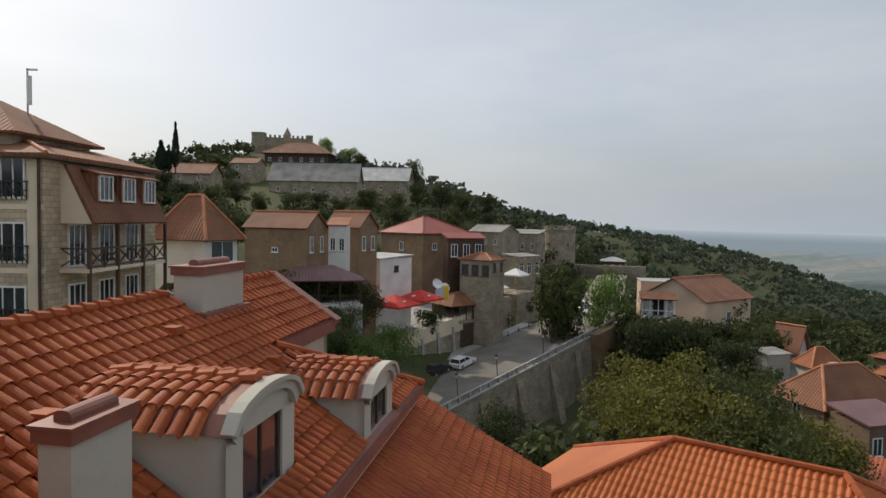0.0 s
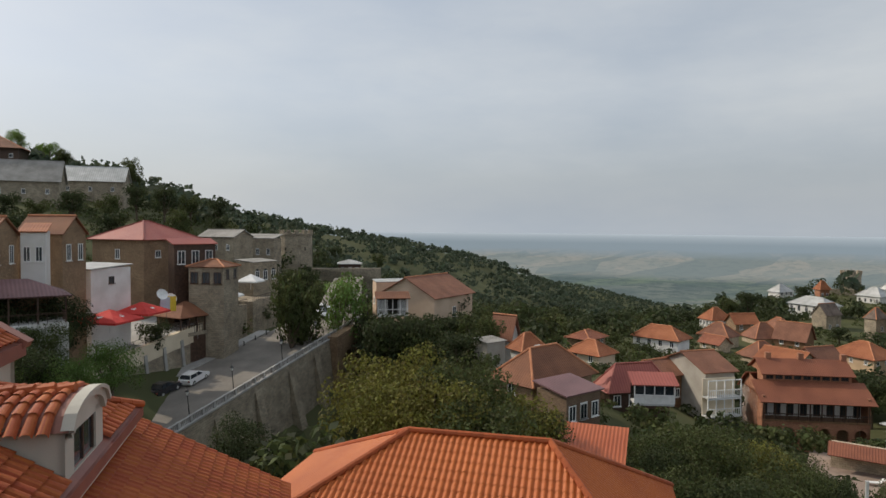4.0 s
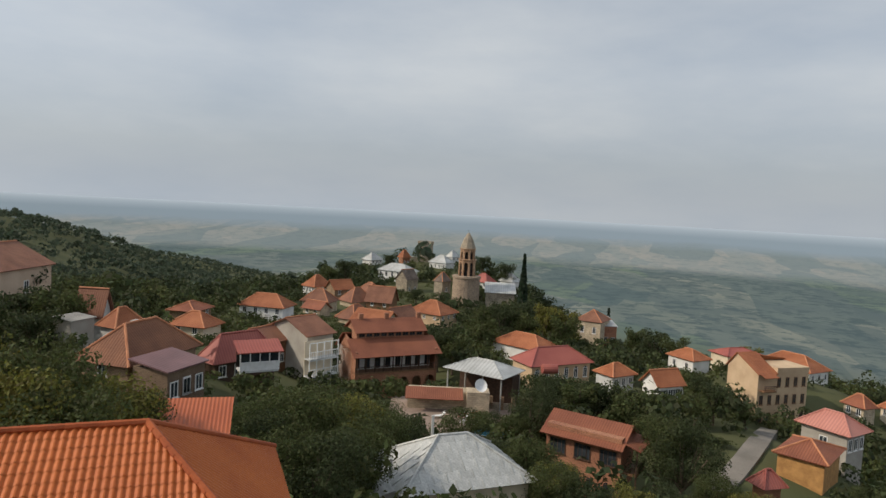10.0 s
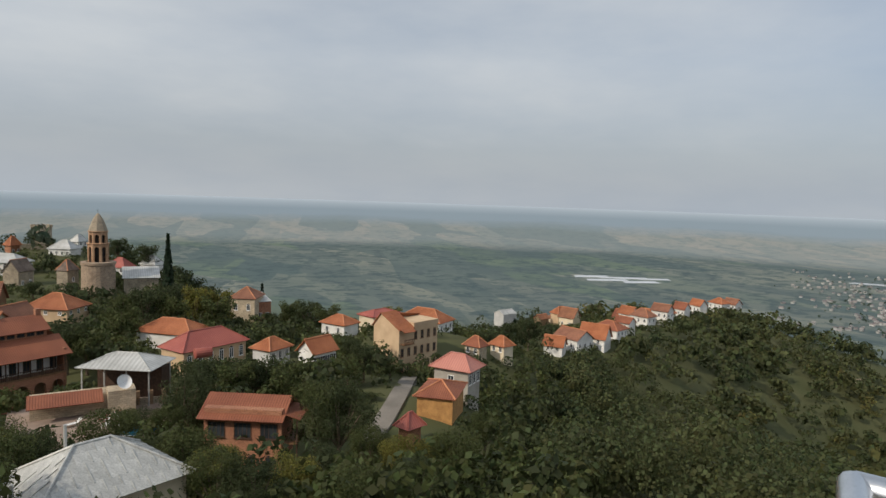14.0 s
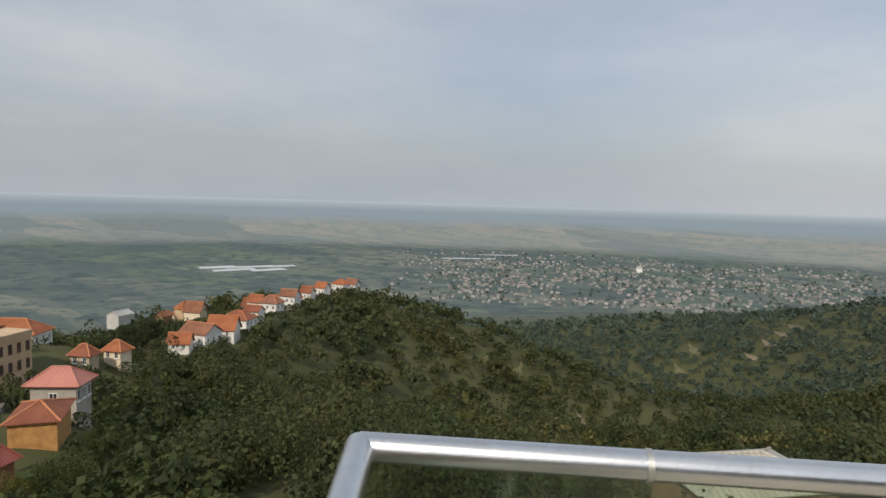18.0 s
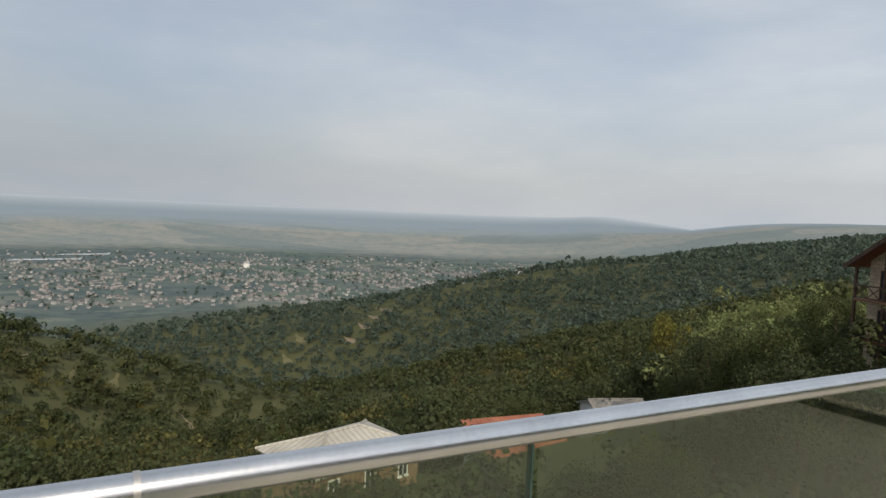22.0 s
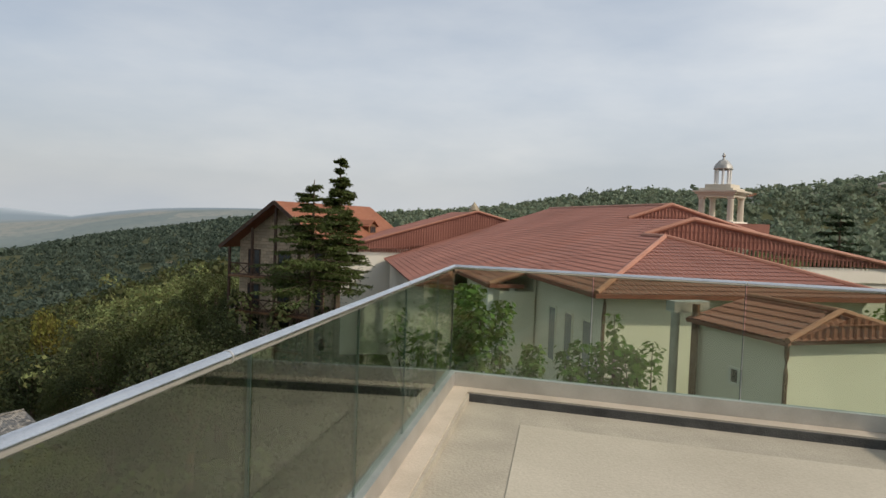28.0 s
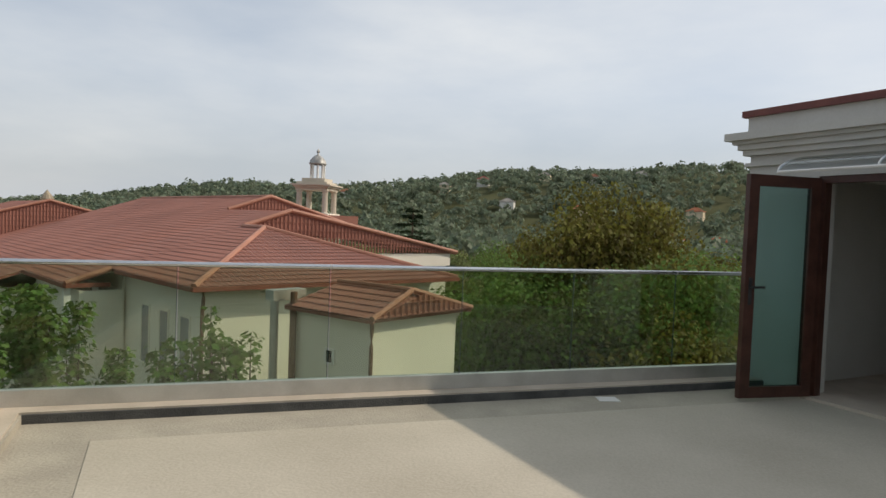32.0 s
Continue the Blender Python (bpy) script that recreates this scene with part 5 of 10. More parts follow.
Shape().face((1.32, 0.0, -3.3), (1.46, -1.6, -3.3), (1.32, -0.28, -0.4), (1.32, 0.0, -0.4)).face((1.46, -1.6, -3.3), (9.25, -1.6, -3.3), (9.25, 0, -3.3), (1.32, 0, -3.3)).ob("cheek", "plaster_cream", mans)
for wx in (3.2, 5.5, 7.8):
    dr = Shape().box(wx - 0.8, -1.2, -2.25, wx + 0.8, -0.1, -0.7).ob("dormer", "tile_brown", mans)
    window(hotel, pose(wx, -1.21, -2.15), 1.3, 1.35, "trim_white", 2, False, False)
    Shape().slab([(wx - 0.95, -1.4, -0.72), (wx + 0.95, -1.4, -0.72), (wx + 0.95, -0.1, -0.4), (wx - 0.95, -0.1, -0.4)], 0.08).ob("dormer_roof", "tile_brown", dr)
for lv in range(5):
    zf = -1.15 - FL * lv
    for wy in (1.7, 5.2, 8.7):
        window(hotel, pose(0.0, wy, zf - 1.0, 0, 0, -90), 1.75, 1.95, "trim_white", 2, False, False)
        rr = Shape()
        for k in range(9):
            rr.beam((-0.12, wy - 1.0 + 2.0 * k / 8, zf - 1.05), (-0.12, wy - 1.0 + 2.0 * k / 8, zf - 0.2), 0.035)
        for k in range(4):
            rr.beam((-0.12, wy - 1.0 + 0.5 * k, zf - 1.0), (-0.12, wy - 0.5 + 0.5 * k, zf - 0.25), 0.03)
        rr.beam((-0.12, wy - 1.05, zf - 0.18), (-0.12, wy + 1.05, zf - 0.18), 0.06).beam((-0.12, wy - 1.05, zf - 0.6), (-0.12, wy + 1.05, zf - 0.6), 0.04)
        rr.ob("window_rail", "iron", hotel)
    Shape().box(-0.05, -0.05, zf - 1.5, 0.0, 15, zf - 1.25).ob("string_course", "plaster_cream", hotel)
    zb = -5.55 - FL * lv
    if lv < 4:
        Shape().box(1.2, -1.5, zb - 0.2, 9.4, 0.0, zb).ob("balcony_floor", "plaster_cream", hotel)
        br_ = Shape()
        for k in range(6):
            x0, x1 = 1.3 + 8.0 * k / 6, 1.3 + 8.0 * (k + 1) / 6
            br_.beam((x0, -1.45, zb + 0.1), (x1, -1.45, zb + 0.95), 0.06).beam((x0, -1.45, zb + 0.95), (x1, -1.45, zb + 0.1), 0.06).beam((x0, -1.45, zb), (x0, -1.45, zb + 1.0), 0.08)
        br_.beam((1.25, -1.45, zb + 1.0), (9.35, -1.45, zb + 1.0), 0.1).beam((1.25, -1.45, zb + 0.1), (9.35, -1.45, zb + 0.1), 0.08)
        br_.beam((1.3, -1.45, zb + 1.0), (1.3, 0, zb + 1.0), 0.09).beam((1.3, -1.45, zb + 0.1), (1.3, 0, zb + 1.0), 0.05).beam((1.3, -1.45, zb + 1.0), (1.3, 0, zb + 0.1), 0.05)
        br_.ob("balcony_rail", "wood_dark", hotel)
        for wx in (2.6, 5.3, 8.0):
            window(hotel, pose(wx, 0.0, zb + 0.02), 1.5, 2.2, "trim_white", 2, False, False)
for wx in (1.3, 3.9, 6.6, 9.3):
    Shape().beam((wx, -1.45, -18), (wx, -1.45, -3.35), 0.16).ob("balcony_post", "wood_dark", hotel)
Shape().tube([(-0.12, 0.12, -0.1), (-0.12, 0.12, -17)], 0.07, 8).ob("downpipe", "wood_dark", hotel)
Shape().box(-0.06, 0.25, -17, 0.0, 0.75, -0.25).ob("quoin", "plaster_cream", hotel)
mast = thing("antenna_mast", "grey antenna mast with a panel and a small lamp", "antenna", HT @ pose(5.5, 4.5, 2.6))
Shape().tube([(0, 0, -0.4), (0, 0, 2.6)], 0.05, 8).ob("pole", "metal_grey", mast)
Shape().box(-0.14, -0.16, 0.6, 0.14, -0.05, 2.2).ob("panel", "trim_white", mast)
Shape().box(0.05, -0.5, 2.5, 0.15, 0.0, 2.6).ob("lamp", "trim_white", mast)
mast2 = thing("antenna_mast", "tall white antenna with round dishes on the roof", "antenna", HT @ pose(4.8, 7.0, 3.3))
Shape().tube([(0, 0, -0.4), (0, 0, 4.4)], 0.07, 8).ob("pole", "metal_grey", mast2)
Shape().box(-0.2, -0.3, 2.2, 0.2, -0.06, 4.6).ob("panel", "trim_white", mast2)
Shape().lathe([(0.001, 0.0), (0.3, 0.05), (0.42, 0.15)], 14, 0.3, -0.2, 1.2).ob("dish", "trim_white", mast2)

# road, pavement and retaining wall
RD = pose(-70.28, 32.31, -20.3, 0, -7.45, 116.8)
road = tagged(Shape().slab([(-30, 0.6, 0.05), (34, 0.6, 0.05), (34, 12.4, 0.05), (-30, 12.4, 0.05)], 0.4).slab([(34, 0.6, 0.05), (52, 5.5, -0.2), (50, 13.5, -0.2), (34, 12.4, 0.05)], 0.4).slab([(52, 5.5, -0.2), (80, 18, -0.6), (77, 24, -0.6), (50, 13.5, -0.2)], 0.4).ob("road", "asphalt"), "dusty grey paved street along the retaining wall", "road", kind="structure")
road.matrix_basis = RD
pav = tagged(Shape().slab([(-30, 12.4, 0.2), (32, 12.4, 0.2), (32, 14.4, 0.2), (-30, 14.4, 0.2)], 0.5).ob("pavement", "concrete"), "raised concrete pavement with a kerb", "pavement", kind="structure")
pav.matrix_basis = RD
rwall = tagged(new("retaining_wall"), "tall stone retaining wall with sloping buttresses under the street", "wall", kind="structure")
rwall.matrix_basis = RD
wl_ = Shape()
wl_.face((-30, -0.6, -14), (42, -0.6, -14), (42, 0.0, 0.15), (-30, 0.0, 0.15))
wl_.box(-30, 0.0, -14, 42, 0.6, 0.2)
wl_.ob("wall_face", "stone", rwall)
Shape().box(-30, -0.12, 0.2, 42, 0.7, 0.38).ob("coping", "concrete", rwall)
for bx in (-22, -14, -6, 2, 10, 18, 25):
    b_ = Shape()
    b_.face((bx - 0.8, -2.6, -14), (bx + 0.8, -2.6, -14), (bx + 0.7, -0.2, -0.6), (bx - 0.7, -0.2, -0.6))
    b_.face((bx - 0.8, -2.6, -14), (bx - 0.7, -0.2, -0.6), (bx - 0.8, -0.3, -14)).face((bx + 0.8, -2.6, -14), (bx + 0.8, -0.3, -14), (bx + 0.7, -0.2, -0.6))
    b_.ob("buttress", "stone", rwall)
gate = Shape()
arch_face(gate, 29.5, 36.5, -14, 0.4, -1.3, 3.4, -2.4, 3.0)
gate.box(29.5, -1.28, 0.4, 36.5, 0.3, 0.7)
gate.face((29.5, -1.3, -14), (29.5, -1.3, 0.4), (29.5, 0, 0.4), (29.5, 0, -14)).face((36.5, 0, -14), (36.5, 0, 0.4), (36.5, -1.3, 0.4), (36.5, -1.3, -14))
gate.ob("archway", "brick_tan", rwall)
# near-black colour stands in for the shade inside openings and deep balconies
M["opening_shade"] = material("opening_shade", (0.012, 0.011, 0.01), (0.02, 0.018, 0.016), 1, 0.95, 0)
Shape().box(30.8, 1.2, -14, 35.2, 1.4, -2).ob("tunnel_end", "opening_shade", rwall)
# balustrade
bal = thing("balustrade", "low grey stone balustrade along the street edge", "railing", RD)
for k in range(36):
    x = -30 + 2 * k
    Shape().box(x - 0.18, 0.12, 0.38, x + 0.18, 0.48, 1.12).ob("pier", "concrete", bal)
    bb = Shape()
    for q in range(6):
        bb.beam((x + 0.32 + q * 0.27, 0.3, 0.38), (x + 0.32 + q * 0.27, 0.3, 1.0), 0.09)
    bb.ob("baluster", "concrete", bal)
    Shape().box(x + 0.18, 0.18, 1.0, x + 1.82, 0.42, 1.1).ob("top_rail", "concrete", bal)
keep_clear(-80, 42, 12), keep_clear(-90, 55, 12), keep_clear(-72, 30, 11), keep_clear(-100, 67, 12), keep_clear(-112, 80, 10), keep_clear(-125, 92, 9)


def street_lamp(m):
    e = thing("street_lamp", "black iron street lamp with a glass lantern", "lamp", m, "street lamps")
    Shape().lathe([(0.16, 0), (0.16, 0.3), (0.09, 0.45), (0.06, 0.6), (0.045, 3.0), (0.08, 3.05), (0.03, 3.15)], 10).ob("post", "iron", e)
    Shape().lathe([(0.1, 3.15), (0.2, 3.55)], 6).ob("lantern_glass", "trim_white", e)
    Shape().lathe([(0.26, 3.55), (0.12, 3.75), (0.03, 3.8), (0.03, 3.95), (0.001, 4.0)], 6).ob("lantern_cap", "iron", e)
    return e


lamp0 = street_lamp(RD @ pose(-1, 0.3, 1.1) @ Matrix.Diagonal((1, 1, 1, 1)))
lamp0.matrix_basis = RD @ pose(6.5, 0.85, 0.05)
for lx in (-1.5, 17.5, 27.0, 36.5, 45.5):
    copy_thing(lamp0, RD @ pose(lx, 0.85, 0.05))


def car(label, m, paint, w=1.78, l=4.2, h=1.5, hatch=True):
    """A parked car; x is forwards."""
    e = thing("car", label, "car", m, "parked cars")
    prof = [(-l / 2, 0.45), (-l / 2 + 0.02, 0.85), (-l / 2 + 0.12, 0.95), (-l / 2 + (0.25 if hatch else 0.85), 1.0), (l * 0.18, 0.98), (l / 2 - 0.25, 0.82), (l / 2, 0.65), (l / 2, 0.4), (l / 2 - 0.1, 0.25), (-l / 2 + 0.1, 0.25)]
    s_ = Shape()
    s_.face(*[(x, -w / 2, z) for x, z in prof][::-1])
    s_.face(*[(x, w / 2, z) for x, z in prof])
    for i in range(len(prof)):
        (x0, z0), (x1, z1) = prof[i], prof[(i + 1) % len(prof)]
        s_.face((x0, -w / 2, z0), (x1, -w / 2, z1), (x1, w / 2, z1), (x0, w / 2, z0))
    r0, r1 = -l / 2 + (0.45 if hatch else 1.05), l * 0.02
    s_.box(r0, -w / 2 + 0.16, h - 0.06, r1, w / 2 - 0.16, h)
    body = s_.ob("body", paint, e)
    g = Shape()
    b0, b1 = -l / 2 + (0.18 if hatch else 0.75), l * 0.2
    lo = [(b0, -w / 2 + 0.05), (b1, -w / 2 + 0.05), (b1, w / 2 - 0.05), (b0, w / 2 - 0.05)]
    hi = [(r0, -w / 2 + 0.17), (r1, -w / 2 + 0.17), (r1, w / 2 - 0.17), (r0, w / 2 - 0.17)]
    for i in range(4):
        j = (i + 1) % 4
        g.face((*lo[i], 0.97), (*lo[j], 0.97), (*hi[j], h - 0.06), (*hi[i], h - 0.06))
    g.ob("cabin_glass", "pane", e)
    pl = Shape()
    for i in range(4):
        pl.beam((*lo[i], 0.97), (*hi[i], h - 0.05), 0.07)
    for q in (-1, 1):
        pl.beam((-0.1 * l, q * (w / 2 - 0.06), 0.97), (-0.1 * l, q * (w / 2 - 0.17), h - 0.05), 0.06)
    pl.ob("pillars", paint, body)
    for wx in (-l * 0.3, l * 0.31):
        for q in (-1, 1):
            y0, y1 = q * (w / 2 - 0.2), q * (w / 2 + 0.01)
            t_ = Shape().tube([(wx, y0, 0.31), (wx, y1, 0.31)], 0.31, 16).ob("wheel", "iron", e)
            Shape().tube([(wx, y1 - q * 0.02, 0.31), (wx, y1 + q * 0.012, 0.31)], 0.19, 12).ob("rim", "metal_grey", t_)
    for q in (-1, 1):
        Shape().box(l / 2 - 0.12, q * (w / 2 - 0.3) - 0.2, 0.58, l / 2 + 0.015, q * (w / 2 - 0.3) + 0.2, 0.72).ob("headlight", "trim_white", e)
        Shape().box(-l / 2 - 0.015, q * (w / 2 - 0.18) - 0.12, 0.65, -l / 2 + 0.1, q * (w / 2 - 0.18) + 0.12, 0.85).ob("tail_light", "metal_red", e)
    Shape().box(l / 2 - 0.05, -0.5, 0.3, l / 2 + 0.02, 0.5, 0.5).ob("grille", "iron", e)
    return e


M["car_white"] = material("car_white", (0.7, 0.7, 0.69), (0.8, 0.8, 0.79), 1, 0.25, 0, spec=0.6)
M["car_dark"] = material("car_dark", (0.015, 0.016, 0.02), (0.03, 0.03, 0.035), 1, 0.25, 0, spec=0.6)
M["car_silver"] = material("car_silver", (0.4, 0.41, 0.42), (0.5, 0.51, 0.52), 1, 0.3, 0, metal=0.5)
M["car_green"] = material("car_green", (0.16, 0.18, 0.13), (0.22, 0.24, 0.18), 1, 0.35, 0)
car("white hatchback parked in the street", RD @ pose(9.3, 9.0, 0.06, 0, 0, 4), "car_white")
car("dark car parked by the wall", RD @ pose(5.0, 10.0, 0.06, 0, 0, 0), "car_dark", hatch=False)
car("silver and black patrol car driving lane", RD @ pose(43.0, 7.2, 0.06, 0, 0, 184), "car_silver", 1.85, 4.7, 1.55, False)
car("white old estate car at the kerb", RD @ pose(44.5, 10.2, 0.06, 0, 0, 182), "car_white", 1.65, 4.1, 1.45)
car("grey green van at the kerb", RD @ pose(53.5, 9.8, 0.06, 0, 0, 180), "car_green", 1.75, 4.3, 1.75)
for q in (24, 27, 30, 33):
    b_ = thing("bollard", "short dark bollard on the pavement edge", "bollard", RD @ pose(q, 11.7, 0.2), "bollards")
    Shape().lathe([(0.12, 0), (0.09, 0.1), (0.07, 0.6), (0.09, 0.65), (0.001, 0.75)], 8).ob("post", "iron", b_)

# terrace wall with the restaurant
tw = thing("terrace_wall", "stone terrace wall with a cream band and piers", "wall", RD)
Shape().box(-8, 14.4, -1, 21.5, 15.0, 3.0).ob("wall", "stone", tw)
Shape().box(-8.1, 14.3, 3.0, 21.6, 15.1, 5.2).ob("band", "plaster_cream", tw)
for k in range(9):
    Shape().box(-7 + 3.4 * k, 14.15, -1, -6.5 + 3.4 * k, 14.4, 4.0).ob("pier", "concrete", tw)
Shape().slab([(-9, 15.0, 5.15), (21.6, 15.0, 5.15), (21.6, 34, 5.15), (-9, 34, 5.15)], 6.0).ob("terrace", "concrete", tw)
fence = thing("iron_fence", "thin dark railing on the terrace wall", "fence", RD @ pose(0, 14.7, 5.2))
for k in range(16):
    Shape().beam((-8 + 1.95 * k, 0, 0), (-8 + 1.95 * k, 0, 1.0), 0.05).ob("post", "iron", fence)
Shape().beam((-8, 0, 1.0), (21.5, 0, 1.0), 0.05).beam((-8, 0, 0.5), (21.5, 0, 0.5), 0.03).ob("rail", "iron", fence)
M["cloth_red"] = material("cloth_red", (0.52, 0.035, 0.03), (0.65, 0.06, 0.045), 1.2, 0.8, 0.05)
M["cloth_white"] = material("cloth_white", (0.68, 0.67, 0.64), (0.8, 0.79, 0.76), 1.2, 0.8, 0.05)
M["cloth_yellow"] = material("cloth_yellow", (0.6, 0.42, 0.03), (0.7, 0.5, 0.06), 1.2, 0.8, 0.05)
M["cloth_blue"] = material("cloth_blue", (0.45, 0.52, 0.62), (0.55, 0.62, 0.7), 1.2, 0.8, 0.05)


def umbrella(label, x, y, top, size, mat, low, marks=False):
    e = thing("parasol", label, "parasol", pose(x, y, top - 2.9 + low, 0, 0, 126.5), "parasols of the restaurants")
    Shape().tube([(0, 0, 0), (0, 0, 2.9)], 0.04, 8).ob("pole", "trim_white", e)
    s_ = Shape()
    q = size / 2
    c = [(-q, -q, 1.7), (q, -q, 1.7), (q, q, 1.7), (-q, q, 1.7)]
    for i in range(4):
        s_.face(c[i], c[(i + 1) % 4], (0, 0, 2.95))
        a, b = Vector(c[i]), Vector(c[(i + 1) % 4])
        s_.face(c[i], tuple(a - Vector((0, 0, 0.25))), tuple(b - Vector((0, 0, 0.25))), c[(i + 1) % 4])
    can = s_.ob("canopy", mat, e)
    for i in range(4):
        Shape().beam((0, 0, 2.6), tuple(Vector(c[i]) * 0.98), 0.025).ob("rib", "iron", can)
    if marks:
        for i in range(4):
            a, b = Vector(c[i]), Vector(c[(i + 1) % 4])
            mid = (a + b) / 2 * 0.72 + Vector((0, 0, 2.95)) * 0.28 * 1.0
            mid.z = 1.7 + 1.25 * 0.28 + 0.03
            d = (b - a).normalized()
            up = (Vector((0, 0, 2.95)) - (a + b) / 2).normalized()
            mk = Shape()
            for ang in (-50, -20, 10, 40):
                v = d * math.sin(radians(ang)) + up * math.cos(radians(ang))
                w_ = d * math.cos(radians(ang)) * 0.07 - up * math.sin(radians(ang)) * 0.07
                mk.face(tuple(mid), tuple(mid + v * 0.3 + w_), tuple(mid + v * 0.62), tuple(mid + v * 0.3 - w_))
            mk.ob("white_mark", "cloth_white", can)
    return e


umbrella("large red parasol with white marks over the terrace", -82.6, 26.2, -8.7, 5.4, "cloth_red", 0, True)
umbrella("large red parasol with white marks over the terrace", -86.2, 31.2, -8.5, 5.0, "cloth_red", 0, True)
umbrella("small red parasol at the back of the terrace", -84.5, 22.0, -8.3, 3.6, "cloth_red", 0, True)
umbrella("white square parasol on a raised terrace", -100.2, 47.2, -9.3, 4.2, "cloth_white", 0)
umbrella("white square parasol on a raised terrace", -103.0, 51.2, -9.2, 4.2, "cloth_white", 0)
umbrella("white square parasol on a raised terrace", -109.9, 59.3, -7.6, 4.0, "cloth_white", 0)
for k, (px, py, pz) in enumerate(((-101.5, 49, -14.5), (-110, 59.5, -14.5))):
    pl = thing("deck_terrace", "raised wooden terrace with a dark railing", "terrace", pose(px, py, pz, 0, 0, 126.5), "raised terraces")
    Shape().box(-5, -2.6, -6, 5, 3, 2.4).ob("base", "stone", pl)
    rr = Shape().beam((-5, -2.6, 3.3), (5, -2.6, 3.3), 0.07)
    for q in range(14):
        rr.beam((-5 + 10 * q / 13, -2.6, 2.4), (-5 + 10 * q / 13, -2.6, 3.3), 0.05)
    rr.ob("railing", "wood_dark", pl)


def pavilion(label, x, y, z, yaw, w, d, h, roof, rise, name="pavilion", floor=True, wall=None):
    """An open porch: posts, rail and a roof; eaves at z."""
    e = thing(name, label, "pavilion", pose(x, y, z, 0, 0, yaw))
    s_, cp = roof_shape("hip", w, d, rise, 0.5)
    s_.ob("roof", roof, e)
    for px in [(-w / 2 + w * k / 4) for k in range(5)]:
        for py in (-d / 2, d / 2):
            Shape().beam((px, py, -h), (px, py, 0), 0.14).ob("post", "wood_dark", e)
    rr = Shape()
    for (ax, ay), (bx, by) in (((-w / 2, -d / 2), (w / 2, -d / 2)), ((-w / 2, -d / 2), (-w / 2, d / 2)), ((w / 2, -d / 2), (w / 2, d / 2))):
        rr.beam((ax, ay, -h + 1.0), (bx, by, -h + 1.0), 0.08)
        for k in range(13):
            rr.beam((ax + (bx - ax) * k / 12, ay + (by - ay) * k / 12, -h), (ax + (bx - ax) * k / 12, ay + (by - ay) * k / 12, -h + 1.0), 0.04)
    rr.ob("railing", "wood_dark", e)
    Shape().box(-w / 2 - 0.2, -d / 2 - 0.2, -h - (7 if wall is None else 0.5), w / 2 + 0.2, d / 2 + 0.2, -h).ob("base", wall or "plaster_white", e)
    if wall:
        Shape().box(-w / 2, -d / 2, -h - 8, w / 2, d / 2, -h - 0.5).ob("lower_room", "wood_dark" if name == "kiosk" else wall, e)
    Shape().box(-w / 2, d / 2 - 0.3, -h, w / 2, d / 2, -0.1).ob("back_wall", "brick_tan", e)
    return e


pavilion("open porch with a pink grey sheet roof and carved posts", -75.5, 14.5, -5.3, 82, 9.5, 6, 3.0, "metal_purple", 1.3)
pavilion("wooden kiosk with a brown sheet roof", -92.6, 39.6, -11.2, 106, 5.5, 5, 2.6, "tile_brown", 1.6, "kiosk", wall="stone")
aw = thing("awning", "white fabric awning over a shop front", "awning", pose(-97.2, 45.8, -13.0, 0, 0, 126.5))
Shape().slab([(-2.6, -1.6, -0.9), (2.6, -1.6, -0.9), (2.6, 1.4, 0.5), (-2.6, 1.4, 0.5)], 0.03).face((-2.6, -1.6, -0.9), (2.6, -1.6, -0.9), (2.6, -1.6, -1.25), (-2.6, -1.6, -1.25)).ob("sheet", "cloth_white", aw)
for q in (-2.5, 2.5):
    Shape().beam((q, -1.5, -5.5), (q, -1.5, -0.95), 0.07).ob("post", "metal_grey", aw)
Shape().box(-3.5, 1.4, -6, 6.5, 4.5, 0.6).ob("shop_front", "wood_dark", aw)
for k, (px, py, pz, r_) in enumerate(((-84.8, 33.2, -7.6, 0.75), (-88.3, 35.8, -8.6, 0.75), (-74.0, 17.6, -8.9, 0.5))):
    sd = thing("satellite_dish", "white satellite dish on a short mast", "dish", pose(px, py, pz, 62, 0, 95), "satellite dishes")
    Shape().lathe([(0.001, 0.0), (r_ * 0.5, 0.05), (r_ * 0.85, 0.16), (r_, 0.24)], 16).ob("dish", "trim_white", sd)
    Shape().beam((0, 0, 0), (0, -0.6, -0.9), 0.06).ob("arm", "iron", sd)
for k, (mat, px, py) in enumerate((("cloth_blue", -86.2, 34.2), ("cloth_yellow", -86.9, 35.3))):
    fl = thing("flag", ("pale blue", "yellow and white")[k] + " flag hanging over the terrace", "flag", pose(px, py, -9.2, 0, 0, 70), "flags")
    Shape().box(-0.6, -0.01, -0.9, 0.6, 0.01, 1.1).ob("cloth", mat, fl)
    Shape().tube([(-0.62, 0, -2.5), (-0.62, 0, 1.3)], 0.03, 6).ob("pole", "iron", fl)

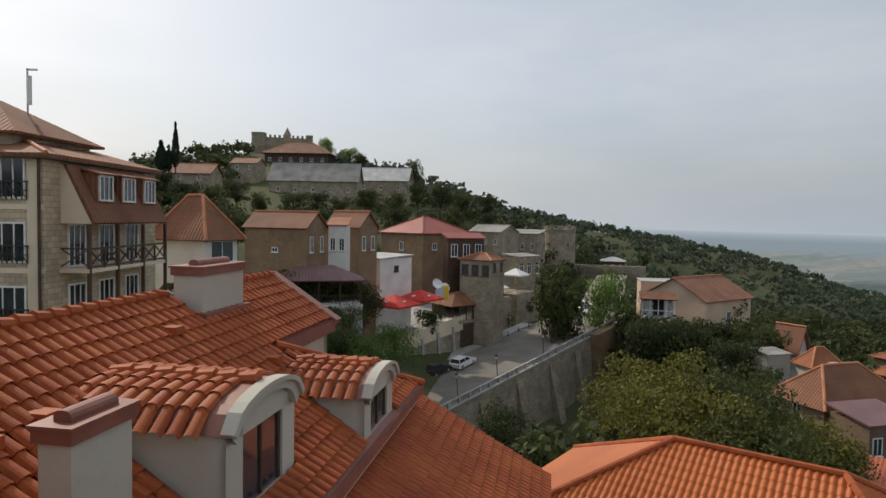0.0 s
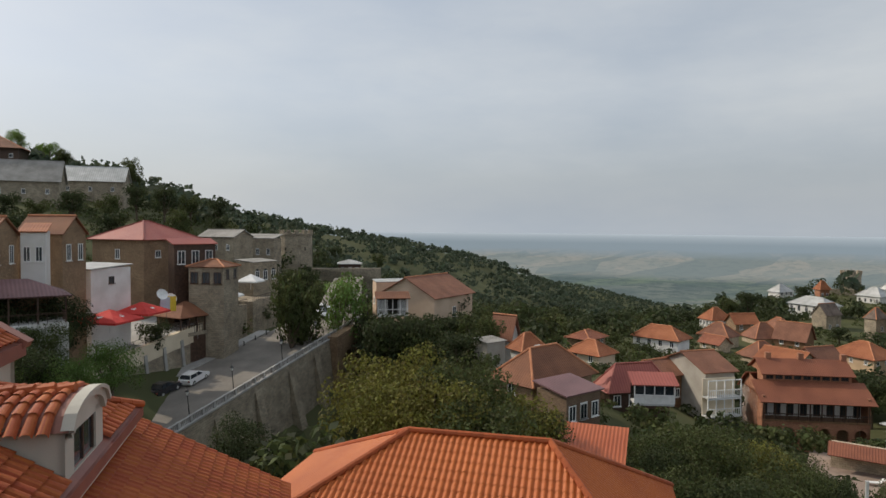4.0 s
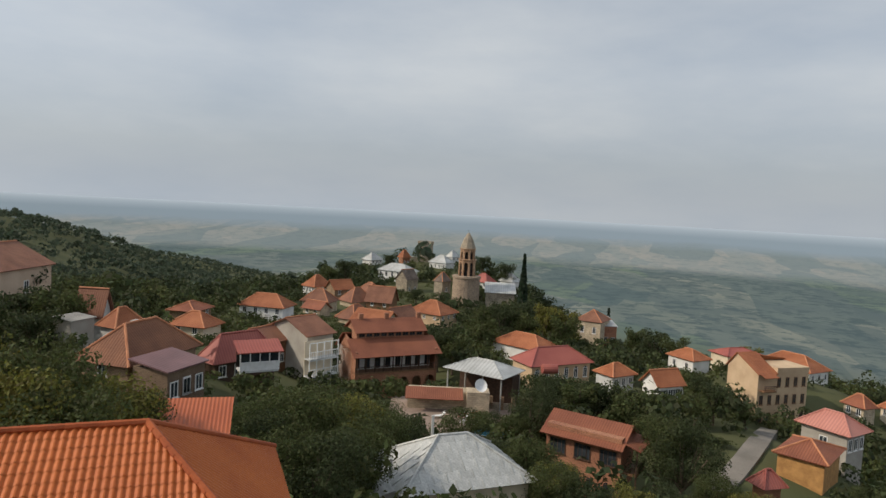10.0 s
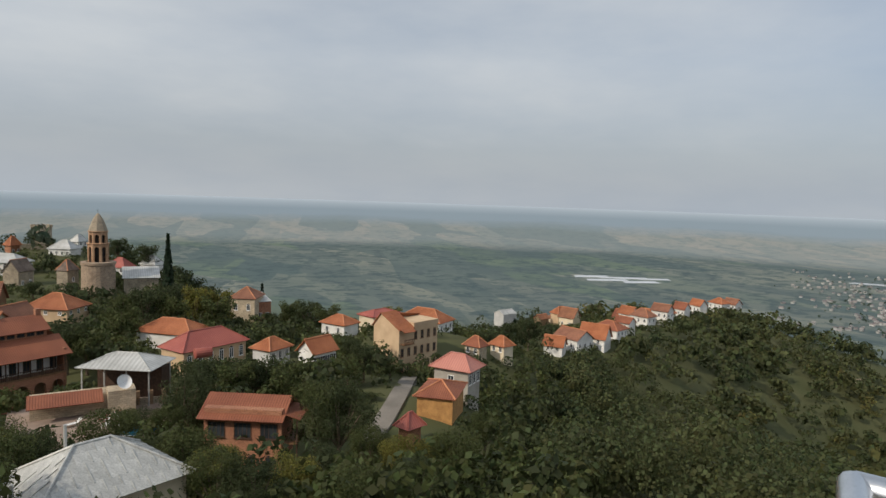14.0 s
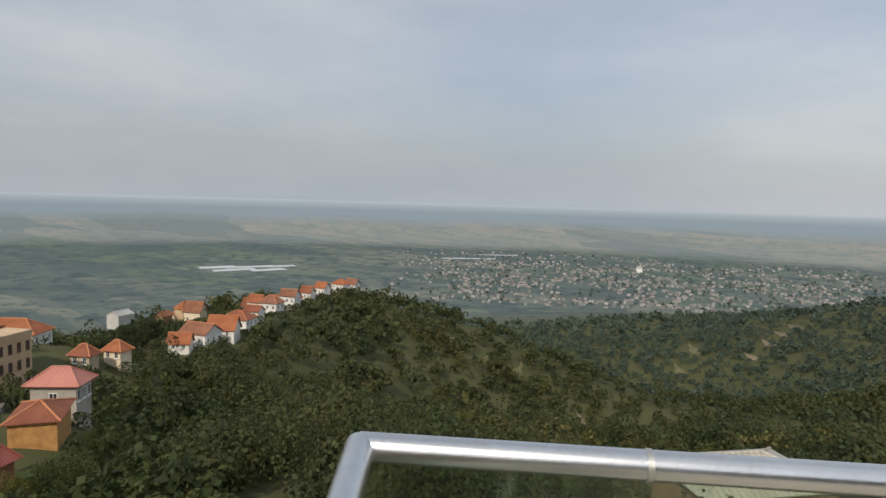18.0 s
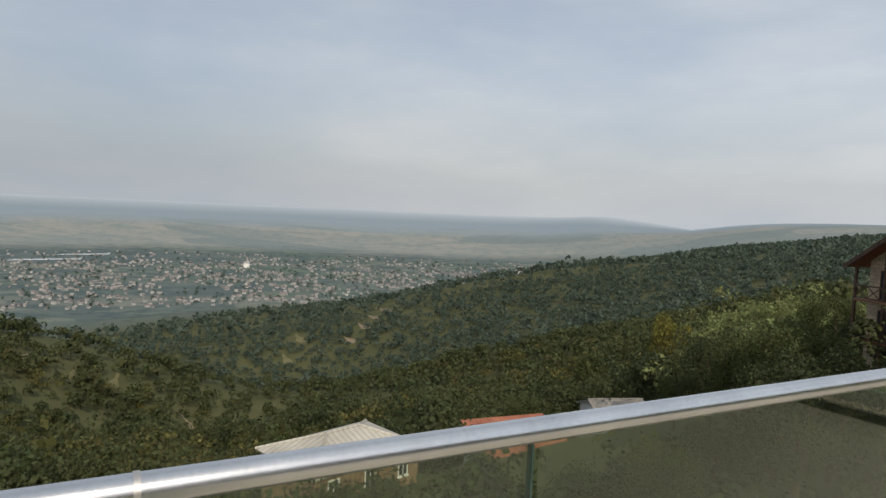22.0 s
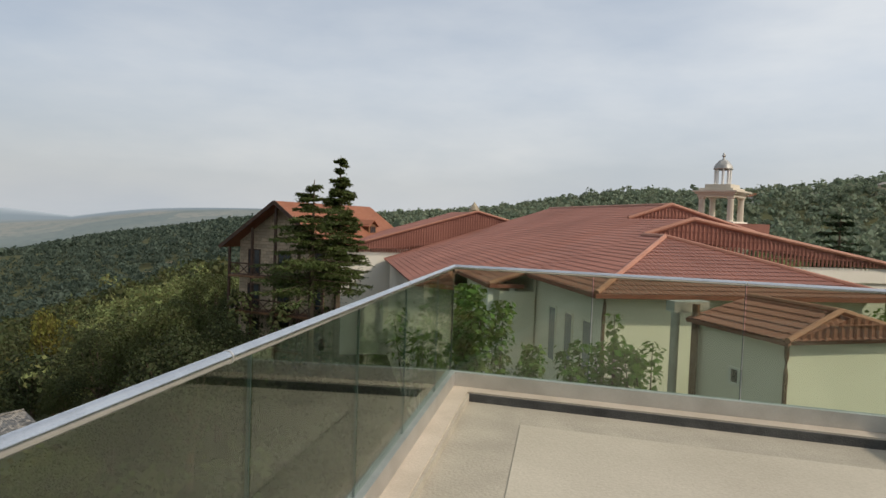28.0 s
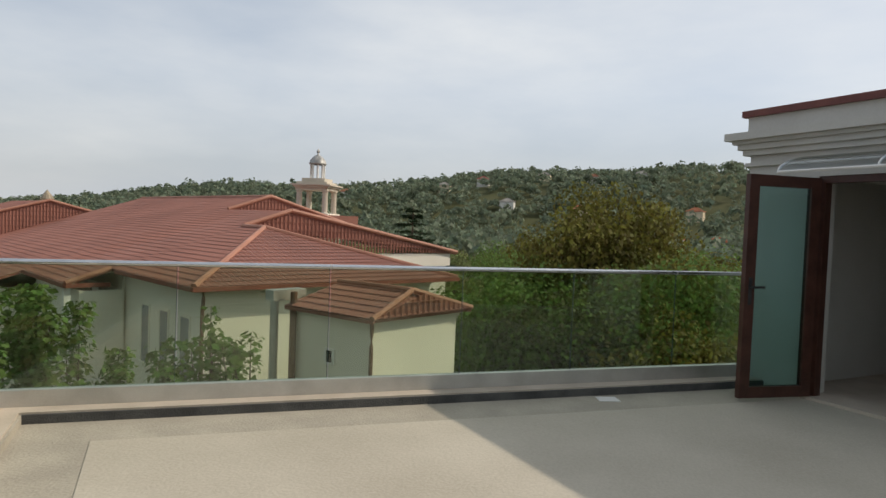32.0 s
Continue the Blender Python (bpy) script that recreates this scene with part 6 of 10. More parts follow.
# town wall with its round tower
def round_tower(name, label, x, y, z0, z1, r, mat="stone", merlons=12, cat="tower"):
    e = thing(name, label, cat, pose(x, y, z0))
    h = z1 - z0
    Shape().lathe([(r * 1.06, -8), (r, h * 0.9), (r * 1.05, h * 0.9), (r * 1.05, h - 0.9), (r * 0.8, h - 0.9), (0.001, h - 0.95)], 24).ob("drum", mat, e)
    for k in range(merlons):
        a = 2 * math.pi * k / merlons
        Shape().box(-0.35, -0.5, 0, 0.35, 0.5, 1.0, pose(r * 0.98 * math.cos(a), r * 0.98 * math.sin(a), h - 0.95, 0, 0, math.degrees(a))).ob("merlon", mat, e)
    for k in range(5):
        a = 2 * math.pi * k / 5
        Shape().box(-0.04, -0.18, 0, 0.06, 0.18, 1.0, pose(r * 1.02 * math.cos(a), r * 1.02 * math.sin(a), h * 0.6, 0, 0, math.degrees(a))).ob("slit", "opening_shade", e)
    return e


round_tower("wall_tower", "round stone tower of the town wall", -180.0, 113.0, -16, 0.0, 5.0)
tw2 = thing("town_wall", "old stone town wall with an arched gate", "wall", pose(-161.6, 117.4, -22, 0, 0, 52))
ws2 = Shape().box(-9, 0, 0, 12, 1.6, 10.5)
ws2.face((-9, 0, 10.5), (12, 0, 7.5), (12, 0, 0), (-9, 0, 0))
ws2.ob("wall", "stone", tw2)
# flat dark panel on the wall: the gateway's shade, with no hole behind
Shape().box(-1.8, -0.05, 0, 1.6, 0.02, 6).ob("gate_opening", "opening_shade", tw2)

# castle on the hill
castle = thing("castle", "old stone castle with battlements on the hill", "castle", pose(-332, 46, 27, 0, 0, 83))
Shape().box(-12.5, -5, -8, 13, 6, 13.3).ob("wall", "stone", castle)
for k in range(11):
    Shape().box(-11 + 2.2 * k, -5.1, 13.3, -9.9 + 2.2 * k, -4.4, 14.5).ob("merlon", "stone", castle)
for px, r_, top in ((-11.5, 3.4, 15.3), (12.8, 1.7, 15.0)):
    t_ = Shape().lathe([(r_ * 1.15, -8), (r_, top - 1.0), (r_ * 1.06, top - 1.0), (r_ * 1.06, top), (0.01, top)], 16, px, -4).ob("corner_tower", "stone", castle)
Shape().lathe([(1.7, 12), (1.7, 15.2), (1.9, 15.3), (0.001, 19.2)], 8, 2.2, 0).ob("spire", "stone", castle)
round_tower("watch_tower", "small stone watch tower on the hill", -285, 90, 12, 24.5, 2.2, merlons=6)
for cx_, cy_, ct, ch_h, cr in ((-150, -4.5, 17.0, 6.2, 1.5), (-150, -3.0, 16.3, 5.6, 0.8), (-150, -1.7, 21.2, 9.8, 0.95)):
    cypress_tree(cx_, cy_, ct - ch_h, ch_h, cr, int(cx_ * -10))

# ---- the old quarter to the north ----
# bell tower: stone drum below, eight sided brick lantern above
M["tower_stone"] = masonry(material("tower_stone", (0.27, 0.2, 0.145), (0.4, 0.31, 0.23), 0.5, 0.95, 0.4), 0.5, 0.25)
bt = thing("bell_tower", "brick bell tower with arched lantern on a round stone base", "tower", pose(-32.0, 202.8, -28.3))
Shape().lathe([(4.5, -8), (4.3, 7.8), (4.55, 7.9), (4.55, 8.6), (3.1, 8.7)], 24).ob("stone_base", "tower_stone", bt)
M["brick_tower"] = masonry(material("brick_tower", (0.42, 0.25, 0.15), (0.55, 0.36, 0.23), 0.5, 0.9, 0.3), 0.3, 0.1)
for lv, (z0, z1, r_) in enumerate(((8.6, 13.6, 2.75), (13.9, 17.0, 2.45))):
    b_ = Shape()
    for k in range(8):
        a = 2 * math.pi * k / 8
        mm = pose(0, 0, 0, 0, 0, math.degrees(a)) @ pose(0, -r_ * math.cos(math.pi / 8), 0)
        half = r_ * math.sin(math.pi / 8)
        t_ = Shape()
        arch_face(t_, -half, half, z0, z1, 0, half * 1.15, z1 - 0.7, 0.5)
        for f in t_.f:
            b_.face(*[mm @ Vector(t_.v[i]) for i in f])
    b_.ob("lantern", "brick_tower", bt)
    Shape().lathe([(r_ - 0.7, z0), (r_ - 0.7, z1)], 8).ob("inner_core", "opening_shade", bt)
    Shape().lathe([(r_ + 0.02, z1), (r_ + 0.22, z1 + 0.1), (r_ + 0.22, z1 + 0.32), (r_ - 0.3, z1 + 0.36)], 16).ob("cornice", "brick_tower", bt)
Shape().lathe([(2.5, 17.3), (2.3, 18.0), (1.5, 20.2), (0.7, 21.6), (0.25, 22.2), (0.001, 22.3)], 8).ob("cone", "stone", bt)
cr = Shape().beam((0, 0, 22.2), (0, 0, 23.3), 0.08).beam((-0.3, 0, 22.9), (0.3, 0, 22.9), 0.07).ob("cross", "iron", bt)
house("stone church nave with a grey roof beside the bell tower", -21.5, 207, -24.5, 8, 9, 7, 4, wall="stone", roof="metal_grey", kind="shed", rise=2.5, name="church", group="church buildings")
round_tower("round_tower", "round stone tower on the hilltop", -66.2, 293, -30, -14.5, 3.5)
lw = thing("old_wall", "long old stone wall beside the round tower", "wall", pose(-58, 288, -30, 0, 0, 12))
Shape().box(-14, 0, -4, 16, 1.2, 8.5).ob("wall", "stone", lw)
cypress_tree(-13.7, 199.8, -35, 23.4, 1.9, 31)
cypress_tree(12.5, 201, -46, 19.5, 1.5, 32)
cypress_tree(93.0, 192.0, -54, 16, 1.5, 33)
cypress_tree(96.0, 190.5, -54, 15.5, 1.4, 34)

# arcaded guest house
GH = pose(-31.9, 113.8, -24.45, 0, 0, 37.6)
gh = thing("guest_house", "red brick guest house with arcade, gallery and tiled double roof", "guest house", GH)
gw, gd = 15.6, 9.6
Shape().box(-gw / 2, -gd / 2 + 2.2, -14, gw / 2, gd / 2, 0).ob("wall", "plaster_white", gh)
Shape().box(-gw / 2, -gd / 2, -9.5, -gw / 2 + 0.4, gd / 2, 0.3).ob("side_wall", "brick_red", gh)
Shape().box(gw / 2 - 0.4, -gd / 2, -9.5, gw / 2, gd / 2, 0.3).ob("side_wall", "brick_red", gh)
ar = Shape()
for k in range(6):
    x0 = -gw / 2 + gw * k / 6
    arch_face(ar, x0, x0 + gw / 6, -8.0, -3.6, -gd / 2, gw / 6 * 0.66, -4.5, 0.5)
ar.box(-gw / 2, -gd / 2 + 0.02, -15, gw / 2, -gd / 2 + 2.2, -8.0)
ar.box(-gw / 2, -gd / 2 + 0.5, -3.8, gw / 2, -gd / 2 + 2.2, -3.6)
ar.ob("arcade", "brick_red", gh)
Shape().box(-gw / 2 + 0.5, -gd / 2 + 2.1, -8.0, gw / 2 - 0.5, -gd / 2 + 2.18, -3.9).ob("arcade_back", "brick_tan", gh)
Shape().box(-gw / 2, -gd / 2 - 0.15, -3.6, gw / 2, -gd / 2 + 2.2, -3.35).ob("gallery_floor", "wood_brown", gh)
rl = Shape().beam((-gw / 2, -gd / 2, -2.4), (gw / 2, -gd / 2, -2.4), 0.1)
for k in range(60):
    x = -gw / 2 + gw * k / 59
    rl.beam((x, -gd / 2, -3.4), (x, -gd / 2, -2.4), 0.06)
rl.ob("gallery_rail", "wood_dark", gh)
for k in range(10):
    x = -gw / 2 + 0.2 + (gw - 0.4) * k / 9
    Shape().beam((x, -gd / 2, -3.4), (x, -gd / 2, -0.1), 0.16).ob("gallery_post", "wood_dark", gh)
for k in range(8):
    window(gh, pose(-gw / 2 + gw * (k + 0.5) / 8, -gd / 2 + 2.2, -3.2), 1.0, 2.2, "wood_dark", 1, False, False)
g1 = Shape()
g1.slab([(-gw / 2 - 0.6, -gd / 2 - 0.9, -0.5), (gw / 2 + 0.6, -gd / 2 - 0.9, -0.5), (gw / 2 + 0.6, -1.3, 2.0), (-gw / 2 - 0.6, -1.3, 2.0)], 0.15)
g1.slab([(gw / 2 + 0.6, gd / 2 + 0.8, -0.5), (-gw / 2 - 0.6, gd / 2 + 0.8, -0.5), (-gw / 2 - 0.6, 1.5, 2.6), (gw / 2 + 0.6, 1.5, 2.6)], 0.15)
g1.slab([(-gw / 2 + 0.8, -1.9, 3.0), (gw / 2 - 0.8, -1.9, 3.0), (gw / 2 - 0.8, 1.5, 5.0), (-gw / 2 + 0.8, 1.5, 5.0)], 0.15)
g1.slab([(gw / 2 - 0.8, 5, 3.0), (-gw / 2 + 0.8, 5, 3.0), (-gw / 2 + 0.8, 1.5, 5.0), (gw / 2 - 0.8, 1.5, 5.0)], 0.15)
g1.ob("roof", "tile_red", gh)
at_ = Shape().box(-gw / 2 + 1.2, -1.25, 1.6, gw / 2 - 1.2, 1.5, 3.1)
for q in (-1, 1):
    at_.face(*[(q * (gw / 2 - 1.2), yy, zz) for yy, zz in ((-1.25, 3.05), (4.4, 3.05), (1.5, 4.85))])
    at_.face(*[(q * gw / 2, yy, zz) for yy, zz in ((-gd / 2, -0.2), (gd / 2, -0.2), (1.5, 2.5), (-1.3, 1.9))])
at_.ob("attic_wall", "brick_red", gh)
for k in range(9):
    window(gh, pose(-gw / 2 + 2.2 + (gw - 4.4) * k / 8, -1.26, 2.15), 1.1, 0.7, "wood_dark", 1, False, False)
for px in (-5, 0, 6.5):
    Shape().box(px - 0.4, 1.2, 4.6, px + 0.4, 1.9, 5.9).ob("chimney", "brick_red", gh)
keep_clear(-32, 118, 13)

# pool yard below it
M["yard_paving"] = material("yard_paving", (0.22, 0.16, 0.125), (0.33, 0.25, 0.2), 0.6, 0.9, 0.2)
yd = thing("pool_yard", "paved yard with a stone bar hut, wall and pool", "yard", pose(-15, 88.5, -27.6, 0, 0, 12))
Shape().slab([(-9, -7, 0), (9, -9, 0), (9, 7, 0), (-9, 8, 0)], 5.0).ob("paving", "yard_paving", yd)
M["water"] = material("water", (0.02, 0.16, 0.3), (0.04, 0.22, 0.38), 0.6, 0.06, 0.1, spec=0.6)
pl_ = [(5.2 + 2.6 * math.cos(a), -6.6 + 1.6 * math.sin(a)) for a in [2 * math.pi * k / 20 for k in range(20)]]
pool = Shape().prism(pl_, -0.2, 0.06).ob("pool_water", "water", yd, "blue pool water")
pr = Shape()
for k in range(20):
    (a, b), (c, d) = pl_[k], pl_[(k + 1) % 20]
    f_ = 1.16
    cx_, cy_ = 5.2, -6.6
    pr.face((a, b, 0.12), (c, d, 0.12), (cx_ + (c - cx_) * f_, cy_ + (d - cy_) * f_, 0.12), (cx_ + (a - cx_) * f_, cy_ + (b - cy_) * f_, 0.12))
pr.ob("pool_rim", "trim_white", yd)
Shape().box(-6.5, 2.5, 0, 3.0, 5.5, 2.5).ob("bar_hut", "stone_pale", yd)
Shape().slab([(-6.8, 0.6, 2.0), (1.5, 0.6, 2.0), (1.5, 3.2, 3.0), (-6.8, 3.2, 3.0)], 0.12).ob("hut_roof", "tile_red", yd)
Shape().box(2.0, 0.5, 0, 5.2, 3.2, 3.2).ob("stone_block", "stone_pale", yd)
for k in range(7):
    Shape().box(5.5 + 1.6 * k, 3.6 - 0.25 * k, -2, 6.0 + 1.6 * k, 4.1 - 0.25 * k, 1.9).ob("fence_pier", "brick_tan", yd)
Shape().box(5.5, 3.6, -2, 16, 3.8, 0.9).ob("fence_wall", "stone", yd)
for k, (px, py, a) in enumerate(((-2, -1.5, 20), (1.5, -3.2, 70), (3.2, -3.8, 60))):
    lg = thing("sun_lounger", "white plastic sun lounger by the pool", "lounger", yd.matrix_basis @ pose(px, py, 0.02, 0, 0, a), "sun loungers")
    Shape().box(-0.9, -0.3, 0.3, 0.4, 0.3, 0.36).ob("seat", "trim_white", lg)
    Shape().slab([(0.4, -0.3, 0.34), (1.0, -0.3, 0.8), (1.0, 0.3, 0.8), (0.4, 0.3, 0.34)], 0.05).ob("backrest", "trim_white", lg)
    for lx in (-0.8, 0.35):
        for ly in (-0.25, 0.25):
            Shape().beam((lx, ly, 0), (lx, ly, 0.3), 0.05).ob("leg", "trim_white", lg)
fl_rng = random.Random(3)
fp = thing("flower_bed", "bed of red and white flowers at the yard edge", "flower bed", yd.matrix_basis @ pose(2.5, -1.6, 0.0))
for mat in ("cloth_white", "cloth_red", "leaf_bright"):
    s_ = Shape()
    for k in range(60):
        a, r_ = fl_rng.random() * 6.28, math.sqrt(fl_rng.random()) * 1.8
        x, y, z = r_ * math.cos(a), r_ * 0.7 * math.sin(a), 0.4 + 0.5 * fl_rng.random()
        s_.face((x - 0.14, y, z), (x, y - 0.14, z + 0.06), (x + 0.14, y, z), (x, y + 0.14, z + 0.06))
    s_.ob("blossom" if mat != "leaf_bright" else "leaves", mat, fp)
dish = thing("satellite_dish", "large white satellite dish on the bar hut", "dish", yd.matrix_basis @ pose(3.8, 0.6, 4.2, 60, 0, 20), "satellite dishes")
Shape().lathe([(0.001, 0.0), (0.5, 0.08), (0.8, 0.2), (0.95, 0.3)], 16).ob("dish", "trim_white", dish)
Shape().beam((0, 0, 0), (0, -0.5, -0.8), 0.07).ob("arm", "iron", dish)
keep_clear(-15, 88, 11)

# open shed with a grey metal roof
gs = thing("open_shed", "open shed with a grey metal hip roof on thin posts", "shed", pose(-11.9, 97.2, -22.5, 0, 0, -21.8))
s_, cp = roof_shape("hip", 9.4, 6.3, 1.3, 0.5, 0.1)
s_.ob("roof", "metal_grey", gs)
for a, b in cp:
    Shape().tube([Vector(a), Vector(b)], 0.08, 6).ob("ridge_cap", "metal_grey", gs)
for px in (-4.6, -1.5, 1.5, 4.6):
    for py in (-3.0, 3.0):
        Shape().beam((px, py, -7), (px, py, 0), 0.16).ob("post", "metal_grey", gs)
Shape().box(-4.6, 0.6, -8, 4.6, 2.9, -0.8).ob("back_room", "wood_dark", gs)
keep_clear(-10.8, 96, 9)
rt = thing("water_tank", "red brown cylindrical water tank", "tank", pose(-2.2, 104.5, -23.5, 0, 90, 20))
Shape().lathe([(0.001, -1.3), (0.75, -1.25), (0.8, -1.1), (0.8, 1.1), (0.75, 1.25), (0.001, 1.3)], 16).ob("drum", "metal_red", rt, smooth=True)

# balcony house of brick
bh = thing("brick_house", "red brick house with wooden balconies and a long tiled roof", "house", pose(3.4, 74.0, -22.75, 0, 0, -21.7))
bw, bd = 8.6, 4.6
Shape().box(-bw / 2, -bd / 2, -14, bw / 2, bd / 2, 0.6).ob("wall", "brick_red", bh)
Shape().slab([(-bw / 2 - 0.5, -bd / 2 - 0.9, -0.35), (bw / 2 + 0.4, -bd / 2 - 0.9, -0.35), (bw / 2 + 0.4, 0.6, 1.5), (-bw / 2 - 0.5, 0.6, 1.5)], 0.12).slab([(bw / 2 + 0.4, bd / 2 + 0.6, 0.2), (-bw / 2 - 0.5, bd / 2 + 0.6, 0.2), (-bw / 2 - 0.5, 0.6, 1.5), (bw / 2 + 0.4, 0.6, 1.5)], 0.12).ob("roof", "tile_red", bh)
for k, wx in enumerate((-2.9, 0.0, 2.9)):
    window(bh, pose(wx, -bd / 2, -2.6), 1.9, 1.7, "wood_dark", 3, False, True)
window(bh, pose(-2.7, -bd / 2, -6.2), 1.9, 1.9, "wood_dark", 1, True, False)
for wx in (1.0, 2.9):
    window(bh, pose(wx, -bd / 2, -5.6), 0.7, 1.0, "wood_dark", 0, True, False)
Shape().box(bw / 2, -bd / 2 + 0.6, -3.3, bw / 2 + 1.6, bd / 2 - 0.6, -3.1).ob("side_balcony", "wood_brown", bh)
rr = Shape().beam((bw / 2 + 1.55, -bd / 2 + 0.6, -2.2), (bw / 2 + 1.55, bd / 2 - 0.6, -2.2), 0.08)
for k in range(14):
    rr.beam((bw / 2 + 1.55, -bd / 2 + 0.6 + (bd - 1.2) * k / 13, -3.1), (bw / 2 + 1.55, -bd / 2 + 0.6 + (bd - 1.2) * k / 13, -2.2), 0.05)
rr.beam((bw / 2 + 1.55, -bd / 2 + 0.6, -12), (bw / 2 + 1.55, -bd / 2 + 0.6, -0.2), 0.14)
rr.ob("balcony_rail", "wood_dark", bh)
Shape().slab([(bw / 2, -bd / 2 + 0.2, 0.3), (bw / 2 + 2.0, -bd / 2 + 0.2, -0.3), (bw / 2 + 2.0, bd / 2, -0.3), (bw / 2, bd / 2, 0.3)], 0.1).ob("balcony_roof", "tile_red", bh)
keep_clear(4.4, 73.6, 9)

# near house with a pale patched sheet roof
mr = thing("sheet_roof_house", "cream house with a pale weathered sheet metal hip roof", "house", pose(-7.9, 47.1, -17.6, 0, 0, 32.8))
M["sheet_pale"] = material("sheet_pale", (0.36, 0.36, 0.34), (0.56, 0.56, 0.53), 0.9, 0.5, 0.05, metal=0.15, fine=7, stain=0.8, vary=0.12)
mw, md = 9.4, 7.0
Shape().box(-mw / 2, -md / 2, -10, mw / 2, md / 2, 0).ob("wall", "plaster_cream", mr)
s_, cp = roof_shape("hip", mw, md, 2.2, 0.5, 0.08)
mro = s_.ob("roof", "sheet_pale", mr)
a_, b_ = mw / 2 + 0.5, md / 2 + 0.5
dz = -2.2 * 0.5 / (md / 2)
rdg = a_ - b_
sh_rng = random.Random(8)
sheet = Shape().box(-0.5, 0, -0.012, 0.5, 0.9, 0.012).box(0.44, 0, 0.012, 0.5, 0.9, 0.05)
proto_sheet = None
nrows = 6
for side in (-1, 1):
    L = math.hypot(b_, 2.2 - dz)
    ang = math.degrees(math.atan2(2.2 - dz, b_))
    for r2 in range(nrows):
        v = L * (r2 + 0.5) / nrows
        wid = a_ - (a_ - rdg) * (r2 + 0.5) / nrows - 0.45
        n = int(2 * wid / 1.02)
        for k in range(n):
            u = -n * 1.02 / 2 + (k + 0.5) * 1.02
            m_ = pose(0, 0, 0, 0, 0, 0 if side < 0 else 180) @ pose(u, -b_ + (v - 0.45) * math.cos(radians(ang)), dz + (v - 0.45) * math.sin(radians(ang)) + 0.03 + sh_rng.random() * 0.012, ang, 0, sh_rng.uniform(-0.5, 0.5))
            if proto_sheet is None:
                proto_sheet = sheet.ob("sheet", "sheet_pale", mro)
                proto_sheet.matrix_basis = m_
            else:
                o = new("sheet", proto_sheet.data)
                o.parent, o.matrix_basis = mro, m_
for side in (-1, 1):
    L = math.hypot(a_ - rdg, 2.2 - dz)
    ang = math.degrees(math.atan2(2.2 - dz, a_ - rdg))
    for r2 in range(nrows):
        v = L * (r2 + 0.5) / nrows
        wid = b_ * (1 - (r2 + 0.5) / nrows) - 0.3
        n = max(int(2 * wid / 1.02), 0)
        for k in range(n):
            u = -n * 1.02 / 2 + (k + 0.5) * 1.02
            o = new("sheet", proto_sheet.data)
            o.parent = mro
            o.matrix_basis = pose(0, 0, 0, 0, 0, 90 if side > 0 else -90) @ pose(u, -a_ + (v - 0.45) * math.cos(radians(ang)), dz + (v - 0.45) * math.sin(radians(ang)) + 0.03, ang, 0, sh_rng.uniform(-0.5, 0.5))
for a, b in cp:
    Shape().tube([Vector(a) + Vector((0, 0, 0.06)), Vector(b) + Vector((0, 0, 0.06))], 0.09, 6).ob("ridge_cap", "sheet_pale", mro)
for px, py, hh in ((-5.8, -1.0, 1.6), (-5.2, -1.4, 1.4), (-0.8, 2.2, 3.0)):
    Shape().tube([(px, py, 0), (px, py, hh)], 0.12, 8).ob("flue", "metal_grey", mr)
window(mr, pose(mw / 2, -1.0, -2.6, 0, 0, 90), 0.8, 1.1)
window(mr, pose(-mw / 2, 1.0, -2.6, 0, 0, -90), 0.8, 1.6)
Shape().box(-mw / 2 - 2.2, -2.5, -10, -mw / 2, 2.5, -0.6).ob("porch", "plaster_grey", mr)
Shape().slab([(-mw / 2 - 2.5, -2.8, -0.7), (-mw / 2, -2.8, -0.2), (-mw / 2, 2.8, -0.2), (-mw / 2 - 2.5, 2.8, -0.7)], 0.08).ob("porch_roof", "metal_grey", mr)
keep_clear(-6.6, 47.2, 8.5)

# pale apartment house
pa = thing("apartment_house", "pale ochre three storey house with a wooden balcony", "house", pose(36.4, 125.8, -24.0, 0, 0, 28.5))
pw, pd = 11.0, 7.4
Shape().box(-pw / 2, -pd / 2, -18, pw / 2, pd / 2, -0.4).face((-pw / 2, -pd / 2, -0.4), (-pw / 2, 1.5, 2.2), (-pw / 2, pd / 2, -0.4)).ob("wall", "plaster_ochre", pa)
Shape().slab([(-pw / 2 - 0.3, -pd / 2 - 0.4, -0.5), (-1.5, -pd / 2 - 0.4, -0.5), (-1.5, 1.5, 2.3), (-pw / 2 - 0.3, 1.5, 2.3)], 0.15).slab([(pw / 2, pd / 2 + 0.4, -0.6), (-pw / 2 - 0.3, pd / 2 + 0.4, -0.6), (-pw / 2 - 0.3, 1.5, 2.3), (pw / 2, 1.5, 1.0)], 0.15).ob("roof", "tile_orange", pa)
Shape().box(-1.5, -pd / 2 - 0.1, -0.4, pw / 2 + 0.1, pd / 2, 0.5).ob("parapet", "plaster_ochre", pa)
for lv in range(4):
    for k in range(6):
        if k < 2 and lv == 0:
            continue
        window(pa, pose(-pw / 2 + pw * (k + 0.5) / 6, -pd / 2, -2.9 - 3.1 * lv), 0.8, 1.7, "wood_brown", 1)
Shape().box(-pw / 2 + 0.4, -pd / 2 - 1.2, -3.5, -2.4, -pd / 2, -3.3).ob("balcony_floor", "wood_brown", pa)
rr = Shape().beam((-pw / 2 + 0.4, -pd / 2 - 1.15, -2.4), (-2.4, -pd / 2 - 1.15, -2.4), 0.08)
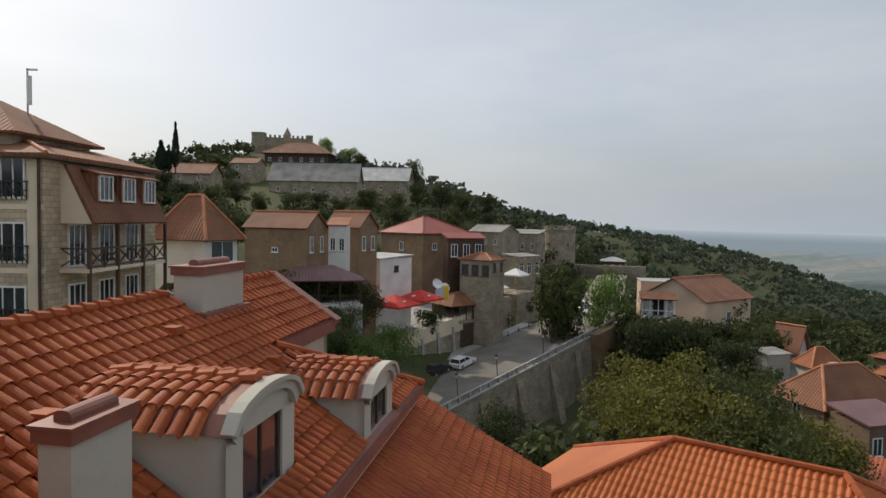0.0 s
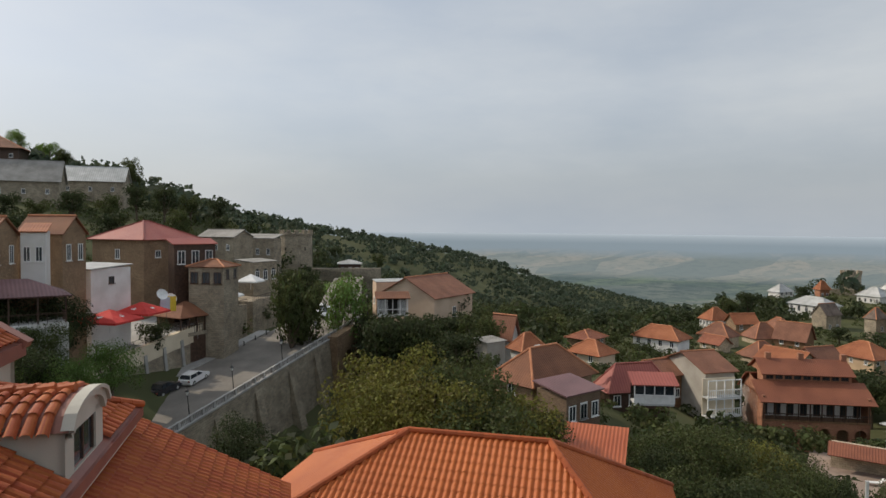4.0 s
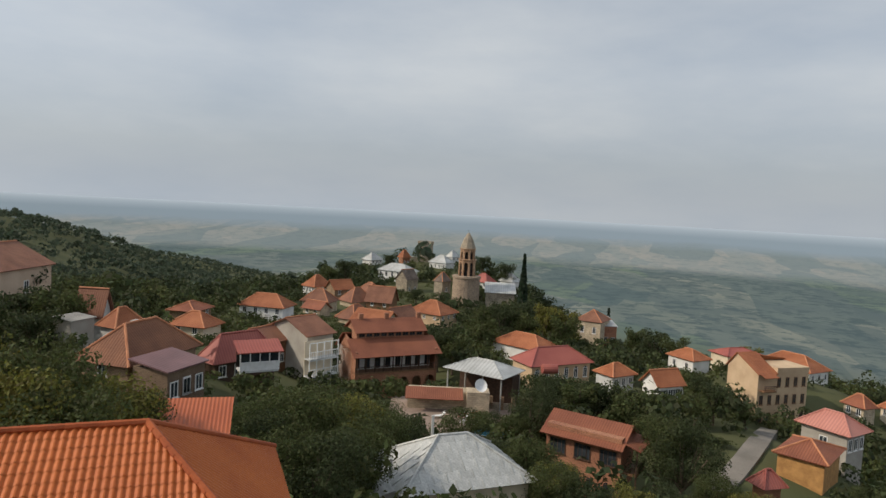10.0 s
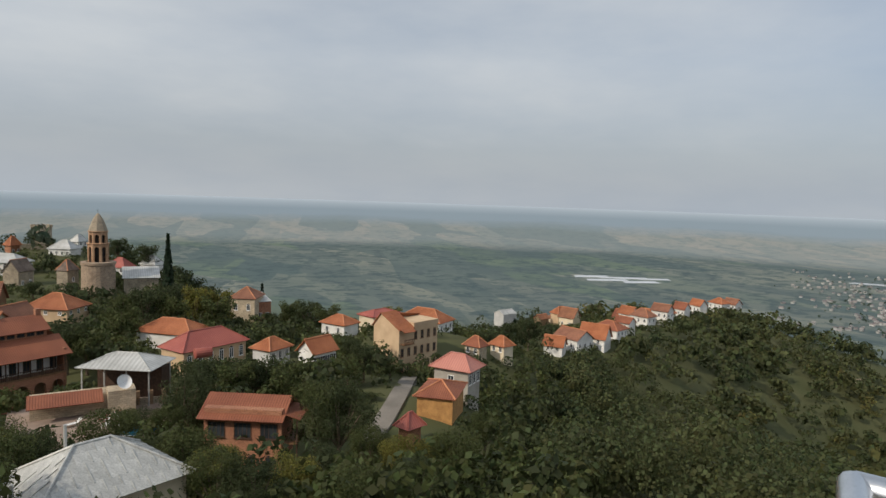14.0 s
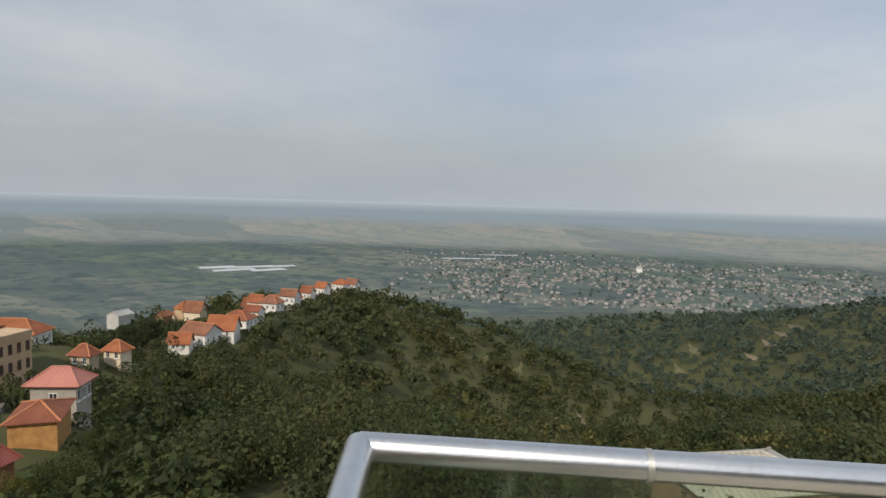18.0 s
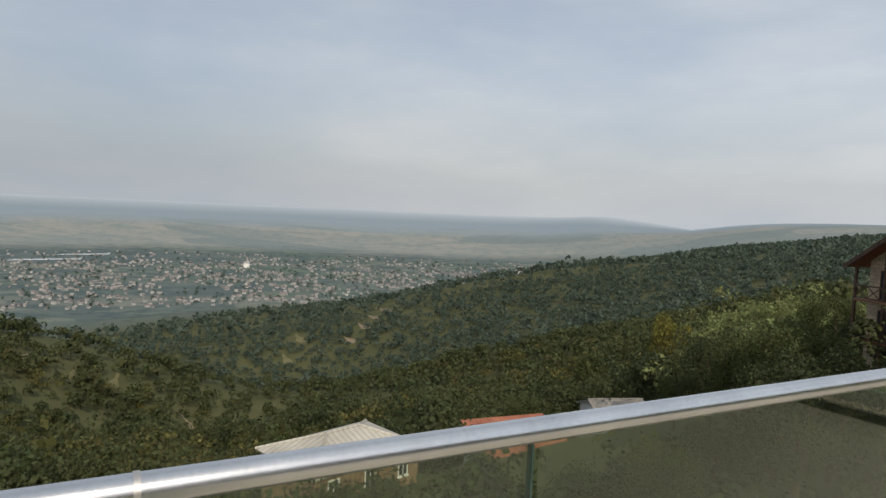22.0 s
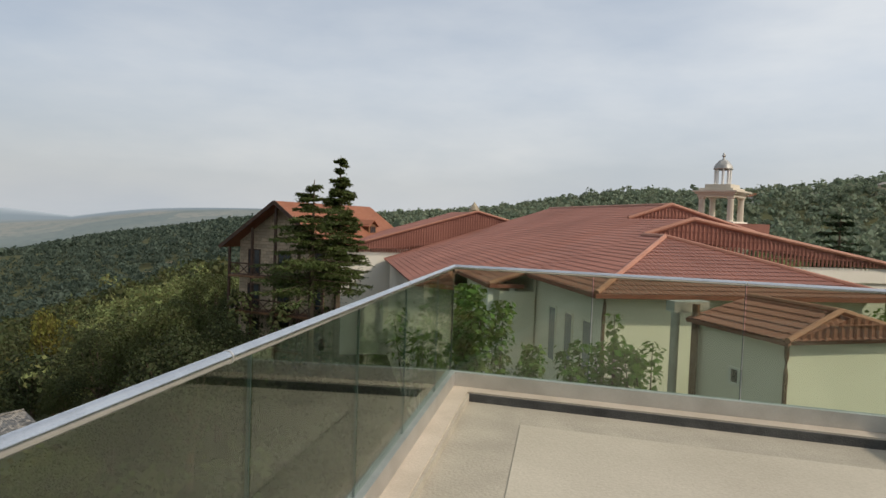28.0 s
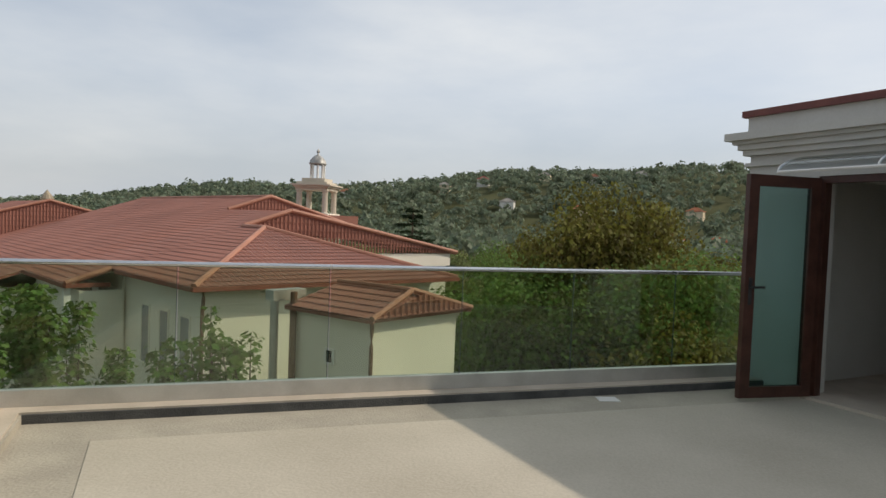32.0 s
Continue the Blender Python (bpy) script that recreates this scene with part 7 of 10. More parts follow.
for k in range(12):
    rr.beam((-pw / 2 + 0.4 + (pw / 2 - 2.8) * k / 11, -pd / 2 - 1.15, -3.3), (-pw / 2 + 0.4 + (pw / 2 - 2.8) * k / 11, -pd / 2 - 1.15, -2.4), 0.05)
rr.ob("balcony_rail", "wood_dark", pa)
Shape().slab([(-pw / 2 + 0.2, -pd / 2 - 1.4, -0.9), (-2.2, -pd / 2 - 1.4, -0.9), (-2.2, -pd / 2, -0.3), (-pw / 2 + 0.2, -pd / 2, -0.3)], 0.1).ob("balcony_roof", "tile_orange", pa)
keep_clear(38, 128, 11)

# plain orange roof in front
house("low house with a plain orange sheet roof", -22.9, 36.2, -13.5, 26, 4.6, 4.4, 3.5, wall="plaster_cream", roof="metal_orange", kind="shed", rise=1.6, over=0.25, group="houses below the terrace")



# ---- balconies on the houses ----
def owner(start):
    return next(o for o in bpy.data.objects if o.parent is None and str(o.get("label", "")).startswith(start))


def balcony(start, x, y, z, yaw, w, d, h, style, roof=None, levels=1):
    """A balcony whose outer floor edge lies at x, y, z and looks along local -y; part of the house it hangs on."""
    e = owner(start)
    inv = e.matrix_basis.inverted() @ pose(x, y, z, 0, 0, yaw)

    def put(s_, name, mat, up):
        o = s_.ob(name, mat, up)
        o.matrix_basis = inv if up is e else Matrix()
        return o

    b_ = put(Shape().box(-w / 2, 0, -0.2, w / 2, d, 0.0), "balcony", "plaster_grey", e)
    for lv in range(levels):
        z0 = lv * h
        if lv:
            put(Shape().box(-w / 2, 0, z0 - 0.2, w / 2, d, z0), "floor", "plaster_grey", b_)
        n = max(int(w / 1.1), 3)
        for k in range(n + 1):
            xx = -w / 2 + w * k / n
            put(Shape().beam((xx, 0.06, z0), (xx, 0.06, z0 + h - 0.2), 0.12), "post", "trim_white", b_)
        r_ = Shape().beam((-w / 2, 0.05, z0 + 1.0), (w / 2, 0.05, z0 + 1.0), 0.1).beam((-w / 2, 0.05, z0 + h - 0.25), (w / 2, 0.05, z0 + h - 0.25), 0.12)
        m_ = int(w / 0.32)
        if style == "lattice":
            for k in range(m_):
                for q in range(int((h - 0.3) / 0.32)):
                    x0, zz = -w / 2 + 0.32 * k, z0 + 0.32 * q
                    if abs(x0 + 0.16) > w * 0.16:
                        r_.beam((x0, 0.05, zz), (x0 + 0.32, 0.05, zz + 0.32), 0.05).beam((x0, 0.05, zz + 0.32), (x0 + 0.32, 0.05, zz), 0.05)
        else:
            for k in range(m_):
                xx = -w / 2 + w * k / m_
                r_.beam((xx, 0.05, z0), (xx, 0.05, z0 + 1.0), 0.05)
        put(r_, "railing", "trim_white", b_)
        if style == "glazed":
            put(Shape().box(-w / 2 + 0.1, 0.08, z0 + 1.05, w / 2 - 0.1, 0.1, z0 + h - 0.3), "pane", "pane", b_)
            put(Shape().box(-w / 2 + 0.05, 0.09, z0, w / 2 - 0.05, 0.14, z0 + 1.0), "panel", "trim_white", b_)
        # closed balconies get a near-black back in place of their inner shade
        put(Shape().box(-w / 2, d - 0.1, z0, w / 2, d, z0 + h - 0.2), "back", "opening_shade" if style != "open" else "plaster_cream", b_)
    if roof:
        zt = levels * h - 0.15
        put(Shape().slab([(-w / 2 - 0.4, -0.5, zt), (w / 2 + 0.4, -0.5, zt), (w / 2 + 0.4, d, zt + 0.9), (-w / 2 - 0.4, d, zt + 0.9)], 0.12), "balcony_roof", roof, b_)


balcony("pale yellow house", -79.2, 67.7, -12.9, 55, 4.8, 2.0, 3.0, "lattice", "tile_brown")
balcony("house with a red metal roof and a white", -34.3, 68.2, -18.3, 40, 4.4, 2.4, 2.4, "glazed", "metal_red")
balcony("white terraced house", -34.9, 89.8, -24.2, 59, 5.2, 1.4, 2.6, "open", None, 2)

# ---- roof terrace ----
R0, R1, R2, R3 = Vector((0.777, 0.749)), Vector((4.196, -4.519)), Vector((-2.31, -7.882)), Vector((-4.98, -3.98))
M["screed"] = material("screed", (0.4, 0.36, 0.29), (0.5, 0.455, 0.375), 0.8, 0.9, 0.25, fine=45, stain=0.5)
M["screed_edge"] = material("screed_edge", (0.33, 0.3, 0.245), (0.43, 0.39, 0.32), 2.5, 0.95, 0.4, fine=45, stain=0.6)
M["bitumen"] = material("bitumen", (0.05, 0.05, 0.05), (0.11, 0.11, 0.105), 4.0, 0.9, 0.5, fine=80)
M["ledge"] = material("ledge", (0.42, 0.36, 0.29), (0.54, 0.47, 0.39), 3.0, 0.8, 0.2, fine=60)
M["steel"] = material("steel", (0.6, 0.61, 0.62), (0.72, 0.73, 0.74), 8.0, 0.26, 0.02, metal=1.0, fine=120)
M["alu"] = material("alu", (0.5, 0.49, 0.47), (0.62, 0.61, 0.59), 4.0, 0.42, 0.03, metal=0.85, fine=90)
M["rail_glass"] = glass_material("rail_glass", (0.82, 0.88, 0.78), 1.0, base=0.09)
M["door_glass"] = glass_material("door_glass", (0.6, 0.74, 0.72))
M["glass_edge"] = material("glass_edge", (0.02, 0.05, 0.04), (0.06, 0.1, 0.085), 8, 0.3, 0.0)
M["facade"] = material("facade", (0.5, 0.48, 0.44), (0.6, 0.58, 0.54), 0.8, 0.85, 0.1, fine=50)
M["door_brown"] = material("door_brown", (0.05, 0.02, 0.014), (0.085, 0.035, 0.025), 5.0, 0.4, 0.08)


def inset(a, b, t, inner):
    """A line a-b moved t metres to the side on which inner lies."""
    d = (b - a).normalized()
    nrm = Vector((-d.y, d.x))
    if (inner - a).dot(nrm) < 0:
        nrm = -nrm
    return a + nrm * t, b + nrm * t


def cross2(a, b, c, d):
    u, w = b - a, d - c
    k = ((c.x - a.x) * w.y - (c.y - a.y) * w.x) / (u.x * w.y - u.y * w.x)
    return a + u * k


def ring(t):
    """The terrace outline moved inwards (negative: outwards) along its three railed edges."""
    mid = (R0 + R1 + R2 + R3) / 4
    e = [inset(R3, R0, t, mid), inset(R0, R1, t, mid), inset(R1, R2, t, mid), (R2, R3)]
    return [cross2(*e[i], *e[(i + 1) % 4]) for i in range(4)]


floor_in, mid_in, out_in = ring(0.22), ring(0.72), ring(-0.12)
terrace_floor = Shape().prism([tuple(p) for p in ring(0.2)], -0.4, 0.0).ob("floor", "screed_edge")
tagged(terrace_floor, "worn concrete terrace floor with a darker margin", "floor", kind="structure")
# lighter inner panel: the sunlit patch is put into the floor's colour
screed_ob = Shape().prism([tuple(p) for p in mid_in], 0.001, 0.006).ob("screed", "screed", terrace_floor)


def strip(a0, b0, a1, b1, z0, z1, name, mat, parent):
    """A bar between two parallel lines."""
    return Shape().prism([tuple(a0), tuple(b0), tuple(b1), tuple(a1)], z0, z1).ob(name, mat, parent)


curb = thing("curb", "low stone kerb with a dark sealed face round the terrace", "kerb", kind="structure")
o_, i_, g0, g1 = out_in, ring(0.2), ring(-0.03), ring(0.05)
for k in range(3):
    strip(o_[k - 1], o_[k], i_[k - 1], i_[k], -0.3, 0.085, "coping", "ledge", curb)
    f0, f1 = ring(0.2)[k - 1], ring(0.2)[k]
    h0, h1 = ring(0.222)[k - 1], ring(0.222)[k]
    strip(f0, f1, h0, h1, -0.01, 0.07, "sealed_face", "bitumen" if k == 2 else "screed_edge", curb)
railing = thing("glass_railing", "frameless glass railing with a round brushed steel handrail", "railing")
for k in range(3):
    strip(g0[k - 1], g0[k], g1[k - 1], g1[k], 0.086, 0.215, "base_channel", "alu", railing)
RAIL_Z, RAIL_R = 1.221, 0.021


def rail_point(k, s, t=0.0):
    a, b = (R3, R0, R1, R2)[k], (R0, R1, R2)[k] if k < 3 else R3
    return a + (b - a) * s


for k, (a, b, joints) in enumerate(((R3, R0, (0.33, 0.66)), (R0, R1, (0.063, 0.333, 0.7)), (R1, R2, (0.345, 0.84)))):
    d = (b - a).normalized()
    cuts = [0.0, *joints, 1.0]
    for s0, s1 in zip(cuts, cuts[1:]):
        p, q = a.lerp(b, s0), a.lerp(b, s1)
        if s0 > 0:
            p = p + d * 0.0015
        Shape().tube([(p.x, p.y, RAIL_Z - RAIL_R), (q.x, q.y, RAIL_Z - RAIL_R)], RAIL_R, 24).ob("handrail", "steel", railing, smooth=True)
    for s in joints:
        p = a.lerp(b, s)
        Shape().tube([(p.x - d.x * 0.004, p.y - d.y * 0.004, RAIL_Z - RAIL_R), (p.x + d.x * 0.004, p.y + d.y * 0.004, RAIL_Z - RAIL_R)], RAIL_R + 0.0015, 24).ob("joint_ring", "alu", railing, smooth=True)
for p in (R0, R1):
    Shape().lathe([(0.001, -RAIL_R), (RAIL_R * 0.7, -RAIL_R * 0.7), (RAIL_R, 0), (RAIL_R * 0.7, RAIL_R * 0.7), (0.001, RAIL_R)], 20, p.x, p.y, RAIL_Z - RAIL_R).ob("corner_joint", "steel", railing, smooth=True)


def glass_run(a, b, cuts):
    d = (b - a).normalized()
    nrm = Vector((-d.y, d.x)) * 0.006
    for s0, s1 in zip(cuts, cuts[1:]):
        p, q = a.lerp(b, s0) + d * 0.006, a.lerp(b, s1) - d * 0.006
        g = Shape().prism([tuple(p + nrm), tuple(q + nrm), tuple(q - nrm), tuple(p - nrm)], 0.2, RAIL_Z - RAIL_R).ob("glass_pane", "rail_glass", railing)
        e0 = q - d * 0.0005
        Shape().box(-0.002, -0.0065, 0.215, 0.002, 0.0065, RAIL_Z - 2 * RAIL_R, pose(e0.x, e0.y, 0, 0, 0, math.degrees(math.atan2(d.y, d.x)))).ob("pane_edge", "glass_edge", g)


glass_run(R3, R0, (0, 0.2, 0.4, 0.6, 0.8, 1))
glass_run(R0, R1, (0, 0.157, 0.357, 0.54, 0.7, 0.875, 1))
glass_run(R1, R2, (0, 0.175, 0.345, 0.515, 0.675, 0.84, 1))

# the house under the terrace
yard = ring(-0.10)
hotel_block = Shape().prism([tuple(p) for p in (yard[0], yard[1], yard[2], R2, R3)], -16, -0.41).ob("wall_under_terrace", "facade")
tagged(hotel_block, "plain plastered storeys under the terrace", "wall", kind="structure")

# stair house with the door: local x runs along the wall from the far corner, -y looks to the terrace
RW = Vector((-2.09, -7.86))
wd = (R3 - RW).normalized()
wn_ = Vector((wd.y, -wd.x))
if (R0 - RW).dot(wn_) < 0:
    wn_ = -wn_
SH = Matrix(((wd.x, -wn_.x, 0, RW.x), (wd.y, -wn_.y, 0, RW.y), (0, 0, 1, 0), (0, 0, 0, 1)))
stair_house = thing("stair_house", "cream plastered stair house with moulded cornice and dark red roof edge", "house", SH, kind="structure")
D0, D1, DH = 0.78, 2.75, 2.24
WL = (R3 - RW).length
s = Shape()
s.box(0.0, 0.0, -0.4, D0, 0.3, 2.5).box(D1, 0.0, -0.4, WL, 0.3, 2.5).box(D0, 0.0, DH, D1, 0.3, 2.5)
s.box(0.0, 0.3, -0.4, 0.3, 4.5, 2.5).box(WL - 0.3, 0.3, -0.4, WL, 4.5, 2.5).box(0.3, 4.2, -0.4, WL - 0.3, 4.5, 2.5)
s.ob("wall", "facade", stair_house)
for z0, z1, out in ((2.38, 2.42, 0.04), (2.5, 2.56, 0.06), (2.56, 2.62, 0.1), (2.62, 2.66, 0.14), (2.66, 2.74, 0.2)):
    Shape().box(-out, -out, z0, WL + 0.2, 0.02, z1).box(-out, 0.02, z0, 0.02, 4.6, z1).ob("cornice", "facade", stair_house)
Shape().box(-0.03, -0.03, 2.74, WL + 0.2, 4.6, 2.92).ob("attic", "facade", stair_house)
M["flashing"] = material("flashing", (0.13, 0.04, 0.035), (0.2, 0.065, 0.05), 3.0, 0.5, 0.05)
Shape().box(-0.08, -0.08, 2.92, WL + 0.25, 4.7, 2.99).ob("roof_edge", "flashing", stair_house)
Shape().box(0.3, 0.3, -0.38, WL - 0.3, 4.2, -0.02).ob("inner_floor", "ledge", stair_house)
Shape().box(0.3, 0.3, 2.3, WL - 0.3, 4.2, 2.4).ob("inner_ceiling", "plaster_white", stair_house)
Shape().box(D0 - 0.02, -0.06, -0.02, D1 + 0.02, 0.34, 0.035).ob("threshold", "ledge", stair_house)

# door in its opening, one leaf swung out
door = thing("door_1", "dark brown glazed double door with one leaf swung open", "door", SH, kind="structure")
fr_ = Shape()
fr_.box(D0, 0.02, 0.03, D0 + 0.07, 0.12, DH).box(D1 - 0.07, 0.02, 0.03, D1, 0.12, DH).box(D0 + 0.07, 0.02, DH - 0.07, D1 - 0.07, 0.12, DH)
fr_.ob("door_frame", "door_brown", door)


def leaf(parent, m, w, h, name="leaf"):
    s_ = Shape()
    b_ = 0.11
    s_.box(0, -0.03, 0, b_, 0.03, h, m).box(w - b_, -0.03, 0, w, 0.03, h, m).box(b_, -0.03, 0, w - b_, 0.03, b_, m).box(b_, -0.03, h - b_, w - b_, 0.03, h, m)
    o = s_.ob(name, "door_brown", parent)
    Shape().box(b_, -0.008, b_, w - b_, 0.008, h - b_, m).ob("pane", "door_glass", o)
    hd = Shape()
    for q in (-1, 1):
        hd.box(w - 0.075, q * 0.03 - 0.008, h * 0.42, w - 0.04, q * 0.03 + 0.008, h * 0.54, m)
        hd.beam(m @ Vector((w - 0.055, q * 0.03, h * 0.5)), m @ Vector((w - 0.055, q * 0.08, h * 0.5)), 0.018)
        hd.beam(m @ Vector((w - 0.045, q * 0.08, h * 0.5)), m @ Vector((w - 0.18, q * 0.08, h * 0.5)), 0.022)
    hd.ob("handle", "iron", o)
    for zz in (0.25, 0.5, 0.8):
        Shape().tube([m @ Vector((-0.005, -0.035, h * zz)), m @ Vector((-0.005, -0.035, h * zz + 0.09))], 0.014, 8).ob("hinge", "iron", o)
    return o


leaf(door, pose(D0 + 0.03, -0.02, 0.035, 0, 0, -104), 0.82, DH - 0.06)
leaf(door, pose(D1 - 0.03, 0.4, 0.035, 0, 0, 100), 0.9, DH - 0.1)
canopy = thing("door_canopy", "small curved clear canopy over the door", "canopy", SH)
M["poly"] = glass_material("poly", (0.72, 0.78, 0.84), 1.4, 0.15)
cs = Shape()
pts_ = [(-0.02 - 0.75 * math.sin(a), 2.36 + 0.2 * math.cos(a) - 0.14) for a in [radians(q) for q in range(0, 91, 10)]]
for (y0, z0), (y1, z1) in zip(pts_, pts_[1:]):
    cs.face((D0 + 0.1, y0, z0), (D0 + 0.1, y1, z1), (D1 + 0.2, y1, z1), (D1 + 0.2, y0, z0))
cs.ob("sheet", "poly", canopy, smooth=True)
for xx in (D0 + 0.1, (D0 + D1) / 2, D1 + 0.2):
    Shape().tube([(xx, y, z - 0.012) for y, z in pts_], 0.012, 6).ob("bracket", "trim_white", canopy)
Shape().tube([(D0 + 0.1, pts_[-1][0], pts_[-1][1]), (D1 + 0.2, pts_[-1][0], pts_[-1][1])], 0.014, 6).ob("front_bar", "trim_white", canopy)

# wire rack inside
rack = thing("wire_rack", "dark metal rack with wire shelves inside the stair house", "rack", SH @ pose(1.75, 3.3, -0.02))
for px in (-0.6, 0.6):
    for py in (-0.25, 0.25):
        Shape().tube([(px, py, 0), (px, py, 1.75)], 0.016, 8).ob("post", "iron", rack)
for zz in (0.15, 0.55, 0.95, 1.35, 1.7):
    w_ = Shape()
    for k in range(7):
        w_.beam((-0.6, -0.25 + 0.5 * k / 6, zz), (0.6, -0.25 + 0.5 * k / 6, zz), 0.008)
    w_.beam((-0.6, -0.25, zz), (-0.6, 0.25, zz), 0.014).beam((0.6, -0.25, zz), (0.6, 0.25, zz), 0.014).beam((-0.6, -0.26, zz - 0.02), (0.6, -0.26, zz - 0.02), 0.016)
    w_.ob("shelf", "iron", rack)
# dark block added to stand in for the unlit depth of the room
Shape().box(-0.58, -0.22, 0.57, 0.58, 0.22, 0.93).ob("dark_cloth", "bitumen", rack, "folded dark cloth on the rack")

# small things on the floor
paper = tagged(Shape().box(-0.1, -0.075, 0.0, 0.1, 0.075, 0.004, pose(-0.55, -6.55, 0.001, 0, 0, 12)).box(-0.098, -0.07, 0.004, 0.1, 0.076, 0.008, pose(-0.548, -6.552, 0.001, 0, 0, 15)).ob("paper", "trim_white"), "folded sheet of white paper lying on the floor", "paper")
hole_dir = (R2 - R1).normalized()
hp = ring(0.223)[2] + hole_dir * 0.14
hang = math.degrees(math.atan2(hole_dir.y, hole_dir.x))
outlet = thing("drain_outlet", "dark square drain outlet cut through the kerb", "drain", pose(hp.x, hp.y, 0.0, 0, 0, hang))
Shape().lathe([(0.032, 0.0), (0.045, 0.0), (0.045, 0.02), (0.032, 0.02)], 16).ob("rim", "iron", outlet)
outlet.matrix_basis = outlet.matrix_basis @ pose(0, 0, 0.04, -90 if (R0 - R1).dot(Vector((hole_dir.y, -hole_dir.x))) < 0 else 90)
M["black"] = material("black", (0.004, 0.004, 0.004), (0.008, 0.008, 0.008), 4, 0.9, 0)
# flat black disc painted for the shade in the hole
Shape().lathe([(0.001, 0.004), (0.034, 0.004)], 16).ob("opening", "black", outlet)

# ---- tiled roofs with real relief ----
def tile_plane(s, e0, e1, t1, t0, pitch=0.21, row=0.35, amp=0.03, step=0.018, seg=5, barrel=False):
    """Tiles on a roof plane with eave e0-e1 and top t0-t1 (a triangle has t0 = t1), added to shape s."""
    e0, e1, t0, t1 = (Vector(p) for p in (e0, e1, t0, t1))
    ux = (e1 - e0).normalized()
    nrm = ux.cross(((t0 + t1) / 2 - e0)).normalized()
    if nrm.z < 0:
        nrm = -nrm
    uy = nrm.cross(ux)
    if uy.z < 0:
        uy = -uy
    L = (e1 - e0).length
    a, b = ((t0 - e0).dot(ux), (t0 - e0).dot(uy)), ((t1 - e0).dot(ux), (t1 - e0).dot(uy))
    poly = [(0.0, 0.0), (L, 0.0), b, a]

    def limits(u):
        lo, hi = 1e9, -1e9
        for i in range(4):
            (x0, y0), (x1, y1) = poly[i], poly[(i + 1) % 4]
            if abs(x1 - x0) > 1e-9 and min(x0, x1) - 1e-9 <= u <= max(x0, x1) + 1e-9:
                y = y0 + (y1 - y0) * (u - x0) / (x1 - x0)
                lo, hi = min(lo, y), max(hi, y)
        return lo, hi

    def wave(u):
        k = (u / pitch) % 1.0
        if barrel:
            return amp * math.sqrt(max(0.0, 1 - ((k - 0.36) / 0.36) ** 2)) if k < 0.72 else 0.0
        return amp * (0.5 - 0.5 * math.cos(2 * math.pi * k))

    umin, umax = min(p[0] for p in poly), max(p[0] for p in poly)
    n = max(int((umax - umin) / pitch * seg), 1)
    us = [umin + (umax - umin) * i / n for i in range(n + 1)]
    lim = [limits(min(max(u, umin + 1e-4), umax - 1e-4)) for u in us]
    for i in range(n):
        (l0, h0), (l1, h1) = lim[i], lim[i + 1]
        w0, w1 = wave(us[i]), wave(us[i + 1])
        j = int(min(l0, l1) // row)
        while j * row < max(h0, h1):
            a0, a1 = max(j * row, l0), min((j + 1) * row, h0)
            b0, b1 = max(j * row, l1), min((j + 1) * row, h1)
            if a1 > a0 or b1 > b0:
                a1, b1 = max(a1, a0), max(b1, b0)
                p = []
                for u, v, w in ((us[i], a0, w0), (us[i + 1], b0, w1), (us[i + 1], b1, w1), (us[i], a1, w0)):
                    lift = w + step * (1 - (v - j * row) / row)
                    p.append(e0 + ux * u + uy * v + nrm * lift)
                s.face(*p, uv=[(0, 0)] * 4)
            j += 1
    return s


M["clay_near"] = island_vary(material("clay_near", (0.28, 0.055, 0.012), (0.4, 0.094, 0.023), 0.6, 0.7, 0.1, fine=14, stain=0.5), 0.88, 1.1, 0.008)
M["clay_bright"] = material("clay_bright", (0.4, 0.092, 0.017), (0.52, 0.138, 0.028), 0.3, 0.6, 0.05, fine=9, stain=0.5)
M["clay_metal"] = material("clay_metal", (0.24, 0.1, 0.072), (0.33, 0.142, 0.104), 0.3, 0.55, 0.05, fine=9, stain=0.5)
M["flash_red"] = material("flash_red", (0.2, 0.07, 0.05), (0.28, 0.1, 0.07), 1.5, 0.5, 0.05)
M["render_cream"] = material("render_cream", (0.42, 0.39, 0.33), (0.52, 0.49, 0.42), 0.7, 0.85, 0.1, fine=40)

# the neighbouring wing: x runs along the ridge towards the terrace, y down the slope
NW = pose(-19.79, 2.33, -0.16, 0, 0, -31.56)
wing = thing("roof_wing", "long clay tiled wing with arched dormers and plastered chimneys", "house", NW)
K = -0.65


def on(x, y, lift=0.0):
    return (x, y, K * abs(y) + lift)


M["clay_piece"] = material("clay_piece", (0.28, 0.055, 0.012), (0.4, 0.094, 0.023), 0.6, 0.7, 0.1, fine=14, stain=0.5, vary=0.1)
deck = Shape()
deck.slab([on(4.0, 4.65, -0.03), on(17, 4.65, -0.03), on(17, 0, -0.03), on(4.0, 0, -0.03)], 0.12)
deck.slab([on(-0.2, 1.95, -0.03), on(4.0, 1.95, -0.03), on(4.0, 0, -0.03), on(-0.2, 0, -0.03)], 0.12)
deck.slab([on(17, -5.4, -0.03), on(-0.2, -5.4, -0.03), on(-0.2, 0, -0.03), on(17, 0, -0.03)], 0.12)
deck.slab([on(-0.2, 4.65, -0.03), on(4.0, 4.65, -0.03), on(4.0, 1.95, -0.03)], 0.12)
roof_deck = deck.ob("roof_deck", "flash_red", wing)
rows_, cols_ = 0.36, 0.262
one = Shape()
arc = [(-0.105 + 0.21 * k / 6, 0.075 * math.sqrt(max(0, 1 - (-1 + 2 * k / 6) ** 2))) for k in range(7)]
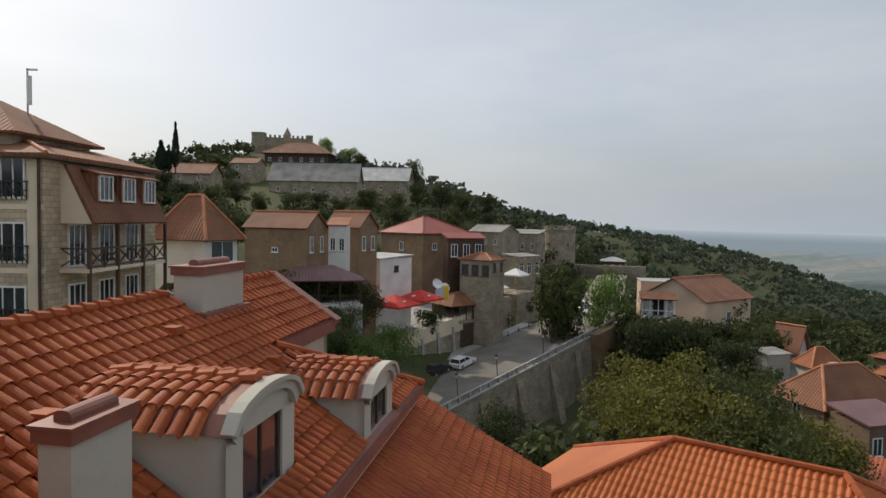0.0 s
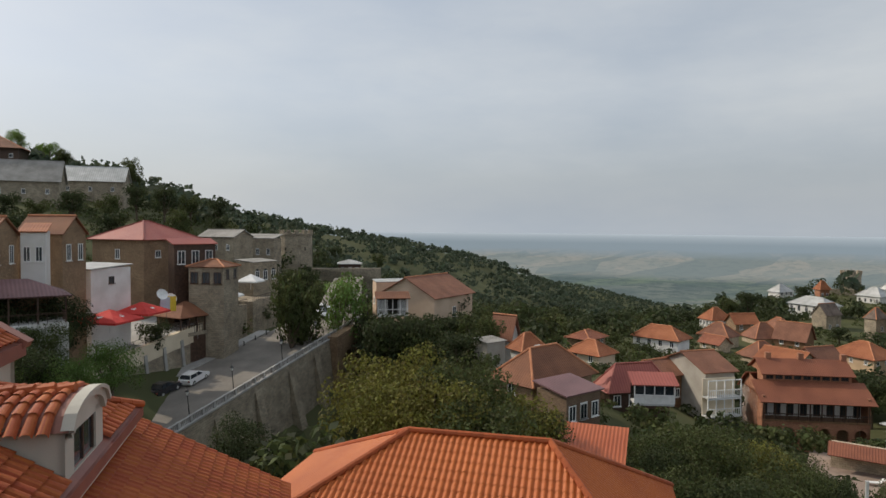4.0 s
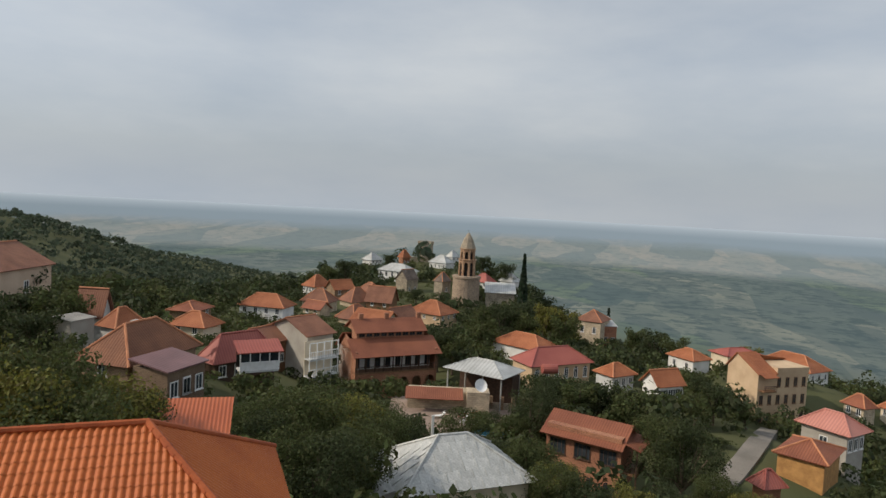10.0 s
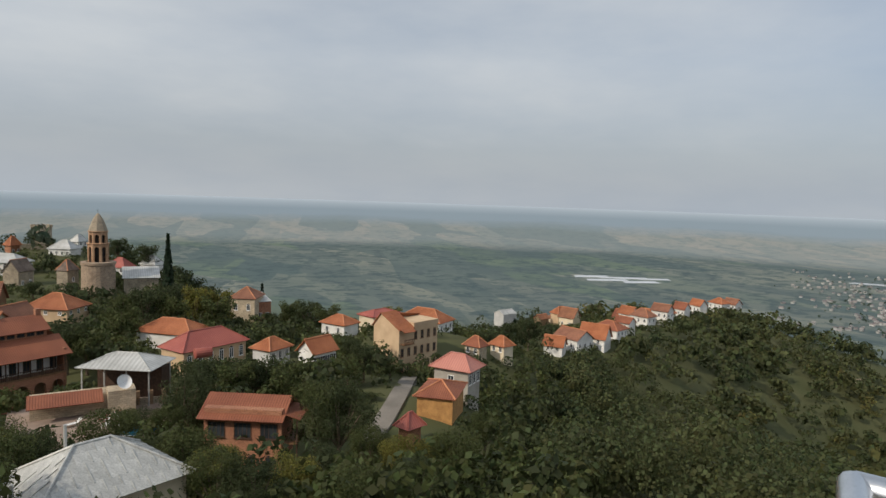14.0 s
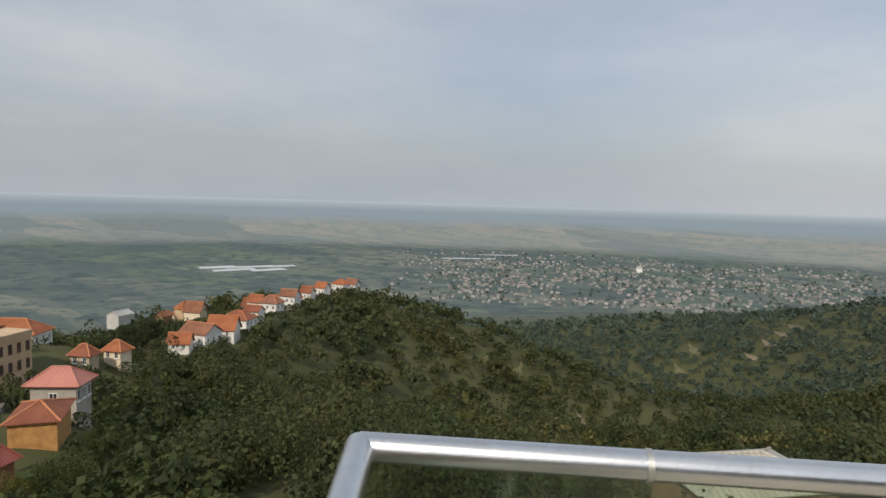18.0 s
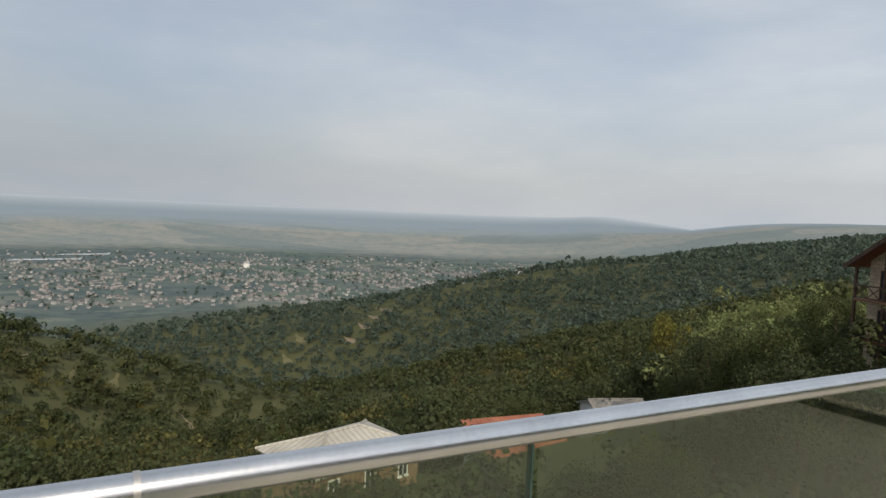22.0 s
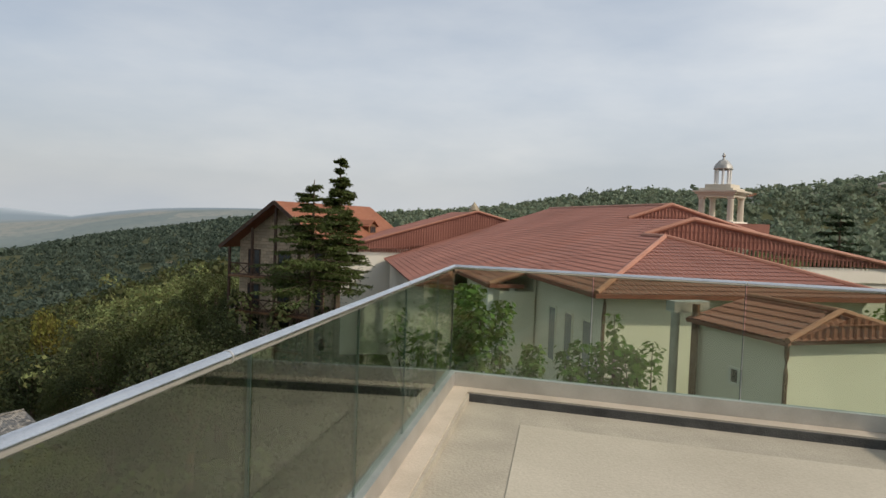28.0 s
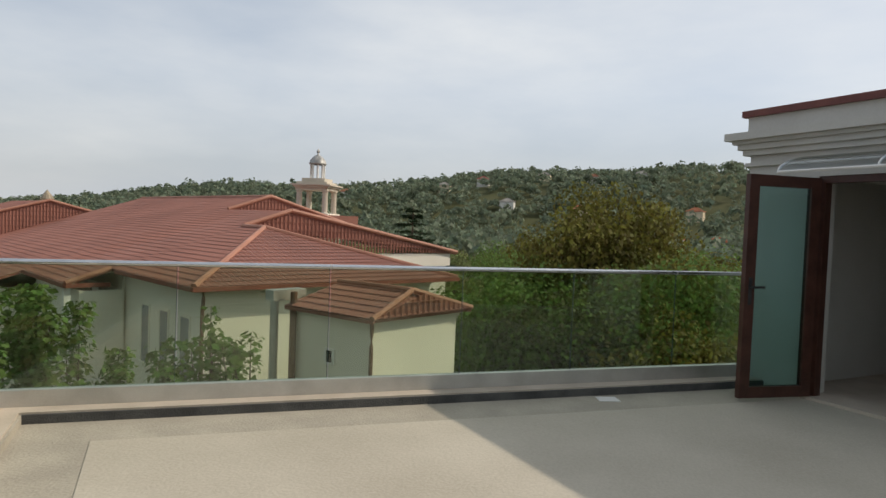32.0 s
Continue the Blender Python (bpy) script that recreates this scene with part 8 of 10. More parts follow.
ln = math.hypot(1, K)
for (x0, z0), (x1, z1) in zip(arc, arc[1:]):
    one.face((x0 * 1.12, 0.2, z0 * 1.15 + 0.03), (x1 * 1.12, 0.2, z1 * 1.15 + 0.03), (x1 * 0.92, -0.2, z1 * 0.95 + 0.005), (x0 * 0.92, -0.2, z0 * 0.95 + 0.005))
    one.face((x0 * 1.12, 0.2, z0 * 1.15 + 0.03), (x0 * 0.95, 0.2, max(z0 * 1.15 + 0.012, 0)), (x1 * 0.95, 0.2, max(z1 * 1.15 + 0.012, 0)), (x1 * 1.12, 0.2, z1 * 1.15 + 0.03))
tile_first = one.ob("tile", "clay_piece", roof_deck)
tile_mesh = tile_first.data
slope_turn = math.degrees(math.atan(K))
rest_v, rest_f = [], []
base_v = np.array([v.co for v in tile_mesh.vertices])
base_f = [tuple(p.vertices) for p in tile_mesh.polygons]
rng = np.random.default_rng(5)
count = 0


def lay_tile(x, y, z, piece):
    global count
    j = rng.normal(size=3)
    m = pose(x + j[0] * 0.004, y + j[1] * 0.006, z, slope_turn + j[2] * 0.8, 0, j[1] * 1.0)
    if piece:
        if count == 0:
            tile_first.matrix_basis = m
        else:
            t = new("tile", tile_mesh)
            t.parent, t.matrix_basis = roof_deck, m
        count += 1
    else:
        q = np.array(m)
        k = len(rest_v) * len(base_v)
        rest_v.append(base_v @ q[:3, :3].T + q[:3, 3])
        rest_f.extend([tuple(i + k for i in f) for f in base_f])


def in_dormer(x, y):
    return any(abs(x - dx) < 1.2 and y0 < y < y1 for dx, y0, y1 in ((8.8, 1.5, 3.95), (3.95, 2.7, 4.5)))


for r_ in range(15):
    y = 0.2 + r_ * rows_ * math.cos(math.atan(0.65))
    for c_ in range(int(17.0 / cols_)):
        x = -0.1 + (c_ + 0.5) * cols_
        if y > 4.62 or in_dormer(x, y):
            continue
        if x < 4.0 and y > 1.9:
            continue
        if 2.95 < x < 5.2 and y < 0.75:
            continue
        if 10.85 < x < 11.85 and 2.6 < y < 3.15:
            continue
        lay_tile(x, y, K * y, 7.2 < x < 13.2 and y > 1.0 and count < 300)
for r_ in range(15):
    y = 0.2 + r_ * rows_ * math.cos(math.atan(0.65))
    for c_ in range(int(5.4 / cols_)):
        x = -1.3 + (c_ + 0.5) * cols_
        if 1.95 < y < 4.62 and 3.98 - 1.515 * (y - 1.95) < x < 4.0 and not in_dormer(x, y):
            lay_tile(x, y, K * y, False)
rm = bpy.data.meshes.new("roof_tiles")
rm.from_pydata(np.concatenate(rest_v).tolist(), [], rest_f)
rm.materials.append(M["clay_near"])
ro = new("roof_tiles", rm)
ro.parent = roof_deck
tagged(ro, "rows of overlapping clay barrel tiles", kind="stuff")
for k in range(47):
    x = -0.2 + k * 0.366
    if 2.95 < x < 5.1:
        continue
    Shape().tube([(x, 0, 0.035), (x + 0.4, 0, 0.075)], [0.1, 0.125], 8).ob("ridge_tile", "clay_piece", roof_deck)
for k in range(13):
    f0, f1 = k / 16.5, (k + 1.12) / 16.5
    Shape().tube([on(3.92 - 5.2 * f0, 1.95 + 3.44 * f0, 0.04), on(3.92 - 5.2 * f1, 1.95 + 3.44 * f1, 0.06)], [0.115, 0.095], 8).ob("ridge_tile", "clay_piece", roof_deck)
# walls, eaves, gable
ws = Shape()
ws.box(0.0, -5.0, -9, 16.8, 1.7, K * 5.4 - 0.3).box(4.2, 1.7, -9, 16.8, 4.3, K * 4.65 - 0.25).box(0.2, 3.4, -9, 4.2, 4.3, K * 4.65 - 0.3).box(2.0, 1.9, -9, 4.2, 3.4, K * 4.65 - 0.3)
ws.face((0.0, -5.0, K * 5.4 - 0.3), (0.0, 1.8, K * 5.4 - 0.3), (0.0, 1.8, K * 1.8 - 0.2), (0.0, 0, -0.16), (0.0, -5.0, K * 5.0 - 0.2))
ws.face((0.0, 1.72, K * 5.4), (4.2, 1.72, K * 5.4), (4.2, 1.72, K * 1.72 - 0.2), (0.0, 1.72, K * 1.72 - 0.2))
ws.ob("wall", "render_cream", wing)
Shape().box(-0.25, 1.9, K * 1.9 - 0.36, 4.05, 1.98, K * 1.9 - 0.02).ob("fascia", "flash_red", wing)
Shape().box(-0.2, 4.63, K * 4.65 - 0.26, 17, 4.71, K * 4.65 - 0.02).ob("fascia", "flash_red", wing)
Shape().box(-0.1, 4.3, K * 4.65 - 0.5, 17, 4.56, K * 4.65 - 0.24).ob("eaves_moulding", "render_cream", wing)
Shape().slab([(-0.42, 2.1, K * 2.1 + 0.13), (-0.02, 2.1, K * 2.1 + 0.13), (-0.02, 0, 0.13), (-0.42, 0, 0.13)], 0.2).slab([(-0.02, -5.4, K * 5.4 + 0.13), (-0.42, -5.4, K * 5.4 + 0.13), (-0.42, 0, 0.13), (-0.02, 0, 0.13)], 0.2).ob("gable_coping", "clay_metal", wing)
# lower roof before the eaves
low = Shape()
low.slab([(-1.2, 8.4, -5.85), (8.5, 8.4, -5.85), (8.5, 4.3, -3.6), (-1.2, 4.3, -3.6)], 0.15)
lr = low.ob("lower_roof", "flash_red", wing)
tile_plane(Shape(), (-1.2, 8.45, -5.83), (8.5, 8.45, -5.83), (8.5, 4.3, -3.55), (-1.2, 4.3, -3.55), 0.22, 0.33, 0.045, 0.03, 5).ob("tile_sheet", "clay_near", lr, smooth=False)


def chimney(x, y, w, d, z0, z1, name="chimney"):
    c = Shape().box(x - w / 2, y - d / 2, z0, x + w / 2, y + d / 2, z1).ob(name, "render_cream", wing, "plastered chimney with a red sheet hood")
    Shape().box(x - w / 2 - 0.05, y - d / 2 - 0.05, z1 - 0.17, x + w / 2 + 0.05, y + d / 2 + 0.05, z1).box(x - w / 2 - 0.08, y - d / 2 - 0.08, z1, x + w / 2 + 0.08, y + d / 2 + 0.08, z1 + 0.04).ob("hood", "flash_red", c)
    r_, zz, s_ = 0.12, z1 + 0.09, Shape()
    s_.box(x - w * 0.38, y - r_, z1 + 0.04, x + w * 0.38, y + r_, zz)
    ring = [(y - r_ * math.cos(math.pi * k / 6), zz + r_ * 0.7 * math.sin(math.pi * k / 6)) for k in range(7)]
    for (y0_, h0), (y1_, h1) in zip(ring, ring[1:]):
        s_.face((x - w * 0.38, y0_, h0), (x + w * 0.38, y0_, h0), (x + w * 0.38, y1_, h1), (x - w * 0.38, y1_, h1))
    for q in (-1, 1):
        s_.face(*[(x + q * w * 0.38, a_, b_) for a_, b_ in ring[::q]])
    s_.ob("vent_cowl", "flash_red", c)
    Shape().box(x - w / 2 - 0.12, y - d / 2 - 0.12, z0, x + w / 2 + 0.12, y + d / 2 + 0.16, z0 + 0.12).ob("flashing", "flash_red", c)


chimney(4.05, 0.35, 1.9, 0.7, -0.5, 0.62)
chimney(11.34, 2.88, 1.06, 0.42, -2.5, -0.62)


def dormer(x, y0, y1, top, w=1.2, rise=0.46):
    """An arched dormer whose face stands at y1; its tiled vault runs back to y0."""
    d = thing_part("dormer", wing)
    side = Shape()
    zb = K * y1 - 0.25
    spring = top - rise
    for q in (-1, 1):
        side.face(*[(x + q * w, yy, zz) for yy, zz in ((y1, zb), (y1, spring), (y0, spring), (y0 + 0.1, K * y0 - 0.1))])
    side.box(x - w, y1 - 0.14, zb, x - w + 0.5, y1, spring).box(x + w - 0.5, y1 - 0.14, zb, x + w, y1, spring)
    side.box(x - w + 0.5, y1 - 0.14, zb, x + w - 0.5, y1, zb + 0.25)
    arcp = [(-w + 2 * w * k / 12) for k in range(13)]
    az = [spring + rise * math.sqrt(max(0, 1 - (q / w) ** 2)) for q in arcp]
    for k in range(12):
        side.face((x + arcp[k], y1, spring - 0.12), (x + arcp[k + 1], y1, spring - 0.12), (x + arcp[k + 1], y1, az[k + 1]), (x + arcp[k], y1, az[k]))
    side.ob("cheek", "render_cream", d)
    for o0, o1, yy in ((0.0, 0.13, 0.1), (0.13, 0.2, 0.17)):
        m_ = Shape()
        for k in range(12):
            p = [(x + arcp[i] * f_, az[i] + g_) for i in (k, k + 1) for f_, g_ in ((1 + (o0 - 0.13) / w, o0 - 0.13), (1 + (o1 - 0.13) / w, o1 - 0.13))]
            (a0, b0), (a1, b1), (a2, b2), (a3, b3) = p
            m_.face((a0, y1 + yy, b0), (a2, y1 + yy, b2), (a3, y1 + yy, b3), (a1, y1 + yy, b1))
            m_.face((a1, y1 + yy, b1), (a3, y1 + yy, b3), (a3, y1 - 0.05, b3), (a1, y1 - 0.05, b1))
            m_.face((a0, y1 - 0.0, b0), (a2, y1 - 0.0, b2), (a2, y1 + yy, b2), (a0, y1 + yy, b0))
        m_.ob("arch_moulding", "render_cream", d)
    wn2 = Shape().box(x - w + 0.5, y1 - 0.1, zb + 0.25, x - w + 0.58, y1 - 0.04, spring + 0.05).box(x + w - 0.58, y1 - 0.1, zb + 0.25, x + w - 0.5, y1 - 0.04, spring + 0.05)
    wn2.box(x - 0.03, y1 - 0.1, zb + 0.25, x + 0.03, y1 - 0.04, spring + 0.05).box(x - w + 0.5, y1 - 0.1, spring - 0.03, x + w - 0.5, y1 - 0.04, spring + 0.05).ob("window_frame", "wood_dark", d)
    Shape().box(x - w + 0.52, y1 - 0.085, zb + 0.25, x + w - 0.52, y1 - 0.07, spring).ob("pane", "pane", d)
    band = Shape()
    for k in range(12):
        band.face((x + arcp[k] * 1.05, y1 + 0.08, az[k] + 0.03), (x + arcp[k + 1] * 1.05, y1 + 0.08, az[k + 1] + 0.03), (x + arcp[k + 1] * 1.05, y0, az[k + 1] + 0.03), (x + arcp[k] * 1.05, y0, az[k] + 0.03))
    band.ob("vault", "clay_metal", d)
    tl = Shape()
    nrow = int((y1 - 0.12 - y0) / 0.262)
    for r2 in range(nrow):
        yc = y0 + (r2 + 0.5) * 0.262
        for q in (-1, 1):
            for st in range(4):
                h0, h1 = 1.0 - 0.27 * st, 1.0 - 0.27 * (st + 1) - 0.03
                xs = [x + q * w * 1.08 * (1 - h) for h in (h0, h1)]
                zs = [spring + rise * math.sqrt(max(0.0, 1 - ((1 - h)) ** 2)) if h > 0 else spring - 0.05 for h in (h0, h1)]
                for (c0, e0_), (c1, e1_) in zip(arc, arc[1:]):
                    tl.face((xs[0], yc + c0 * 0.95, zs[0] + e0_ + 0.04), (xs[0], yc + c1 * 0.95, zs[0] + e1_ + 0.04), (xs[1], yc + c1 * 1.1, zs[1] + e1_ * 1.1 + 0.06), (xs[1], yc + c0 * 1.1, zs[1] + e0_ * 1.1 + 0.06))
    tl.ob("vault_tiles", "clay_near", d)
    for r2 in range(int((y1 - y0) / 0.36)):
        Shape().tube([(x, y0 + r2 * 0.36, top + 0.05), (x, y0 + r2 * 0.36 + 0.4, top + 0.085)], [0.1, 0.125], 8).ob("ridge_tile", "clay_piece", d)


def thing_part(name, parent):
    o = Shape().box(0, 0, -0.001, 0.001, 0.001, 0).ob(name, "render_cream", parent)
    return o


dormer(8.8, 1.3, 3.95, -0.82)
dormer(3.95, 2.5, 4.5, -1.6)
# small vent tiles
for vx, vy in ((6.5, 0.95), (13.2, 1.0), (11.6, 1.7), (10.6, 1.65), (4.8, 2.3)):
    Shape().box(vx - 0.15, vy - 0.2, K * vy + 0.04, vx + 0.15, vy + 0.14, K * vy + 0.2).ob("vent_tile", "clay_piece", roof_deck)

# bright hipped roof straight below
def hip_tiles(label, x, y, z, yaw, ridge, half_d, rise, mat, pitch=0.21, row=0.35, wall="render_cream", drop=5.0, seg=5, amp=0.035, cap="clay_piece", end=None):
    """A hipped roof of tiles whose ridge centre lies at x, y, z."""
    e = thing("tiled_house", label, "house", pose(x, y, z, 0, 0, yaw))
    a, b = ridge / 2 + half_d, half_d
    a2 = ridge / 2 + (end or half_d)
    A, B, C, D = (-a, -b, -rise), (a2, -b, -rise), (a2, b, -rise), (-a, b, -rise)
    P, Q = (-ridge / 2, 0, 0), (ridge / 2, 0, 0)
    rf = Shape()
    for f in ((A, B, Q, P), (C, D, P, Q), (B, C, Q), (D, A, P)):
        rf.slab(list(f), 0.1)
    r_ = rf.ob("roof", mat, e)
    for f in ((A, B, Q, P), (C, D, P, Q), (B, C, Q, Q), (D, A, P, P)):
        tile_plane(Shape(), *f, pitch, row, amp, 0.015, seg).ob("tile_sheet", mat, r_)
    for p, q in ((P, Q), (A, P), (B, Q), (C, Q), (D, P)):
        pv, qv = Vector(p), Vector(q)
        nn = max(int((qv - pv).length / 0.38), 1)
        for k in range(nn):
            s0, s1 = pv.lerp(qv, k / nn), pv.lerp(qv, (k + 1.12) / nn)
            Shape().tube([s0 + Vector((0, 0, 0.045)), s1 + Vector((0, 0, 0.065))], [0.12, 0.095], 8).ob("ridge_tile", cap, r_)
    Shape().box(-a + 0.5, -b + 0.5, -rise - drop, a2 - 0.5, b - 0.5, -rise + 0.1).ob("wall", wall, e)
    return e


hip_tiles("house under a bright orange tiled hip roof", -13.7, 15.35, -5.13, 32, 4.55, 6.0, 3.3, "clay_bright", 0.2, 0.36, amp=0.06, end=4.3)

# ---- the cream public building to the south: x along its lit front, y away from the terrace ----
M["cream_wall"] = material("cream_wall", (0.76, 0.72, 0.62), (0.84, 0.8, 0.71), 0.35, 0.85, 0.08, fine=25)
M["pipe_brown"] = material("pipe_brown", (0.13, 0.07, 0.045), (0.2, 0.11, 0.07), 3.0, 0.5, 0.05)
M["cap_pale"] = material("cap_pale", (0.33, 0.15, 0.1), (0.43, 0.21, 0.145), 1.0, 0.65, 0.05)
CB = pose(10.02, -17.56, -0.456, 0, 0, -126.87)
hall = thing("public_hall", "long cream plastered hall under linked red tiled roofs", "building", CB)


def roof_planes(parent, planes, mat="clay_metal", pitch=0.2, row=0.35, amp=0.03, seg=4, name="roof"):
    rf = Shape()
    for f in planes:
        pts = [Vector(p) for p in f]
        if (pts[2] - pts[3]).length < 1e-6:
            pts = pts[:3]
        rf.slab(pts, 0.1)
    r_ = rf.ob(name, mat, parent)
    for f in planes:
        tile_plane(Shape(), *f, pitch, row, amp, 0.022, seg).ob("tile_sheet", mat, r_)
    return r_


def caps_along(parent, lines, r=0.1, mat="cap_pale"):
    for a, b in lines:
        Shape().tube([Vector(a) + Vector((0, 0, 0.03)), Vector(b) + Vector((0, 0, 0.03))], r, 8).ob("ridge_cap", mat, parent)


def clad_gable(parent, pts, y, mat="clay_metal"):
    """An upright gable face covered with tile sheet."""
    s_ = Shape()
    s_.face(*[(x, y, z) for x, z in pts])
    g = s_.ob("gable_cladding", mat, parent)
    ribs = Shape()
    x0, x1 = min(p[0] for p in pts), max(p[0] for p in pts)
    zlow = min(p[1] for p in pts)
    pk = max(pts, key=lambda p: p[1])
    lft, rgt = min(pts), max(pts)
    n = int((x1 - x0) / 0.2)
    for k in range(n):
        x = x0 + (k + 0.5) * (x1 - x0) / n
        z = lft[1] + (pk[1] - lft[1]) * (x - lft[0]) / max(pk[0] - lft[0], 1e-6) if x < pk[0] else rgt[1] + (pk[1] - rgt[1]) * (rgt[0] - x) / max(rgt[0] - pk[0], 1e-6)
        ribs.face((x - 0.055, y - 0.012, zlow), (x, y - 0.045, zlow), (x, y - 0.045, z), (x - 0.055, y - 0.012, z))
        ribs.face((x, y - 0.045, zlow), (x + 0.055, y - 0.012, zlow), (x + 0.055, y - 0.012, z), (x, y - 0.045, z))
        zz = zlow + 0.3
        while zz < z:
            ribs.box(x - 0.1, y - 0.05, zz, x + 0.1, y - 0.01, zz + 0.03)
            zz += 0.35
    ribs.ob("cladding_ribs", mat, g)
    return g


# walls
hw = Shape()
hw.box(0.3, 0.3, -9, 9.4, 7.2, -0.05).box(0.2, 7.2, -9, 17.0, 13.4, -0.05).box(-1.3, 7.0, -9, 0.2, 13.4, -0.75).box(-3.5, 13.4, -9, 16.6, 33, -1.25).box(-7.4, 33.3, -9, 8, 44, -0.75)
hw.ob("wall", "cream_wall", hall)
for z0, z1, o in ((-0.34, -0.26, 0.03), (-0.26, -0.18, 0.07), (-0.18, -0.1, 0.12), (-0.1, -0.04, 0.17)):
    Shape().box(0.3 - o, 0.3 - o, z0, 9.4 + o, 0.3, z1).box(0.3 - o, 0.3, z0, 0.3, 6.6, z1).ob("cornice", "cream_wall", hall)
Shape().box(0.3 - 0.04, 0.3 - 0.04, -0.62, 9.44, 0.3, -0.57).ob("string_course", "cream_wall", hall)
# front wing, hipped; its side slope runs on over all the wings behind
SLOPE = 0.33


def side(x, y):
    return (x, y, 0.02 + SLOPE * (x + 0.25))


E0, E1 = (-0.25, -0.25, 0.02), (10.4, -0.25, 0.02)
AP, BK = side(4.85, 5.2), side(4.85, 7.0)
r1 = roof_planes(hall, [(E0, E1, AP, AP), (side(-0.25, 7.0), E0, AP, BK), (E1, (10.4, 7.0, 0.02), BK, AP)])
caps_along(r1, [(E0, AP), (E1, AP), (AP, BK)])
Shape().box(-0.3, -0.33, -0.1, 10.45, -0.25, 0.04).box(-0.33, -0.25, -0.1, -0.25, 6.4, 0.04).ob("gutter", "flash_red", hall)
# second wing with a clad gable to the front
r2 = roof_planes(hall, [(side(-1.75, 13.4), side(-1.75, 7.0), side(7.1, 7.0), side(7.1, 13.4)), ((17.6, 7.0, 0.6), (17.6, 13.4, 0.6), side(7.1, 13.4), side(7.1, 7.0))])
clad_gable(hall, [(4.9, 1.72), (17.6, 0.6), (7.1, 2.43)], 7.02)
caps_along(r2, [((4.9, 6.97, 1.74), (7.1, 6.97, 2.46)), ((17.6, 6.97, 0.62), (7.1, 6.97, 2.46)), (side(-1.75, 7.0), side(-0.25, 7.0))])
Shape().box(9.8, 7.1, -0.1, 17.2, 7.4, 0.55).ob("parapet", "cream_wall", hall)
# third, highest
r3 = roof_planes(hall, [(side(-4.0, 33), side(-4.0, 13.4), side(9.6, 13.4), side(9.6, 33)), ((17.0, 13.4, 1.3), (17.0, 33, 1.3), side(9.6, 33), side(9.6, 13.4))])
clad_gable(hall, [(7.2, 2.46), (17.0, 1.3), (9.6, 3.25)], 13.42)
caps_along(r3, [((7.2, 13.38, 2.48), (9.6, 13.38, 3.29)), ((17.0, 13.38, 1.32), (9.6, 13.38, 3.29)), (side(9.6, 13.4), side(9.6, 33))])
Shape().box(13.0, 17.5, 1.0, 18.5, 19.0, 2.5).ob("attic_box", "clay_metal", hall)
# wing behind with a long clad gable
r4 = roof_planes(hall, [((-8.0, 45, -0.7), (-8.0, 33.1, -0.7), (3.5, 33.1, 2.75), (3.5, 45, 2.75)), ((11.0, 33.1, 0.9), (11.0, 45, 0.9), (3.5, 45, 2.75), (3.5, 33.1, 2.75))])
clad_gable(hall, [(-7.9, -0.72), (10.9, 0.9), (3.5, 2.72)], 33.12)
caps_along(r4, [((-7.9, 33.05, -0.66), (3.5, 33.05, 2.78)), ((10.8, 33.05, 0.95), (3.5, 33.05, 2.78))])
Shape().box(-1.83, 6.95, -0.62, -1.75, 13.4, -0.46).box(-1.75, 6.9, -0.62, -0.3, 6.98, -0.46).ob("gutter", "flash_red", hall)
for x in (-1.65, -0.75):
    Shape().box(x - 0.11, 7.1, -7, x + 0.11, 7.32, -0.5).ob("post", "trim_white", hall)
rl = Shape()
for k in range(6):
    x = -4.0 + k * 0.65
    rl.beam((x, 6.45, -4.6), (x + 0.65, 6.45, -3.9), 0.05).beam((x, 6.45, -3.9), (x + 0.65, 6.45, -4.6), 0.05)
rl.beam((-4.1, 6.45, -3.85), (0, 6.45, -3.85), 0.07).beam((-4.1, 6.45, -4.65), (0, 6.45, -4.65), 0.07)
rl.ob("balustrade", "trim_white", hall)
M["recess"] = material("recess", (0.24, 0.245, 0.25), (0.32, 0.325, 0.33), 0.5, 0.85, 0.05)
for b in (1.6, 3.3, 5.0):
    # tall blind recesses in the side wall
    w_ = Shape().box(0.26, b - 0.42, -3.1, 0.3, b - 0.34, -1.1).box(0.26, b + 0.34, -3.1, 0.3, b + 0.42, -1.1).box(0.26, b - 0.42, -1.1, 0.3, b + 0.42, -1.02).box(0.2, b - 0.45, -3.2, 0.3, b + 0.45, -3.1).ob("window", "cream_wall", hall)
    Shape().box(0.285, b - 0.34, -3.1, 0.295, b + 0.34, -1.1).ob("panel", "recess", w_)
for px, py in ((0.18, 0.12),):
    Shape().tube([(px, py, 0.0), (px + 0.02, py - 0.02, -0.35), (px, py, -0.7), (px, py, -9)], 0.06, 8).ob("downpipe", "pipe_brown", hall)
# low annex
AN = pose(4.01, -14.68, -0.60, 0, 0, -120)
annex = thing("annex", "small cream annex with a red tiled hip roof", "building", AN)
Shape().box(0.15, 0.15, -8, 3.35, 3.0, -0.1).ob("wall", "cream_wall", annex)
for z0, z1, o in ((-0.3, -0.22, 0.03), (-0.22, -0.14, 0.07), (-0.14, -0.08, 0.11)):
    Shape().box(0.15 - o, 0.15 - o, z0, 3.35 + o, 0.15, z1).box(0.15 - o, 0.15, z0, 0.15, 3.0, z1).ob("cornice", "cream_wall", annex)
a0, a1, a2, a3 = (-0.15, -0.15, -0.02), (3.65, -0.15, -0.02), (3.65, 3.1, -0.02), (-0.15, 3.1, -0.02)
